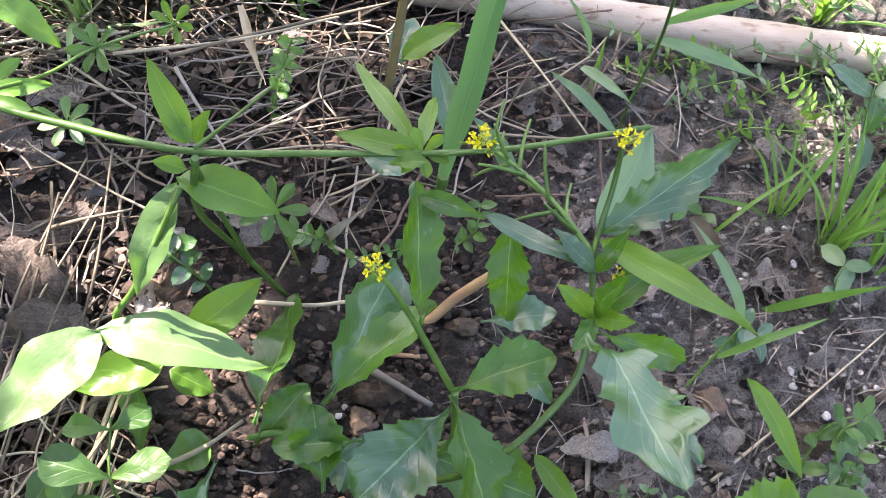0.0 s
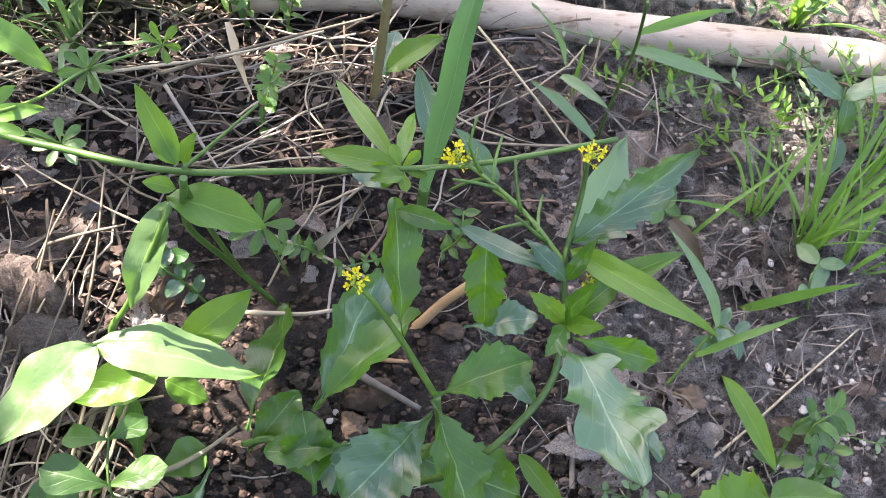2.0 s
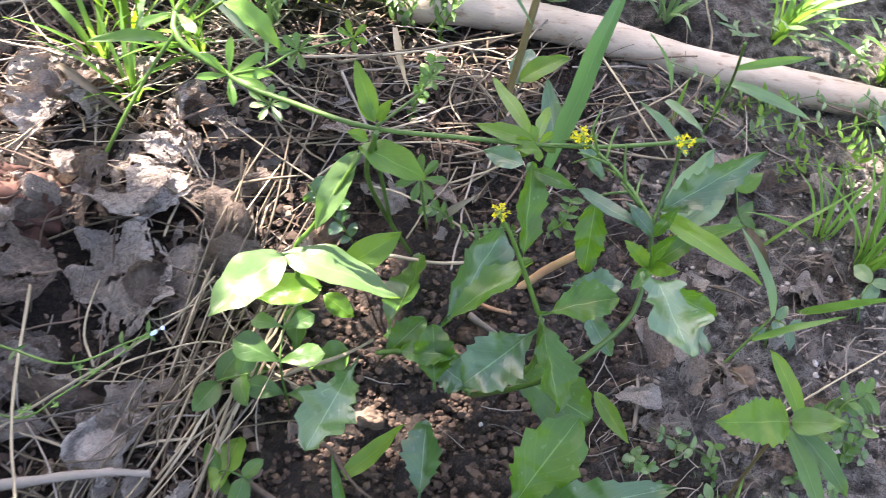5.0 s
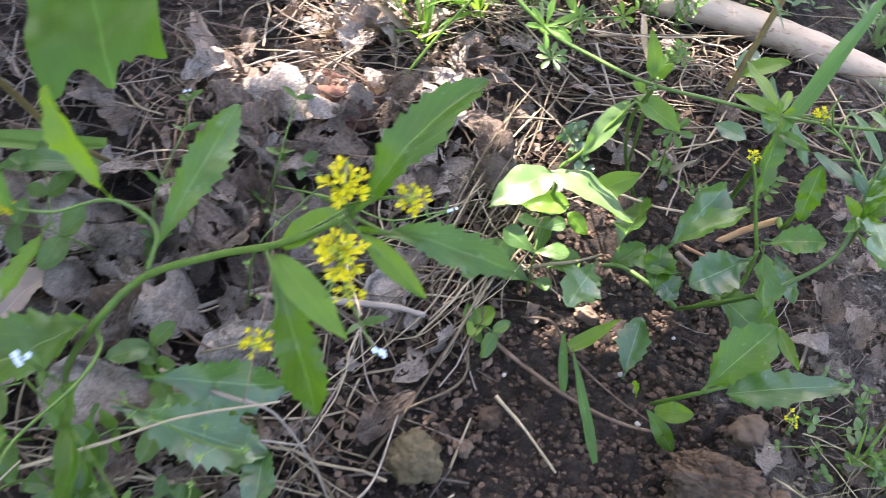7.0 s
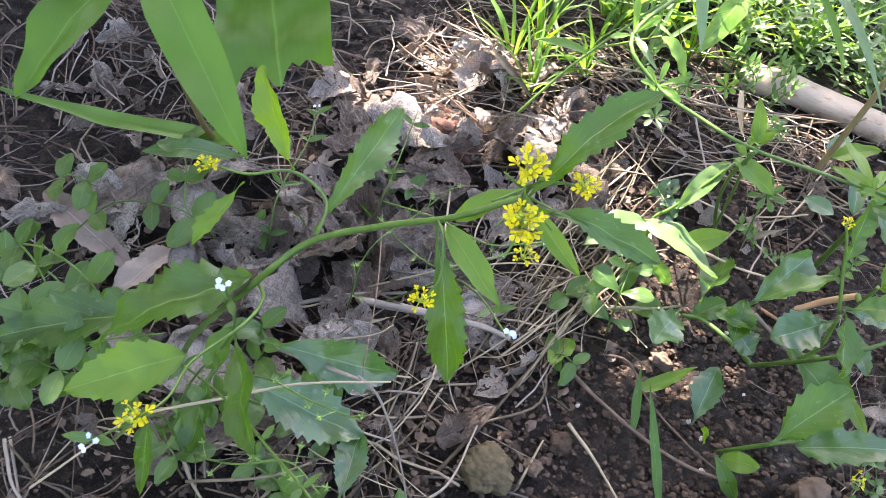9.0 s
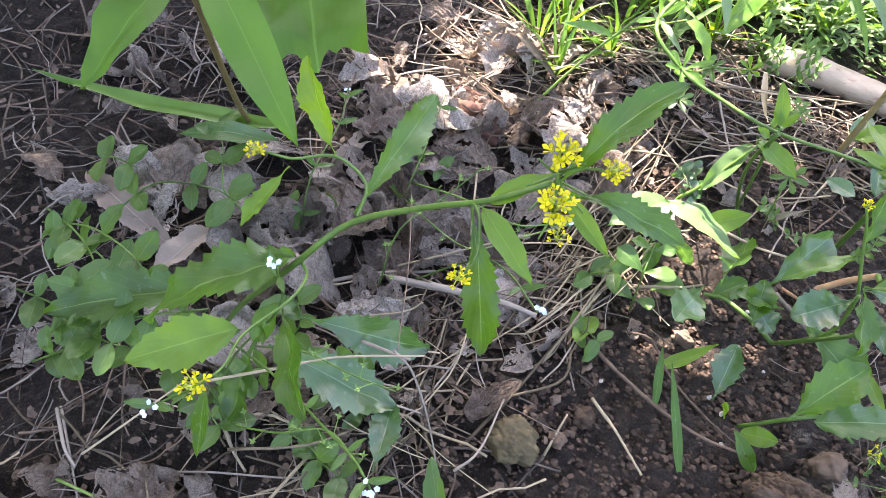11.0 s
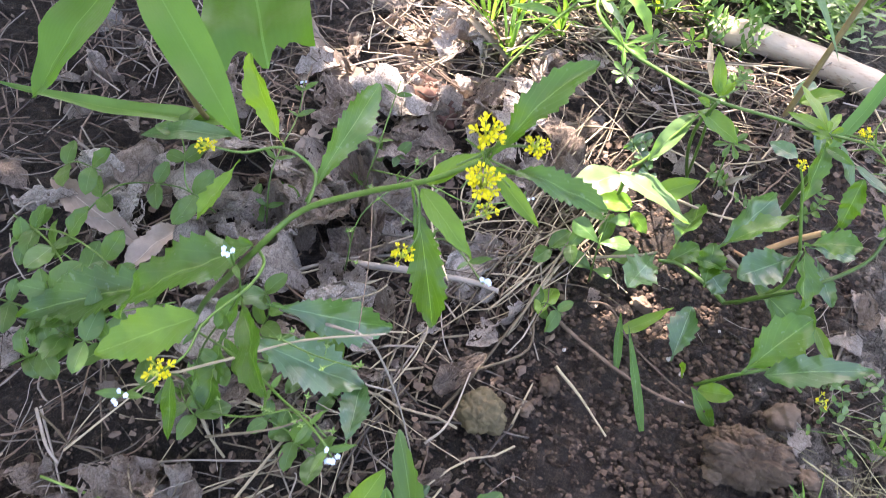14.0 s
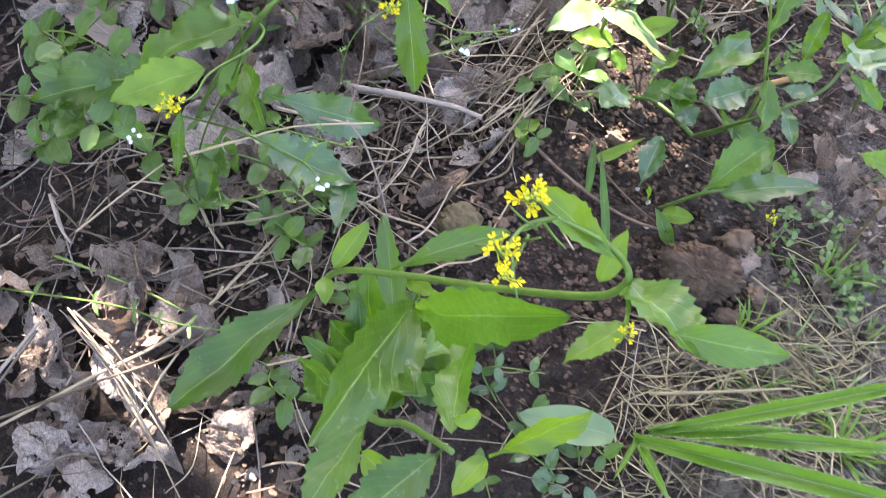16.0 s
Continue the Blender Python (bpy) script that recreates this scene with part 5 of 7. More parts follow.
# ---- low mustard rosette on the bare soil ----
def rosette():
    p = thing("mustard_seedling", (0.0056, 0.1053, 0), "low young mustard plant with notched dark leaves on bare soil", "plant")
    stem(p, [(-0.0284, 0.0737, 0.015), (-0.0094, 0.0721, 0.056), (0.007, 0.0796, 0.062), (0.0241, 0.0709, 0.065)], 0.0014, 0.001)
    T = dict(teeth=0.35, tooth_count=7, nv=30, wave=0.04)
    leaf(p, (-0.0109, 0.0704, 0.056), (0.0131, 0.1067, 0.091), 0.0275, "rocket", arch=0.04, **T)
    leaf(p, (0.0005, 0.0715, 0.065), (0.0489, 0.0787, 0.105), 0.0185, "lance", M_BLUE, arch=0.08, **T)
    leaf(p, (-0.0485, 0.0827, 0.015), (-0.0509, 0.1146, 0.04), 0.020, "rocket", M_BLUE, **T)
    leaf(p, (-0.0257, 0.071, 0.015), (-0.0042, 0.0719, 0.025), 0.013, "oval", M_YOUNG)
    leaf(p, (-0.0501, 0.0274, 0.01), (-0.0855, 0.0739, 0.05), 0.0065, "grass", M_LEAF)
    leaf(p, (-0.0804, 0.0624, 0.01), (-0.093, 0.0948, 0.03), 0.006, "grass", M_LEAF)
    leaf(p, (-0.0086, 0.0519, 0.01), (-0.0323, 0.0624, 0.03), 0.011, "lance", M_LEAF)
    leaf(p, (-0.0378, 0.0791, 0.01), (-0.0406, 0.0766, 0.03), 0.010, "oval", M_YOUNG)
    leaf(p, (-0.0873, 0.0906, 0.01), (-0.0607, 0.1145, 0.03), 0.010, "grass", M_YOUNG, arch=-0.08)
    leaf(p, (0.0314, 0.1471, 0.03), (0.0494, 0.1221, 0.03), 0.009, "lance", M_YOUNG)
    leaf(p, (-0.142, 0.1019, 0.01), (-0.1451, 0.0712, 0.02), 0.016, "oval", M_YOUNG)
    flower_head(p, (0.0356, 0.0702, 0.065), 0.010, 4, 31)
    q = thing("nettle_seedling", (0.1429, 0.1503, 0), "seedling with crinkled heart-shaped leaves", "plant")
    stem(q, [(0.1067, 0.1108, 0), (0.0979, 0.1121, 0.07), (0.0896, 0.107, 0.1175)], 0.0009, 0.0007, M_BROWNSTEM)
    leaf(q, (0.0896, 0.107, 0.1175), (0.0589, 0.1005, 0.121), 0.0175, "heart", M_YOUNG, teeth=0.3, tooth_count=11, nv=30, wave=0.05)
    leaf(q, (0.09, 0.106, 0.118), (0.1174, 0.0865, 0.1), 0.0095, "lance", M_SMALL, arch=0.08)
    leaf(q, (0.088, 0.105, 0.117), (0.107, 0.0762, 0.1), 0.008, "lance", M_SMALL, arch=0.08)
    leaf(q, (0.09, 0.107, 0.118), (0.106, 0.104, 0.13), 0.011, "heart", M_SMALL)
    leaf(q, (0.1108, 0.1698, 0.06), (0.1289, 0.1331, 0.05), 0.0085, "lance", M_YOUNG, arch=0.08, fold=0.4)


rosette()


for i in range(9):
    rn = random.Random(960 + i)
    x, y = -0.11 + rn.uniform(-0.02, 0.025), 0.425 + rn.uniform(-0.015, 0.03)
    sprig([(x, y, 0.0), (x + rn.uniform(-0.01, 0.01), y - 0.004, 0.025), (x + rn.uniform(-0.02, 0.02), y - 0.01, 0.045)], 5, 0.012, shape="lance", wide=0.35, seed=400 + i, mat=M_SMALL)
for i in range(12):
    rn = random.Random(980 + i)
    x, y = rn.uniform(-0.16, 0.02), rn.uniform(-0.27, -0.08)
    sprig([(x, y, 0.0), (x + rn.uniform(-0.02, 0.02), y + 0.01, 0.02), (x + rn.uniform(-0.03, 0.03), y + rn.uniform(-0.02, 0.03), 0.035)], 4, 0.014, seed=430 + i, mat=M_SMALL if i % 2 else M_BLUE)


def back_blades():
    p = thing("grass_shoot", (-0.1398, 0.5663, 0.02), "long pale blades hanging behind the pole", "grass")
    stem(p, [(-0.1398, 0.5663, 0.02), (-0.1612, 0.411, 0.12), (-0.1797, 0.3266, 0.17)], 0.001, 0.0008)
    leaf(p, (-0.1738, 0.3152, 0.17), (-0.1506, 0.2826, 0.13), 0.0085, "lance", M_GREYGRASS, "blade", arch=0.08)
    leaf(p, (-0.1053, 0.3645, 0.17), (-0.0263, 0.2921, 0.13), 0.0065, "grass", M_GREYGRASS, "blade", arch=0.12)
    leaf(p, (-0.1155, 0.3571, 0.17), (-0.0582, 0.3161, 0.13), 0.0065, "grass", M_GRASS, "blade", arch=0.1)
    leaf(p, (-0.1446, 0.4865, 0.06), (-0.1607, 0.385, 0.05), 0.022, "oval", M_YOUNG, arch=0.05)
    q = thing("weed_stem", (-0.2684, 0.2462, 0.02), "grey-green bare weed stem leaning over the litter", "plant")
    stem(q, [(-0.2716, 0.2557, 0.01), (-0.2535, 0.282, 0.04), (-0.232, 0.3082, 0.07), (-0.1942, 0.3525, 0.11)], 0.0013, 0.0010)
    leaf(q, (-0.232, 0.3082, 0.07), (-0.2713, 0.287, 0.08), 0.008, "lance", M_GRASS, arch=0.1)
    leaf(q, (-0.2123, 0.3294, 0.09), (-0.1734, 0.2942, 0.09), 0.006, "lance", M_GREYGRASS, arch=0.06)


back_blades()


# ---- grass and weeds behind ----
for i, (x, y, n, ln) in enumerate(((-0.30, 0.42, 20, 0.13), (-0.24, 0.44, 18, 0.12), (-0.36, 0.46, 18, 0.13), (-0.19, 0.52, 18, 0.12), (-0.08, 0.50, 16, 0.11), (0.00, 0.52, 14, 0.10),
                                   (0.08, 0.47, 12, 0.08), (0.16, 0.46, 12, 0.08), (0.24, 0.44, 12, 0.08), (0.30, 0.40, 10, 0.08), (-0.12, 0.60, 16, 0.12), (-0.28, 0.55, 16, 0.12), (-0.03, 0.66, 14, 0.12))):
    grass_tuft((x, y), n, ln, 0.0055, 50 + i, (0.05, -0.15), M_GRASS if i % 3 else M_GREYGRASS, 0.9, "loose tuft of bending grass behind the litter")


def scatter_mesh(name, mat, count, make, label, category):
    """Many small alike pieces joined into one mesh."""
    bm = bmesh.new()
    for i in range(count):
        make(bm, i)
    me = mesh_of(name, bm, mat)
    return tagged(new(name, me), label, category, kind="stuff")


def weeds():
    rnd = random.Random(77)

    def make(bm, i):
        while True:
            x, y = rnd.uniform(-0.42, 0.42), rnd.uniform(0.36, 0.78)
            if y > 0.462 - 0.186 * (x + 0.155) + 0.03 and (x > -0.22 or y > 0.48) and (x < 0.0 or rnd.random() < 0.12):
                break
        q = Vector((x, y, gh(x, y)))
        top = q + Vector((rnd.uniform(-0.02, 0.02), rnd.uniform(-0.04, 0.01), rnd.uniform(0.015, 0.08)))
        for k in range(9):
            c = q.lerp(top, (k + 1) / 9)
            a = k * 2.4 + i
            d = Vector((math.cos(a), math.sin(a), rnd.uniform(-0.1, 0.6)))
            s = rnd.uniform(0.007, 0.018)
            blade_into(bm, c, c + d * s, s * 0.27, "lance", nv=4, nu=1, up=(0, 0, 1))
    scatter_mesh("weeds", M_WEED, 900, make, "dense low green weeds behind the pole", "weeds")
    scatter_mesh("weeds", M_SMALL, 200, make, "taller bright green weeds behind the pole", "weeds")


weeds()


grass_tuft((-0.2732, 0.3148), 9, 0.07, 0.0042, 81, (0.0, 0.0), M_GRASS, 0.8, "yellowing grass clump behind the dead leaves")
grass_tuft((-0.3073, 0.3462), 10, 0.08, 0.0042, 82, (-0.2, -0.1), M_GRASS, 0.8, "yellowing grass clump behind the dead leaves")
grass_tuft((-0.246, 0.4051), 8, 0.06, 0.0038, 83, (0.1, -0.2), M_GRASS, 0.8, "yellowing grass clump behind the dead leaves")
grass_tuft((-0.1978, 0.4631), 16, 0.10, 0.006, 84, (0.1, -0.2), M_GRASS, 0.9, "bright grass clump behind the litter")
grass_tuft((-0.1298, 0.5203), 16, 0.10, 0.005, 85, (0.1, -0.2), M_YOUNG, 0.9, "bright grass clump behind the litter")
grass_tuft((-0.0492, 0.536), 14, 0.10, 0.005, 86, (0.1, -0.2), M_GRASS, 0.9, "bright grass clump behind the litter")
for k, (x, y) in enumerate(((-0.29, 0.365), (-0.24, 0.36), (-0.215, 0.42), (-0.17, 0.44), (-0.26, 0.45), (-0.20, 0.39), (-0.15, 0.50))):
    grass_tuft((x, y), 13, 0.085, 0.0042, 240 + k, (0.1, -0.15), (M_YOUNG, M_GRASS, M_WEED)[k % 3], 0.9, "pale loose grass clump behind the litter")
grass_tuft((0.0995, 0.0869), 9, 0.04, 0.0025, 87, (0.1, 0.1), M_GRASS, 0.9, "small sparse grass tuft on grey soil")
grass_tuft((0.058, 0.0126), 8, 0.04, 0.0025, 88, (0.1, 0.1), M_GRASS, 0.9, "small sparse grass tuft on grey soil")
for k, (x, y, z) in enumerate(((0.1438, 0.003, 0), (0.1089, -0.0298, 0), (0.1448, 0.0622, 0), (0.0839, -0.0149, 0), (0.12, 0.0009, 0))):
    grass_tuft((x, y), 7, 0.028, 0.0018, 190 + k, (0.1, 0.1), M_GRASS, 1.1, "small sparse grass tuft on grey soil")
for k in range(9):
    rn = random.Random(260 + k)
    grass_tuft((rn.uniform(0.04, 0.17), rn.uniform(-0.09, 0.03)), 8, 0.035, 0.0016, 270 + k, (0.15, 0.1), M_WEED if k % 2 else M_GRASS, 1.2, "thin sparse grass among dry blades")
grass_tuft((0.1447, -0.0294), 14, 0.05, 0.003, 89, (0.1, 0.1), M_GRASS, 0.9, "small sparse grass tuft on grey soil")


# ---- soil crumbs, stones and shells ----
def lump_into(bm, c, r, seed, rough=0.35, squash=0.75, sub=1):
    """A rough lump of earth, knobbly with smaller lumps."""
    m = Matrix.Translation(c) @ Matrix.Diagonal((r, r * (0.8 + 0.3 * math.sin(seed)), r * squash, 1))
    made = bmesh.ops.create_icosphere(bm, subdivisions=sub, radius=1.0, matrix=Matrix.Identity(4))["verts"]
    for v in made:
        q = v.co.copy()
        n = noise.noise(q * 1.3 + Vector((seed * 3.7, seed * 1.3, 0))) * rough
        if sub > 1:
            n += rough * (0.75 - 1.1 * noise.voronoi(q * 2.2 + Vector((seed, 0, 3)))[0][0]) + 0.5 * rough * (0.5 - noise.voronoi(q * 5.5 + Vector((seed, 7, 3)))[0][0]) + 0.3 * rough * noise.noise(q * 14) + 0.22 * rough * (0.5 - noise.voronoi(q * 11 + Vector((2, seed, 1)))[0][0])
        if sub > 4:
            n += 0.12 * (0.5 - noise.voronoi(q * 8 + Vector((seed, 3, 9)))[0][0]) + 0.07 * (0.5 - noise.voronoi(q * 19 + Vector((1, seed, 4)))[0][0])
        v.co = m @ (q * (1 + n))
        for f in v.link_faces:
            f.smooth = True


def crumbs():
    rnd = random.Random(5)
    verts, faces = [], []
    bm = bmesh.new()
    bmesh.ops.create_icosphere(bm, subdivisions=1, radius=1.0)
    base = [v.co.copy() for v in bm.verts]
    tri = [[v.index for v in f.verts] for f in bm.faces]
    bm.free()
    for i in range(58000):
        x, y = rnd.uniform(-0.30, 0.32), rnd.uniform(-0.16, 0.44)
        if (x < -0.14 and rnd.random() < 0.85) or i % 3 == 0:
            x, y = (rnd.gauss(-0.04, 0.07), rnd.gauss(0.10, 0.09)) if rnd.random() < 0.5 else (rnd.uniform(0.04, 0.3), rnd.uniform(0.1, 0.42))
        r = 0.00035 + 0.0027 * rnd.random() ** 5
        flat, slim = rnd.uniform(0.45, 0.95), rnd.uniform(0.55, 1.0)
        if x > 0.08:
            r *= 0.6
        k = len(verts)
        z = gh(x, y) + r * 0.2
        for v in base:
            n = 1 + 0.9 * noise.noise(v * 2.3 + Vector((i * 1.7, 0, 0)))
            verts.append((x + v.x * r * n, y + v.y * r * n * slim, z + v.z * r * n * flat))
        faces.extend([[k + j for j in f] for f in tri])
    me = bpy.data.meshes.new("soil_crumbs")
    me.from_pydata(verts, [], faces)
    me.materials.append(M_CRUMB)
    tagged(new("soil_crumbs", me), "loose crumbs of dark and grey soil", "soil", kind="stuff")


def crumb_material():
    n = Nodes("crumb")
    x = n.add("SeparateXYZ", Vector=n.coords()).outputs[0]
    isl = n.add("NewGeometry").outputs["Random Per Island"]
    fine = n.noise(500.0, 4, 0.7)
    tone = n.math("ADD", n.math("MULTIPLY", isl, 0.6), n.math("MULTIPLY", fine, 0.4))
    brown = n.ramp(tone, (0.2, (0.018, 0.012, 0.009)), (0.85, (0.105, 0.074, 0.054)))
    grey = n.ramp(tone, (0.2, (0.07, 0.058, 0.047)), (0.8, (0.35, 0.31, 0.262)))
    where = n.math("ADD", n.math("MULTIPLY", n.math("SUBTRACT", x, 0.03), 8.0), n.math("MULTIPLY", n.math("SUBTRACT", n.noise(14.0, 5), 0.5), 4.5), True)
    n.bump(fine, 0.8, 0.001)
    return n.done(n.mix(where, brown, grey), 0.9, 0.2)


M_CRUMB = crumb_material()
crumbs()


def lumps():
    bm = bmesh.new()
    lump_into(bm, Vector((-0.1496, -0.0093, 0.01)), 0.0165, 3.0, 0.26, 0.8, 5)
    solid("stone", bm, M_STONE, "greenish brown angular stone half set in soil", "stone")
    bm = bmesh.new()
    c = Vector((0.0159, 0.0354, 0.020))
    lump_into(bm, c, 0.027, 5.0, 0.30, 0.95, 6)
    solid("soil_clod", bm, M_CLOD, "large crumbling clod of brown soil", "soil", "soil clods")
    for i, ((x, y, z), r) in enumerate((((0.0266, 0.154, 0.006), 0.0085), ((-0.0332, 0.1798, 0.004), 0.009), ((-0.0259, 0.1826, 0.004), 0.008), ((-0.0377, 0.1685, 0.003), 0.006), ((0.1196, 0.1793, 0.002), 0.007), ((0.0078, 0.2131, 0), 0.007),
                                        ((-0.0791, 0.1698, 0), 0.006), ((-0.0806, 0.1254, 0), 0.010), ((-0.1261, 0.0089, -0), 0.007), ((-0.1168, 0.0319, 0), 0.008), ((-0.1725, 0.0444, 0), 0.007), ((0.0042, 0.0256, 0.005), 0.010),
                                        ((0.0261, 0.0007, 0.003), 0.011), ((0.0477, 0.0223, 0.003), 0.012), ((0.0603, 0.0486, 0.003), 0.009), ((0.0347, 0.0835, -0), 0.012))):
        bm = bmesh.new()
        lump_into(bm, Vector((x, y, gh(x, y) + r * 0.3)), r * 0.85, 11.0 + i, 0.36, 0.75, 4)
        solid("soil_clod", bm, M_CLOD, "rough clod of brown soil", "soil", "soil clods")
    for x, y, r, k in ((-0.301, 0.214, 0.022, 1), (-0.285, 0.225, 0.015, 2), (-0.318, 0.232, 0.013, 3), (-0.29, 0.192, 0.010, 4)):
        bm = bmesh.new()
        lump_into(bm, Vector((x, y, gh(x, y) + r * 0.35)), r, 40.0 + k, 0.4, 0.75, 4)
        solid("soil_clod", bm, M_REDSOIL, "dark red-brown clod among the dead leaves", "soil", "soil clods")


lumps()


def shell_mesh():
    """A small coiled snail shell."""
    bm = bmesh.new()
    pts = []
    for i in range(15):
        a = i * 0.75
        r = 0.0003 + 0.0013 * (i / 14)
        pts.append((math.cos(a) * r, math.sin(a) * r, 0.0016 - 0.0008 * i / 14))
    tube_into(bm, pts, 0.0004, 0.0011, 6, 1)
    return mesh_of("snail_shell", bm, M_SHELL)


def shells():
    me = shell_mesh()
    rnd = random.Random(3)
    spots = [(0.1752, 0.1767, 0), (-0.1178, 0.0637, 0), (-0.0487, 0.0966, 0), (-0.0219, 0.1326, 0), (-0.03, 0.0663, -0), (-0.0357, 0.0896, 0), (0.1846, 0.2073, 0), (0.1622, 0.1908, 0), (0.2025, 0.1905, 0), (0.1625, 0.1979, 0), (0.1747, 0.2189, 0),
             (-0.0453, 0.1745, 0), (-0.0476, 0.1706, 0), (0.1782, 0.2574, 0), (0.1707, 0.2777, 0), (0.168, 0.1365, 0), (0.1721, 0.1419, 0), (0.1571, 0.1553, 0), (0.1531, 0.1498, 0), (0.1581, 0.1471, 0), (0.1535, 0.158, 0), (0.1621, 0.1526, 0), (0.1749, 0.176, 0)]
    for i in range(26):
        spots.append((rnd.uniform(0.09, 0.26), rnd.uniform(0.13, 0.33), 0))
    for i in range(26):
        spots.append((rnd.gauss(0.1580, 0.0045), rnd.gauss(0.1560, 0.0055), 0))
    for i, (x, y, z) in enumerate(spots):
        ob = new("snail_shell", me)
        s = rnd.uniform(0.6, 1.1)
        ob.matrix_world = Matrix.Translation((x, y, gh(x, y) + 0.0015)) @ Euler((rnd.uniform(-0.6, 0.6), rnd.uniform(-0.6, 0.6), rnd.uniform(0, 6))).to_matrix().to_4x4() @ Matrix.Diagonal((s, s, s, 1))
        tagged(ob, "tiny whitish coiled snail shell on the soil", "shell", "snail shells")


shells()


# ---- dead leaves ----
def dead_leaf_mesh(seed):
    """A dry leaf, folded along sharp creases, with curled and torn rims."""
    rnd = random.Random(seed)
    bm = bmesh.new()
    uvl = bm.loops.layers.uv.verify()
    long, wide = 1.0, rnd.uniform(0.6, 0.95)
    nu, nv = 24, 26
    grid = []
    curl = rnd.uniform(-0.15, 0.5)
    bend = rnd.uniform(-0.5, 0.6)
    folds = []
    for k in range(6):
        a = rnd.uniform(0, math.pi)
        folds.append((math.cos(a), math.sin(a), rnd.uniform(-0.3, 0.3), rnd.choice((-1, 1)) * rnd.uniform(0.12, 0.42)))
    for i in range(nv + 1):
        v = i / nv
        f = max(0.02, math.sin(math.pi * v ** 0.75)) ** 0.7
        row = []
        for j in range(nu + 1):
            u = j / nu * 2 - 1
            e = 1 + 0.30 * noise.noise((u * 2.2, v * 5.0, seed * 3.3)) + 0.24 * noise.cell((u * 1.2 + seed, v * 7.0, seed)) - 0.12
            x, y = u * wide * 0.5 * f * e, (v - 0.5) * long
            z = curl * abs(u) ** 3 * wide * 0.5 * f + bend * (v - 0.5) ** 2
            for cx, cy, off, h in folds:
                z += h * abs(cx * x + cy * y - off)
            z += 0.07 * noise.noise((x * 3.0, y * 3.0, seed * 1.9)) + 0.09 * abs(noise.noise((x * 7, y * 7, seed * 2.7))) + 0.045 * abs(noise.noise((x * 15, y * 15, seed * 1.3))) + 0.012 * noise.noise((x * 28, y * 28, seed))
            row.append((bm.verts.new((x + 0.04 * noise.noise((x * 5, y * 5, seed + 5)), y, z)), j / nu, v))
        grid.append(row)
    for r, s in zip(grid, grid[1:]):
        for k in range(nu):
            q = (r[k], r[k + 1], s[k + 1], s[k])
            if noise.noise((q[0][1] * 4.5, q[0][2] * 4.5, seed * 5.1)) + 0.4 * noise.noise((q[0][1] * 13, q[0][2] * 13, seed)) > 0.36 + 0.2 * (seed % 3):
                continue
            face = bm.faces.new([t[0] for t in q])
            face.smooth = seed % 2 == 0
            for loop, t in zip(face.loops, q):
                loop[uvl].uv = t[1:]
    lo = min(v.co.z for v in bm.verts)
    bmesh.ops.translate(bm, vec=(0, 0, -lo * 0.6), verts=bm.verts)
    stalk = tube_into(bmesh.new(), [(0, -0.48, -lo * 0.4), (0.02, -0.6, 0.04), (0.06, -0.75, 0.05)], 0.014, 0.009, 5, 3)
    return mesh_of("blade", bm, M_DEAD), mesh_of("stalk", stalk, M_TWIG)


DEAD = [dead_leaf_mesh(s) for s in range(16)]


def dead_leaf(x, y, size, turn, seed, tilt=(0, 0), lift=0.0):
    blade, stalk = DEAD[seed % len(DEAD)]
    whole = size > 0.03
    ob = new("dead_leaf" if whole else "leaf_scrap", None if whole else blade)
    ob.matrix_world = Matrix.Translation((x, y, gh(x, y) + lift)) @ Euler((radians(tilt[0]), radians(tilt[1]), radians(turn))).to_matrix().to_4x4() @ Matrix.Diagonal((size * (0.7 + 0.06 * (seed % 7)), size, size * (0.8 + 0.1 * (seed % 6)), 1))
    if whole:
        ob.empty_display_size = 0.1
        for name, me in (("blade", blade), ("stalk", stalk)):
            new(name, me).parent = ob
    return tagged(ob, "crumpled grey-brown dead leaf on the ground" if whole else "torn scrap of grey-brown dead leaf", "dead leaf", "dead leaves" if whole else "leaf scraps")


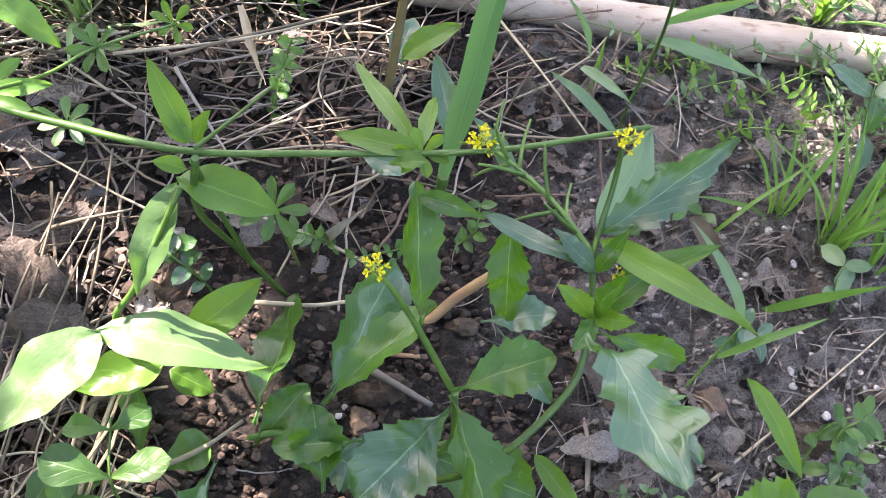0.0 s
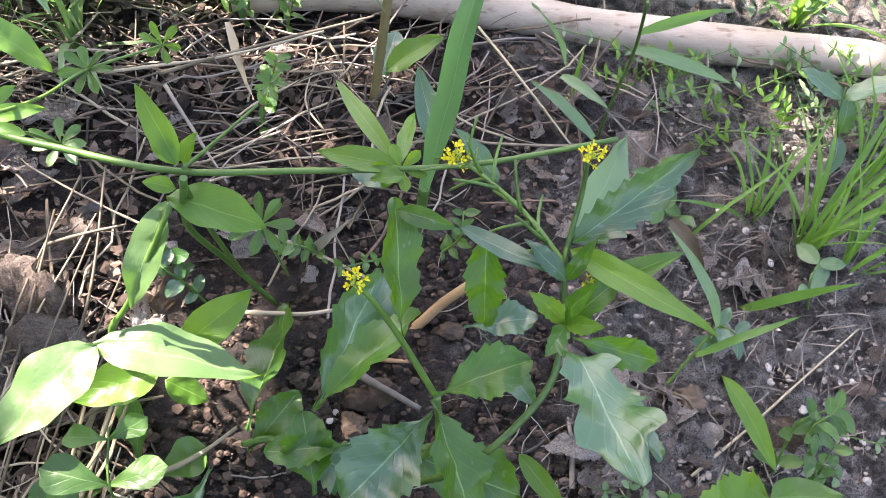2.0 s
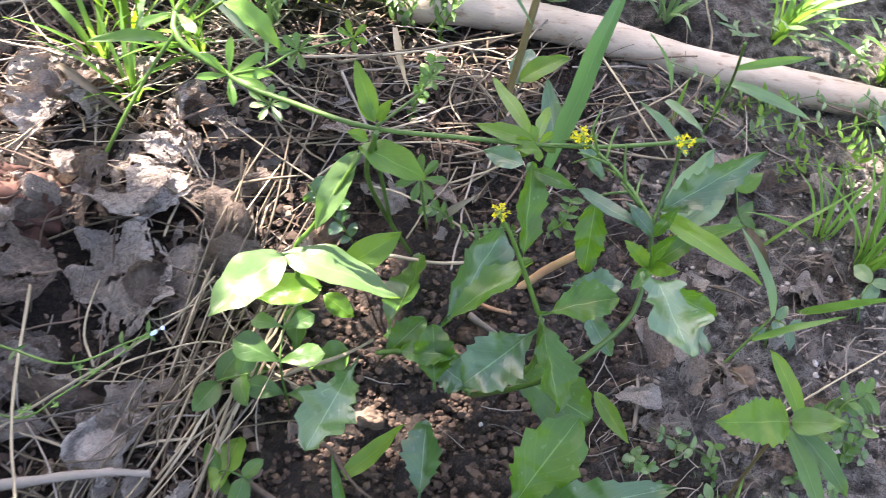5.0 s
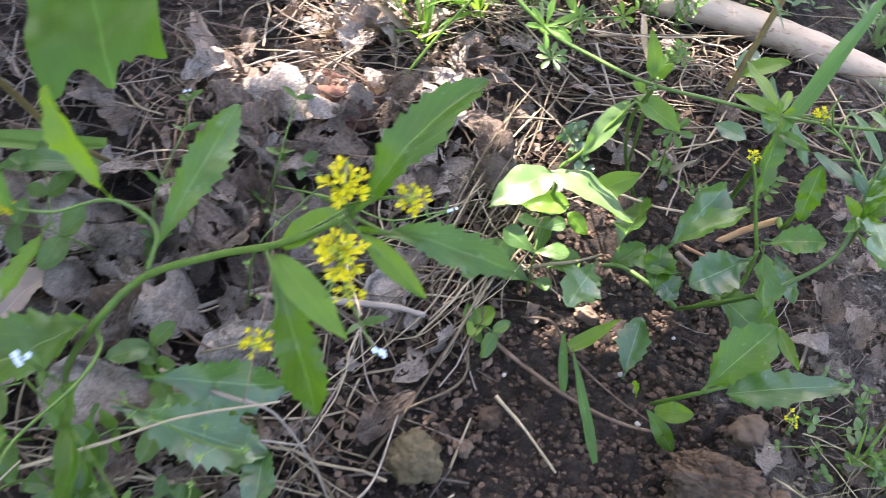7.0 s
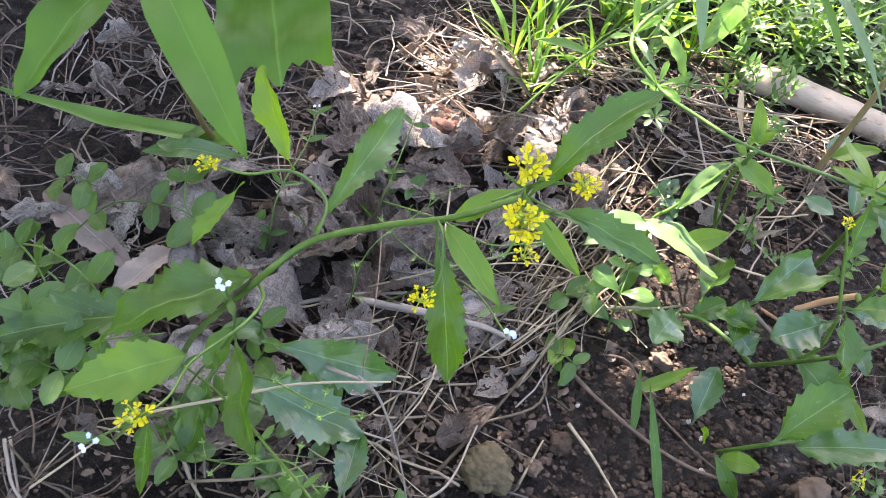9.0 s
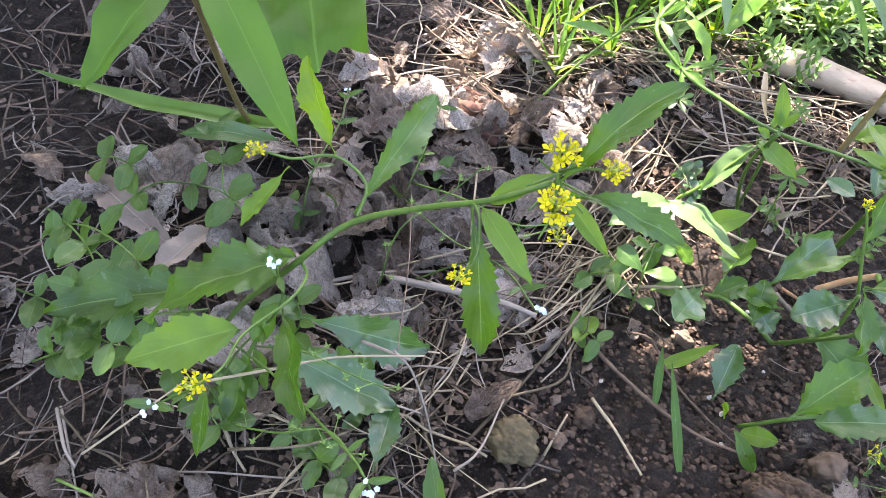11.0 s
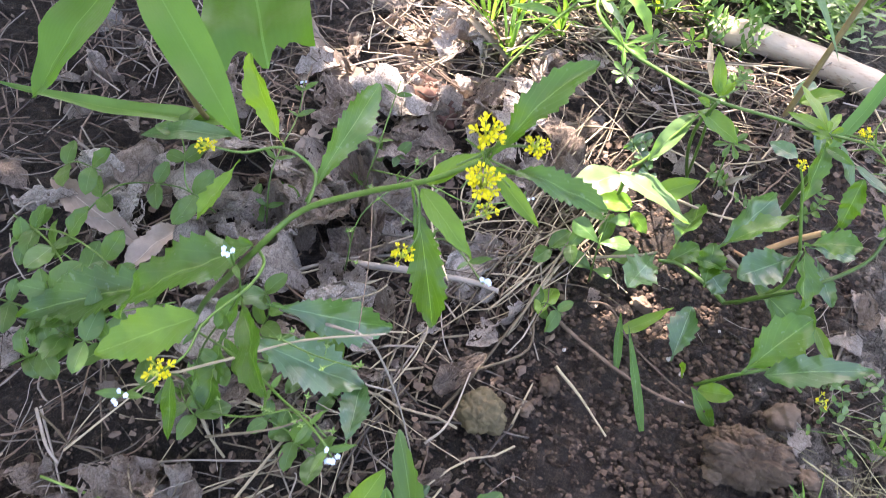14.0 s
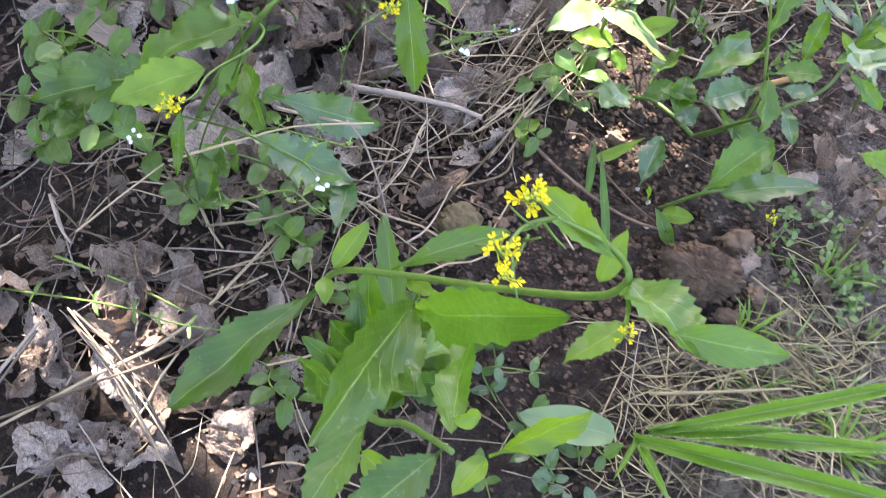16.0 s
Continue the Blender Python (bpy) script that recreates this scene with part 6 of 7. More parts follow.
def dead_leaves():
    rnd = random.Random(21)
    # patches of litter: middle, spread, how many, largest leaf
    for cx, cy, sx, sy, n, big in ((-0.27, 0.15, 0.055, 0.07, 36, 0.072), (-0.33, -0.16, 0.05, 0.06, 34, 0.072), (-0.39, 0.05, 0.07, 0.08, 28, 0.064), (-0.21, 0.22, 0.04, 0.04, 14, 0.045),
                                   (-0.19, 0.29, 0.03, 0.03, 10, 0.045), (-0.24, -0.02, 0.04, 0.06, 16, 0.045), (-0.36, -0.28, 0.07, 0.05, 16, 0.055), (-0.30, 0.30, 0.06, 0.04, 14, 0.05),
                                   (-0.50, 0.12, 0.07, 0.08, 9, 0.055), (-0.26, -0.22, 0.05, 0.04, 26, 0.07), (-0.33, -0.23, 0.04, 0.04, 16, 0.07), (-0.62, 0.14, 0.07, 0.07, 5, 0.055), (-0.50, -0.03, 0.05, 0.05, 10, 0.055), (-0.44, -0.17, 0.04, 0.05, 14, 0.055), (-0.12, -0.22, 0.05, 0.04, 10, 0.04)):
        for i in range(n):
            x, y = rnd.gauss(cx, sx), rnd.gauss(cy, sy)
            if ((x + 0.385) / 0.06) ** 2 + ((y + 0.122) / 0.05) ** 2 < 1:
                continue
            near = 0.55 if x > -0.2 and y > 0.14 else 0.68 if y < -0.12 else 1.0
            dead_leaf(x, y, rnd.uniform(0.5, 1.0) * big * near, rnd.uniform(0, 360), rnd.randrange(99), (rnd.gauss(0, 24), rnd.gauss(0, 24)), rnd.uniform(0.0, 0.010))
    # torn bits between the straws
    for i in range(110):
        cx, cy = rnd.choice(((-0.22, 0.05), (-0.2, 0.22), (-0.35, 0.25), (-0.3, -0.05), (-0.05, 0.33), (-0.45, 0.12), (-0.3, -0.2)))
        dead_leaf(rnd.gauss(cx, 0.06), rnd.gauss(cy, 0.06), rnd.uniform(0.012, 0.03), rnd.uniform(0, 360), rnd.randrange(99), (rnd.gauss(0, 30), rnd.gauss(0, 30)), rnd.uniform(0.002, 0.014))
    # scraps on the grey crust
    for i in range(150):
        dead_leaf(rnd.uniform(0.04, 0.30), rnd.uniform(0.06, 0.40), 0.008 + 0.02 * rnd.random() ** 2, rnd.uniform(0, 360), rnd.randrange(99), (rnd.uniform(-25, 25), rnd.uniform(-25, 25)), 0.002)
    for x, y, s, r in ((0.065, 0.185, 0.028, 30), (0.06, 0.155, 0.024, 80), (0.085, 0.17, 0.022, 10), (-0.3, -0.2, 0.035, 40), (-0.207, -0.222, 0.035, 100), (-0.305, 0.205, 0.05, 20)):
        dead_leaf(x, y, s, r, int(s * 1000), (5, 0), 0.006)


dead_leaves()


def pointed_leaf(a, b, w, arch):
    bm = blade_into(bmesh.new(), a, b, w, "lance", arch=arch, fold=0.5, teeth=0.2, tooth_count=12, wave=0.12, nu=4, seed=int(w * 9000))
    solid("dead_leaf", bm, M_DRYLEAF, "pointed grey-tan dead leaf lying on the litter", "dead leaf", "dead leaves")


pointed_leaf((-0.5219, 0.0086, 0.012), (-0.411, -0.0138, 0.014), 0.022, 0.08)
pointed_leaf((-0.4515, 0.2598, 0.014), (-0.3603, 0.168, 0.016), 0.015, 0.06)
pointed_leaf((-0.4167, 0.2117, 0.02), (-0.336, 0.1967, 0.022), 0.020, 0.10)
pointed_leaf((-0.36, 0.1654, 0.012), (-0.3722, 0.1032, 0.014), 0.014, 0.10)
pointed_leaf((-0.4035, 0.0162, 0.02), (-0.4152, -0.0462, 0.022), 0.020, 0.12)
dead_leaf(-0.183, 0.222, 0.05, 35, 4, (6, -8), 0.010)
dead_leaf(-0.196, 0.245, 0.042, 120, 7, (-8, 5), 0.012)
dead_leaf(-0.168, 0.198, 0.036, 70, 10, (10, 8), 0.008)


# ---- straw and twigs ----
def straw(pts, r, mat=None, name="dry_straw", label="dry bleached straw lying in the litter", group="dry straws", end=None):
    return solid(name, tube_into(bmesh.new(), pts, r * 0.82, end if end else r * 0.5, 7, 5, 0.4), mat or M_STRAW, label, "twig" if "twig" in name else "straw", group)


TW = dict(mat=M_TWIG, name="twig", label="thin brown twig lying on the soil", group="twigs")
GS = dict(mat=M_GREYSTRAW)
straw([(-0.3059, -0.1074, 0.1), (-0.2619, -0.0864, 0.13), (-0.2362, -0.069, 0.14), (-0.1992, -0.0481, 0.145)], 0.0010)
straw([(-0.2148, -0.0514, 0.14), (-0.2061, -0.0449, 0.11), (-0.1921, -0.0472, 0.06), (-0.1776, -0.0581, 0.02)], 0.0009, **GS)
straw([(-0.2726, -0.0423, 0.1), (-0.2291, -0.0504, 0.13), (-0.2053, -0.0513, 0.14)], 0.0014, **GS)
straw([(-0.2782, -0.0635, 0.09), (-0.2436, -0.0476, 0.05), (-0.2062, -0.0318, 0.03)], 0.0013, **GS)
straw([(-0.3305, -0.0019, 0.01), (-0.318, 0.0215, 0.012), (-0.2887, 0.049, 0.014), (-0.2556, 0.0731, 0.012)], 0.0023, label="pale curved strip of bark on the litter", **GS)
straw([(-0.1756, -0.0282, 0.01), (-0.1651, 0.0147, 0.012), (-0.1562, 0.0666, 0.012), (-0.1531, 0.0844, 0.01)], 0.0016)
straw([(-0.153, 0.0833, 0.012), (-0.1462, 0.1216, 0.015), (-0.1352, 0.192, 0.02)], 0.0017)
straw([(-0.1523, 0.0824, 0.01), (-0.14, 0.047, 0.012), (-0.1655, 0.0154, 0.012), (-0.2019, -0.0247, 0.01)], 0.0013)
straw([(-0.1484, 0.0908, 0.004), (-0.1193, 0.075, 0.008), (-0.0761, 0.061, 0.01), (-0.044, 0.056, 0.012), (-0.0172, 0.0566, 0.018)], 0.0019, **TW)
straw([(-0.1201, 0.1045, 0.006), (-0.1009, 0.1052, 0.012), (-0.0795, 0.0857, 0.012), (-0.0489, 0.0708, 0.012), (-0.0232, 0.0641, 0.01)], 0.0012, **TW)
straw([(-0.1181, 0.0462, 0.006), (-0.0963, 0.0329, 0.008), (-0.0699, 0.0131, 0.01)], 0.0015)
straw([(-0.1966, -0.0412, 0.006), (-0.1586, -0.0221, 0.008), (-0.1149, -0.011, 0.008)], 0.0014, **GS)
straw([(-0.1288, -0.0086, 0.003), (-0.1274, 0.0256, 0.01)], 0.0012)
straw([(-0.3066, 0.1233, 0.02), (-0.2556, 0.0333, 0.08), (-0.2083, -0.0587, 0.16)], 0.0006, **TW)
straw([(-0.2785, 0.0465, 0.02), (-0.2426, 0.0581, 0.022), (-0.201, 0.0704, 0.022), (-0.1766, 0.0746, 0.02)], 0.0034, label="pale strip of bark on the litter", **GS)
straw([(-0.2738, 0.1677, 0.02), (-0.237, 0.086, 0.05), (-0.1995, 0.0318, 0.08)], 0.0011)
straw([(-0.2785, 0.0583, 0.02), (-0.2341, 0.0991, 0.03), (-0.1905, 0.1478, 0.03), (-0.1747, 0.1793, 0.03)], 0.0010)
straw([(-0.2889, 0.0751, 0.015), (-0.2348, 0.0938, 0.02), (-0.2032, 0.107, 0.02)], 0.0009, **GS)
straw([(-0.1933, 0.0424, 0.01), (-0.1889, 0.0843, 0.02), (-0.1785, 0.1257, 0.02)], 0.0012)
straw([(-0.1582, 0.0494, 0.01), (-0.1516, 0.0889, 0.02), (-0.1451, 0.1668, 0.03)], 0.0014)
straw([(-0.1876, 0.199, 0.004), (-0.1849, 0.2269, 0.015), (-0.1807, 0.2466, 0.024)], 0.0011)
straw([(-0.1807, 0.2466, 0.024), (-0.163, 0.2522, 0.026), (-0.1448, 0.2564, 0.028)], 0.0012)
straw([(-0.1529, 0.1436, 0.01), (-0.1492, 0.1592, 0.012), (-0.1437, 0.1732, 0.02)], 0.0021)
straw([(-0.1368, 0.1318, 0.012), (-0.1203, 0.1407, 0.016), (-0.1013, 0.1488, 0.02), (-0.0852, 0.1615, 0.02)], 0.0017)
straw([(-0.1868, 0.1734, 0.01), (-0.1762, 0.188, 0.012), (-0.1546, 0.2201, 0.014)], 0.0008, **GS)
straw([(0.0289, 0.4037, 0.02), (0.0495, 0.3522, 0.03), (0.0744, 0.3179, 0.02)], 0.0011)
straw([(0.029, 0.3327, 0.01), (0.0372, 0.3464, 0.02), (0.0453, 0.3567, 0.03)], 0.0009)
straw([(0.1133, 0.1448, 0.004), (0.1427, 0.1653, 0.006), (0.1721, 0.1873, 0.006), (0.2128, 0.2174, 0.006)], 0.0009)
straw([(0.1092, 0.1845, 0.004), (0.1163, 0.1776, 0.01), (0.1227, 0.1649, 0.004)], 0.0011)
straw([(-0.1435, 0.3489, 0.03), (-0.1031, 0.3685, 0.03), (-0.0326, 0.3985, 0.03)], 0.0014)
straw([(-0.1714, 0.3486, 0.03), (-0.1113, 0.3636, 0.03), (-0.0598, 0.385, 0.03)], 0.0012)
straw([(-0.1394, 0.3414, 0.03), (-0.1204, 0.3142, 0.02), (-0.1042, 0.2908, 0.015)], 0.0014, **GS)
straw([(-0.0619, 0.2379, 0.01), (-0.0611, 0.2896, 0.02), (-0.0633, 0.3173, 0.05)], 0.0007, **TW)
straw([(0.0761, 0.3322, 0), (0.0836, 0.3601, 0.02), (0.1063, 0.3846, 0.04)], 0.0010, mat=M_TWIG, name="twig", label="dry brown seed stalk", group="twigs")
straw([(-0.0893, 0.2154, 0.02), (-0.0597, 0.2151, 0.02), (-0.04, 0.2187, 0.02)], 0.0014)
straw([(0.0161, -0.0629, 0.02), (0.0548, -0.0405, 0.022), (0.098, -0.0128, 0.02)], 0.0016, M_HAY)
straw([(0.0511, 0.0589, 0.01), (0.0832, 0.0487, 0.012), (0.1308, 0.0311, 0.01)], 0.0008, M_HAY)
straw([(-0.3205, -0.2788, 0.04), (-0.281, -0.2337, 0.05), (-0.2442, -0.1807, 0.05), (-0.2367, -0.1048, 0.06)], 0.0011)
straw([(-0.3228, -0.2027, 0.05), (-0.2763, -0.2192, 0.05), (-0.2368, -0.2393, 0.05), (-0.197, -0.2618, 0.05)], 0.0009)
straw([(-0.3188, -0.2025, 0.05), (-0.2778, -0.2121, 0.05), (-0.2321, -0.2338, 0.04)], 0.0011, **GS)
straw([(-0.3361, -0.2614, 0.04), (-0.3334, -0.2377, 0.045), (-0.3311, -0.218, 0.05)], 0.0018, **GS)
straw([(-0.2848, -0.1152, 0.05), (-0.2447, -0.097, 0.07), (-0.2254, -0.0804, 0.08)], 0.0011)
straw([(-0.3099, -0.0957, 0.05), (-0.2879, -0.1109, 0.04), (-0.2748, -0.1167, 0.03)], 0.0016)
straw([(-0.3506, -0.0917, 0.06), (-0.322, -0.0999, 0.06), (-0.291, -0.1127, 0.04)], 0.0012)
straw([(-0.352, -0.1594, 0.05), (-0.333, -0.1328, 0.07), (-0.3187, -0.1026, 0.08)], 0.0009)
straw([(-0.3835, -0.1468, 0.05), (-0.3635, -0.1615, 0.05), (-0.3528, -0.1663, 0.045)], 0.0014, **GS)
straw([(-0.3126, -0.0636, 0.06), (-0.2983, -0.0837, 0.05), (-0.281, -0.1068, 0.04)], 0.0012, **GS)
straw([(-0.1694, -0.056, 0.04), (-0.1625, -0.0372, 0.04), (-0.1659, 0.0037, 0.03)], 0.0011, **GS)
straw([(-0.0828, -0.1916, 0.02), (-0.0957, -0.1548, 0.03), (-0.1014, -0.1295, 0.03)], 0.0016)
straw([(-0.2895, -0.005, 0.03), (-0.2527, 0.02, 0.035), (-0.2441, 0.0346, 0.035)], 0.0010)
straw([(-0.1691, 0.1322, 0.02), (-0.1764, 0.0802, 0.02), (-0.2025, 0.0216, 0.02)], 0.0010)
straw([(-0.1371, 0.1732, 0.02), (-0.1534, 0.1581, 0.02), (-0.1821, 0.0925, 0.02)], 0.0012)
for i in range(8):
    rn = random.Random(600 + i)
    dx, dy = rn.uniform(-0.018, 0.018), rn.uniform(-0.03, 0.03)
    a, b = Vector((-0.1748, 0.1201, 0.012)), Vector((-0.156, 0.259, 0.02))
    straw([a + Vector((dx, dy, 0)), a.lerp(b, 0.5) + Vector((dx * 1.2, dy, rn.uniform(0.004, 0.012))), b + Vector((dx * 0.6 + rn.uniform(-0.02, 0.02), dy, rn.uniform(0, 0.012)))], rn.uniform(0.0006, 0.0013))


straw([(-0.0341, 0.2027, 0.004), (-0.0239, 0.1977, 0.008), (-0.0124, 0.1978, 0.006)], 0.0019, mat=M_REDSTEM, name="root_piece", label="reddish dry root lying on soil", group="roots")
straw([(-0.0362, 0.1905, 0.01), (-0.0237, 0.1822, 0.012), (-0.0076, 0.1736, 0.01)], 0.0024, label="pale flat strip of dry stem", **GS)
straw([(0.0581, 0.1391, 0.006), (0.0596, 0.1578, 0.008), (0.0588, 0.1755, 0.008)], 0.0016, **GS)
straw([(0.0509, 0.1635, 0.005), (0.0403, 0.1558, 0.005), (0.0256, 0.1555, 0.005)], 0.0012, **GS)
straw([(0.088, 0.2326, 0.003), (0.0898, 0.223, 0.004)], 0.0018)
straw([(0.1045, 0.2364, 0.006), (0.1173, 0.2327, 0.008), (0.129, 0.2286, 0.005)], 0.0011)


def dry_blade(a, b, w, arch):
    solid("dry_grass", blade_into(bmesh.new(), a, b, w, "grass", arch=arch, fold=0.5, twist=1.5, nv=14), M_STRAW, "dry tan curled grass blade", "straw", "dry grass")


straw([(-0.247, -0.084, 0.034), (-0.261, -0.175, 0.036), (-0.293, -0.231, 0.032), (-0.321, -0.279, 0.028)], 0.0013, end=0.001)
straw([(-0.328, -0.205, 0.034), (-0.286, -0.219, 0.034), (-0.234, -0.244, 0.028)], 0.0014, end=0.001, **GS)
straw([(-0.328, -0.205, 0.032), (-0.268, -0.221, 0.032), (-0.226, -0.239, 0.03)], 0.0010)
straw([(-0.338, -0.221, 0.034), (-0.338, -0.26, 0.028)], 0.0014, **GS)
straw([(-0.394, -0.142, 0.03), (-0.366, -0.162, 0.032), (-0.345, -0.178, 0.032)], 0.0010, **GS)
straw([(-0.331, -0.093, 0.03), (-0.358, -0.112, 0.034), (-0.364, -0.156, 0.03)], 0.0009)
straw([(-0.362, -0.176, 0.034), (-0.297, -0.168, 0.036), (-0.231, -0.165, 0.03)], 0.0011, M_BUDGREEN, name="herb_stalk", label="thin green stalk lying across the litter", group="")

dry_blade((-0.0598, 0.2529, 0.01), (-0.0393, 0.2613, 0.03), 0.005, 0.2)
dry_blade((-0.1129, 0.3889, 0.03), (-0.0935, 0.3334, 0.03), 0.0055, -0.08)
dry_blade((0.1209, 0.2708, 0.02), (0.1403, 0.2437, 0.004), 0.009, 0.12)
dry_blade((-0.2785, 0.0161, 0.02), (-0.2477, 0.0434, 0.03), 0.004, 0.1)
dry_blade((-0.314, 0.312, 0.03), (-0.2481, 0.279, 0.02), 0.006, 0.1)


def lone_straws():
    """Single straws strewn over the litter, then the finer mat beneath."""
    rnd = random.Random(31)
    for i in range(275):
        cx, cy, sx, sy = rnd.choice(((-0.20, 0.20, 0.08, 0.09), (-0.02, 0.36, 0.09, 0.04), (-0.33, 0.28, 0.08, 0.06), (-0.22, 0.0, 0.08, 0.08), (-0.30, -0.2, 0.08, 0.06), (-0.20, 0.10, 0.03, 0.06), (0.06, -0.09, 0.06, 0.05), (-0.1, -0.2, 0.06, 0.05), (-0.45, 0.15, 0.1, 0.08)))
        x, y, a, ln = rnd.gauss(cx, sx), rnd.gauss(cy, sy), rnd.uniform(0, math.pi), rnd.uniform(0.04, 0.13)
        if -0.13 < x < 0.08 and -0.02 < y < 0.26 or (-0.19 < x < 0.0 and -0.09 < y < 0.08 and i % 3):
            continue
        d = Vector((math.cos(a), math.sin(a), 0)) * ln / 2
        m = Vector((x, y, gh(x, y) + rnd.uniform(0.004, 0.02)))
        e1, e2 = m - d, m + d
        e1.z, e2.z = gh(e1.x, e1.y) + rnd.uniform(0.001, 0.012), gh(e2.x, e2.y) + rnd.uniform(0.001, 0.012)
        k1 = e1.lerp(m, 0.6) + Vector((rnd.gauss(0, 0.004), rnd.gauss(0, 0.004), rnd.uniform(0, 0.004)))
        k2 = m.lerp(e2, 0.5) + Vector((rnd.gauss(0, 0.005), rnd.gauss(0, 0.005), rnd.uniform(0, 0.006)))
        straw([e1, k1, k2, e2], rnd.uniform(0.0003, 0.0010), M_STRAW if rnd.random() < 0.6 else M_GREYSTRAW)


lone_straws()


def straw_mat(name, mat, count, patches, rmin, rmax, seed, lmin, lmax, high):
    rnd = random.Random(seed)
    verts, faces = [], []
    sides, seg = 5, 6
    for i in range(count):
        cx, cy, sx, sy, main = rnd.choice(patches)
        x, y = rnd.gauss(cx, sx), rnd.gauss(cy, sy)
        a = main + rnd.gauss(0, 0.8)
        ln, r = rnd.uniform(lmin, lmax), rnd.uniform(rmin, rmax)
        if name != "plant_fibre" and (-0.13 < x < 0.06 and 0.0 < y < 0.24 or (-0.19 < x < 0.0 and -0.09 < y < 0.08 and i % 3)):
            continue
        d = Vector((math.cos(a), math.sin(a), 0))
        s = Vector((-d.y, d.x, 0))
        bow, lift, tip = rnd.gauss(0, 0.07) * ln, rnd.uniform(0.0, high), rnd.uniform(-0.006, 0.01)
        k = len(verts)
        for j in range(seg + 1):
            v = j / seg
            c = Vector((x, y, 0)) + d * (v - 0.5) * ln + s * bow * (1 - (2 * v - 1) ** 2)
            c += s * rnd.gauss(0, 0.011) * ln
            c.z = gh(c.x, c.y) + 0.001 + lift + tip * (v - 0.5) * 2
            for q in range(sides):
                an = 2 * math.pi * q / sides
                verts.append(c + s * math.cos(an) * r + Vector((0, 0, math.sin(an) * r)))
        for j in range(seg):
            for q in range(sides):
                p0, p1 = k + j * sides + q, k + j * sides + (q + 1) % sides
                faces.append((p0, p1, p1 + sides, p0 + sides))
    me = bpy.data.meshes.new(name)
    me.from_pydata(verts, [], faces)
    me.materials.append(mat)
    tagged(new(name, me), "tangled mat of dry straw and thin stems", "straw", kind="stuff")


BED = [(-0.02, 0.37, 0.10, 0.045, 0.3), (-0.10, 0.32, 0.06, 0.06, 0.5), (-0.33, 0.31, 0.07, 0.06, 0.2), (-0.16, 0.16, 0.02, 0.06, 1.2),
       (-0.20, 0.02, 0.05, 0.06, 0.7), (-0.28, -0.1, 0.07, 0.07, 0.5), (-0.22, 0.38, 0.06, 0.03, 0.1)]
# left-hand patches get only darker straw, in place of shade from taller plants
SHADED_BED = [(-0.42, 0.22, 0.09, 0.08, 2.6), (-0.52, 0.16, 0.09, 0.09, 2.8), (-0.64, 0.16, 0.07, 0.08, 2.6), (-0.54, 0.02, 0.06, 0.07, 0.6), (-0.45, -0.12, 0.06, 0.06, 0.8)]
straw_mat("straw_mat", M_STRAW, 300, BED, 0.0002, 0.0009, 41, 0.03, 0.12, 0.018)
straw_mat("straw_mat", M_GREYSTRAW, 620, BED + SHADED_BED + SHADED_BED + [(-0.30, 0.1, 0.1, 0.1, 0.9), (-0.35, -0.2, 0.1, 0.1, 1.5)], 0.0002, 0.0008, 42, 0.02, 0.09, 0.016)
straw_mat("dark_stem_mat", M_TWIG, 520, BED + SHADED_BED + SHADED_BED + [(-0.30, 0.1, 0.1, 0.1, 0.9)], 0.0002, 0.0009, 45, 0.02, 0.09, 0.014)
straw_mat("grass_mat", M_HAY, 620, [(0.05, -0.06, 0.05, 0.04, 0.3), (0.11, -0.02, 0.05, 0.04, -0.2), (0.12, 0.03, 0.04, 0.03, 0.4)], 0.00015, 0.00055, 43, 0.01, 0.075, 0.010)
straw_mat("plant_fibre", M_GREYSTRAW, 620, [(0.12, 0.25, 0.07, 0.08, 0.3), (0.18, 0.2, 0.06, 0.06, 1.2), (0.2, 0.32, 0.05, 0.05, 0.4), (0.09, 0.15, 0.04, 0.05, 1.0)], 0.00012, 0.0004, 44, 0.006, 0.035, 0.004)


def scrap_bed():
    """Small torn bits of leaf that cover the soil between the straws."""
    rnd = random.Random(61)
    verts, faces = [], []
    for i in range(12000):
        if i % 3:
            x, y = rnd.uniform(-0.78, -0.13), rnd.uniform(-0.38, 0.44)
            if x < -0.42 and i % 2:
                continue
        else:
            cx, cy, sx, sy, main = rnd.choice(BED)
            x, y = rnd.gauss(cx, sx), rnd.gauss(cy, sy)
        if -0.13 < x < 0.10 and -0.03 < y < 0.27:
            continue
        s, sides = 0.001 + 0.0045 * rnd.random() ** 2.6, rnd.randint(5, 9)
        lean = Euler((rnd.gauss(0, 0.4), rnd.gauss(0, 0.4), rnd.uniform(0, 6.3))).to_matrix()
        mid = Vector((x, y, gh(x, y) + 0.002 + s * 0.3 + rnd.uniform(0, 0.004)))
        k = len(verts)
        verts.append(mid + lean @ Vector((0, 0, rnd.uniform(-0.25, 0.35) * s)))
        for j in range(sides):
            a, r = 2 * math.pi * j / sides, s * rnd.uniform(0.5, 1.2)
            verts.append(mid + lean @ Vector((math.cos(a) * r, math.sin(a) * r * 0.7, rnd.uniform(-0.25, 0.25) * s)))
        faces.extend((k, k + 1 + j, k + 1 + (j + 1) % sides) for j in range(sides))
    me = bpy.data.meshes.new("leaf_litter")
    me.from_pydata(verts, [], faces)
    me.materials.append(M_SCRAP)
    tagged(new("leaf_litter", me), "broken brown bits of dead leaf covering the soil", "leaf litter", kind="stuff")


scrap_bed()


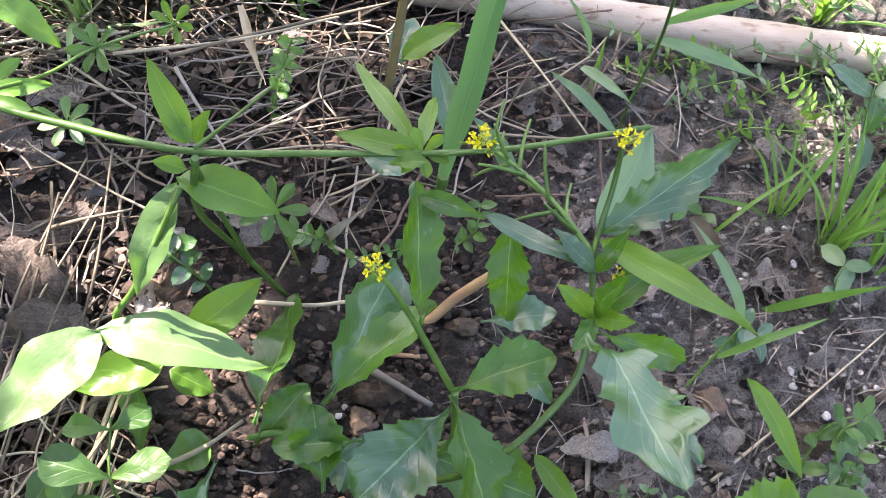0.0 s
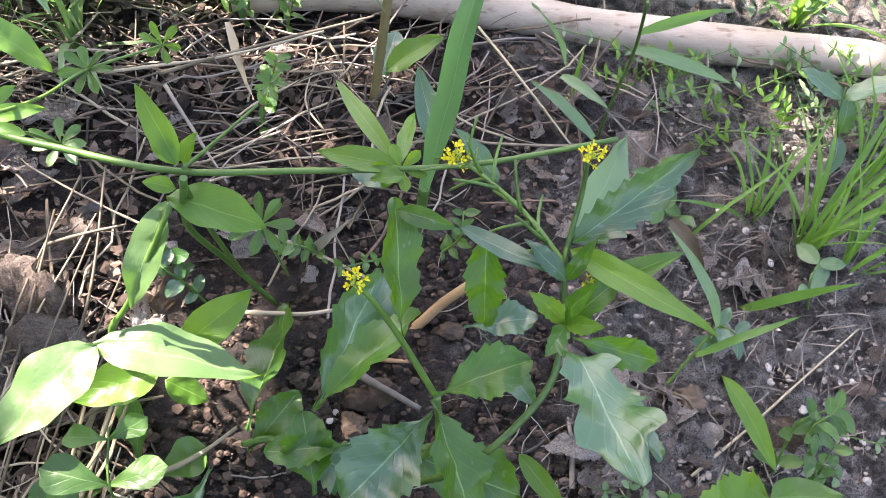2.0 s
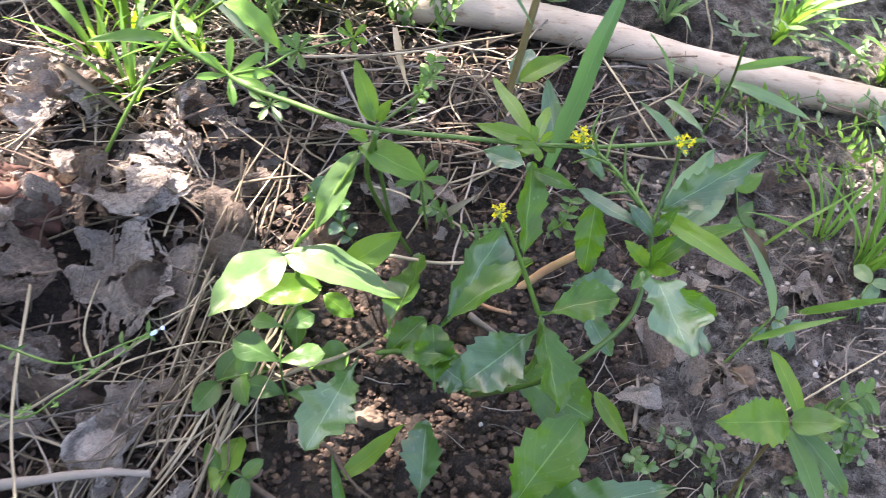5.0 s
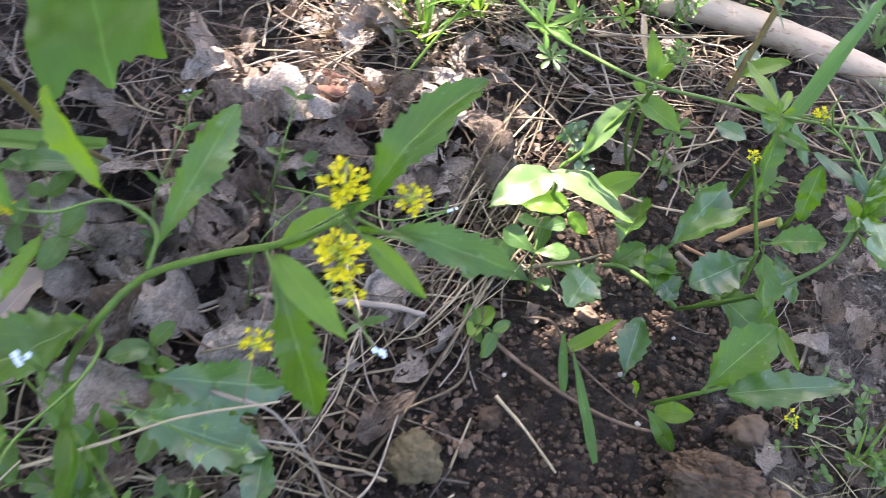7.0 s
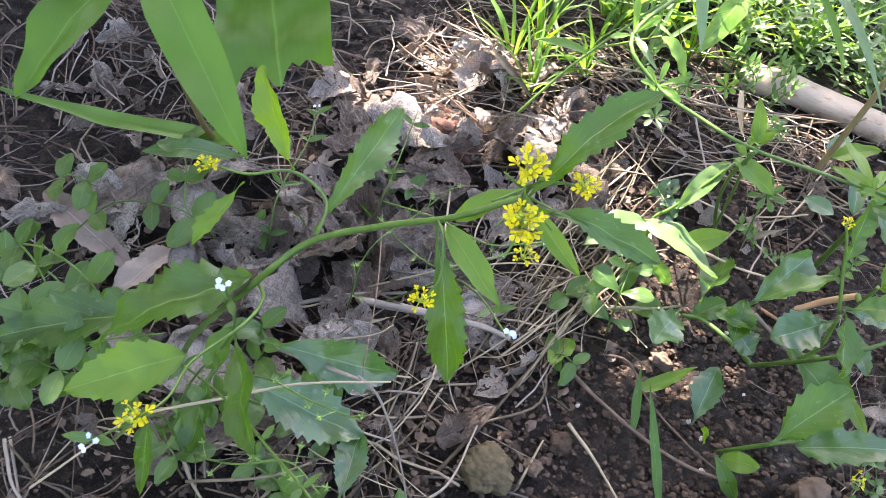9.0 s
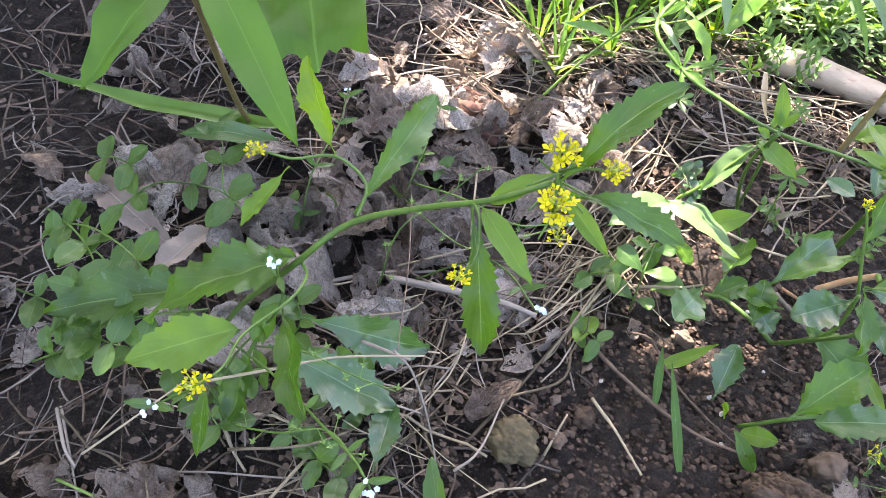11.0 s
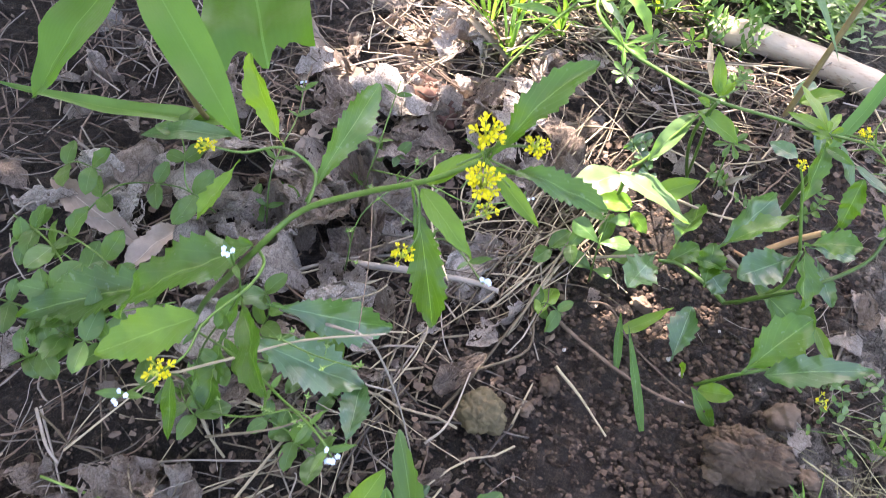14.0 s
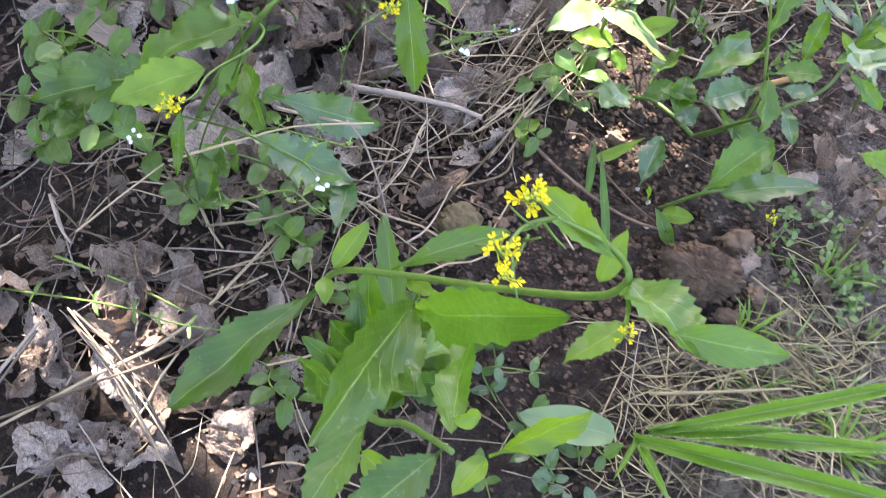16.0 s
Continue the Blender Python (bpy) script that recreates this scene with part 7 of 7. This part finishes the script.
# ---- unseen overhanging branch, added to shade the ground ----
# spots where the added crown is left open so that sun patches fall
LIT = (((-0.1478, 0.1516, 0.07), 0.016), ((-0.1141, 0.1747, 0.063), 0.014), ((-0.1126, 0.1965, 0.095), 0.008), ((-0.1216, 0.2147, 0.14), 0.0), ((-0.1505, 0.2522, 0.09), 0.012),
       ((-0.3406, 0.2808, 0.015), 0.035), ((-0.3158, 0.2125, 0.02), 0.014), ((-0.236, 0.2981, 0.01), 0.018), ((-0.155, 0.2409, 0.02), 0.018), ((-0.3447, 0.3011, 0.01), 0.034), ((-0.2896, 0.2322, 0.02), 0.016), ((-0.297, -0.194, 0.04), 0.02), ((-0.202, -0.218, 0.035), 0.02), ((-0.243, -0.271, 0.04), 0.004), ((-0.37, -0.217, 0.04), 0.006), ((-0.093, -0.06, 0.03), -0.014), ((-0.375, 0.205, 0.02), 0.012), ((-0.155, 0.262, 0.02), 0.012), ((-0.24, 0.285, 0.02), 0.012), ((-0.085, 0.105, 0.01), -0.018),
       ((-0.2895, 0.3591, 0.04), 0.03), ((-0.2017, 0.4284, 0.05), 0.035), ((-0.138, 0.4779, 0.05), 0.035), ((-0.0692, 0.5165, 0.05), 0.035), ((-0.1929, 0.269, 0.12), 0.02), ((0.26, 0.4408, 0), 0.05), ((0.1848, 0.4392, 0), 0.008), ((-0.0314, 0.413, 0.03), 0.004), ((-0.0988, 0.3941, 0.01), 0.012), ((-0.0473, 0.3808, 0.01), 0.008), ((0.2042, 0.357, 0.01), 0.006), ((-0.0679, 0.3186, 0.01), 0.008))


def shade_tree():
    rnd = random.Random(12)
    mid = Vector((-0.12, 0.10, 0.05))
    far = 1.7
    c = mid + TO_SUN * far
    e1 = TO_SUN.orthogonal().normalized()
    e2 = TO_SUN.cross(e1)
    side = Vector((-TO_SUN.y, TO_SUN.x, 0)).normalized() * 1.25
    foot = Vector((c.x + side.x, c.y + side.y, 0.0))
    p = thing("shade_tree", foot, "unseen leafy tree added to shade the ground, its branch hanging over", "tree")
    stem(p, [foot, foot + Vector((0.02, 0.03, 0.9)), foot + Vector((0.0, 0.05, 1.7)), foot + Vector((0.05, 0.0, 2.6))], 0.07, 0.04, M_BARK, "trunk")
    for k in range(3):
        a = 0.7 + k * 2.1
        stem(p, [foot + Vector((0.0, 0.04, 1.2 + 0.2 * k)), c + side * 0.62 + TO_SUN * 0.3, c + side * 0.2 + e1 * 0.3 * math.cos(a) + e2 * 0.3 * math.sin(a) + TO_SUN * 0.22], 0.012, 0.002, M_BARK, "limb")
    bm = bmesh.new()
    made = 0
    while made < 13000:
        a = rnd.uniform(0, 2 * math.pi)
        r = (0.9 + 0.22 * noise.noise((math.cos(a) * 2.5, math.sin(a) * 2.5, 3))) * math.sqrt(rnd.random())
        q = c + e1 * math.cos(a) * r + e2 * math.sin(a) * r + TO_SUN * (rnd.gauss(0.08, 0.12) * (1.3 - r) + 0.25 * noise.noise((math.cos(a) * r * 4, math.sin(a) * r * 4, 8)))
        if made % 4 == 3:
            q = foot + Vector((rnd.gauss(0, 0.33), rnd.gauss(0, 0.33), 2.3 + rnd.gauss(0, 0.3)))
        d = (e1 * rnd.uniform(-1, 1) + e2 * rnd.uniform(-1, 1) + Vector((0, 0, -0.3))).normalized()
        ln = rnd.uniform(0.05, 0.08)
        made += 1
        foot_mark = q - TO_SUN * (q.z / TO_SUN.z)
        free = made % 4 == 0 or (-1.0 < foot_mark.x < 0.42 and -0.55 < foot_mark.y < 0.66)
        for place, rr in LIT:
            g = Vector(place)
            off = (q + d * ln / 2 - g)
            off -= TO_SUN * off.dot(TO_SUN)
            if off.length < rr * 0.72 + ln * 0.36:
                free = False
                break
        if free:
            blade_into(bm, q, q + d * ln, ln * 0.62, "oval", nv=5, nu=1, up=TO_SUN + Vector((rnd.uniform(-0.5, 0.5), rnd.uniform(-0.5, 0.5), 0)), arch=0.05)
    crown = part("crown", bm, M_CROWN, p)
    tagged(crown, kind="stuff")


shade_tree()


def hedge_bush(at, wide, deep, high, seed):
    """An unseen leafy bush, added on the left to block low sky light."""
    rnd = random.Random(seed)
    at = Vector(at)
    p = thing("hedge_bush", at, "unseen dense green bush added to darken the left side", "bush", "hedge bushes")
    for k in range(4):
        a = k * 1.7 + seed
        stem(p, [at, at + Vector((math.cos(a) * wide * 0.2, math.sin(a) * deep * 0.2, high * 0.45)), at + Vector((math.cos(a) * wide * 0.5, math.sin(a) * deep * 0.5, high * 0.85))], 0.008, 0.002, M_BARK, "limb")
    bm = bmesh.new()
    for i in range(1100):
        a, h = rnd.uniform(0, 2 * math.pi), rnd.uniform(0.04, 1.0)
        r = math.sqrt(rnd.random()) * (1.05 - 0.5 * h * h) * (0.85 + 0.3 * noise.noise((math.cos(a) * 2, math.sin(a) * 2, h * 3 + seed)))
        q = at + Vector((math.cos(a) * r * wide, math.sin(a) * r * deep, h * high))
        d = Vector((rnd.gauss(0, 1), rnd.gauss(0, 1), rnd.gauss(-0.2, 0.5))).normalized()
        ln = rnd.uniform(0.045, 0.075)
        blade_into(bm, q, q + d * ln, ln * 0.55, "oval", nv=5, nu=1, up=(0.3, 0.1, 1), arch=0.06)
    tagged(part("crown", bm, M_CROWN, p), kind="stuff")


# three added bushes out of view that hold sky light off the left
hedge_bush((-1.12, 0.45, 0), 0.30, 0.34, 0.62, 1)
hedge_bush((-1.10, -0.05, 0), 0.30, 0.32, 0.70, 2)
hedge_bush((-1.02, -0.55, 0), 0.32, 0.32, 0.75, 3)
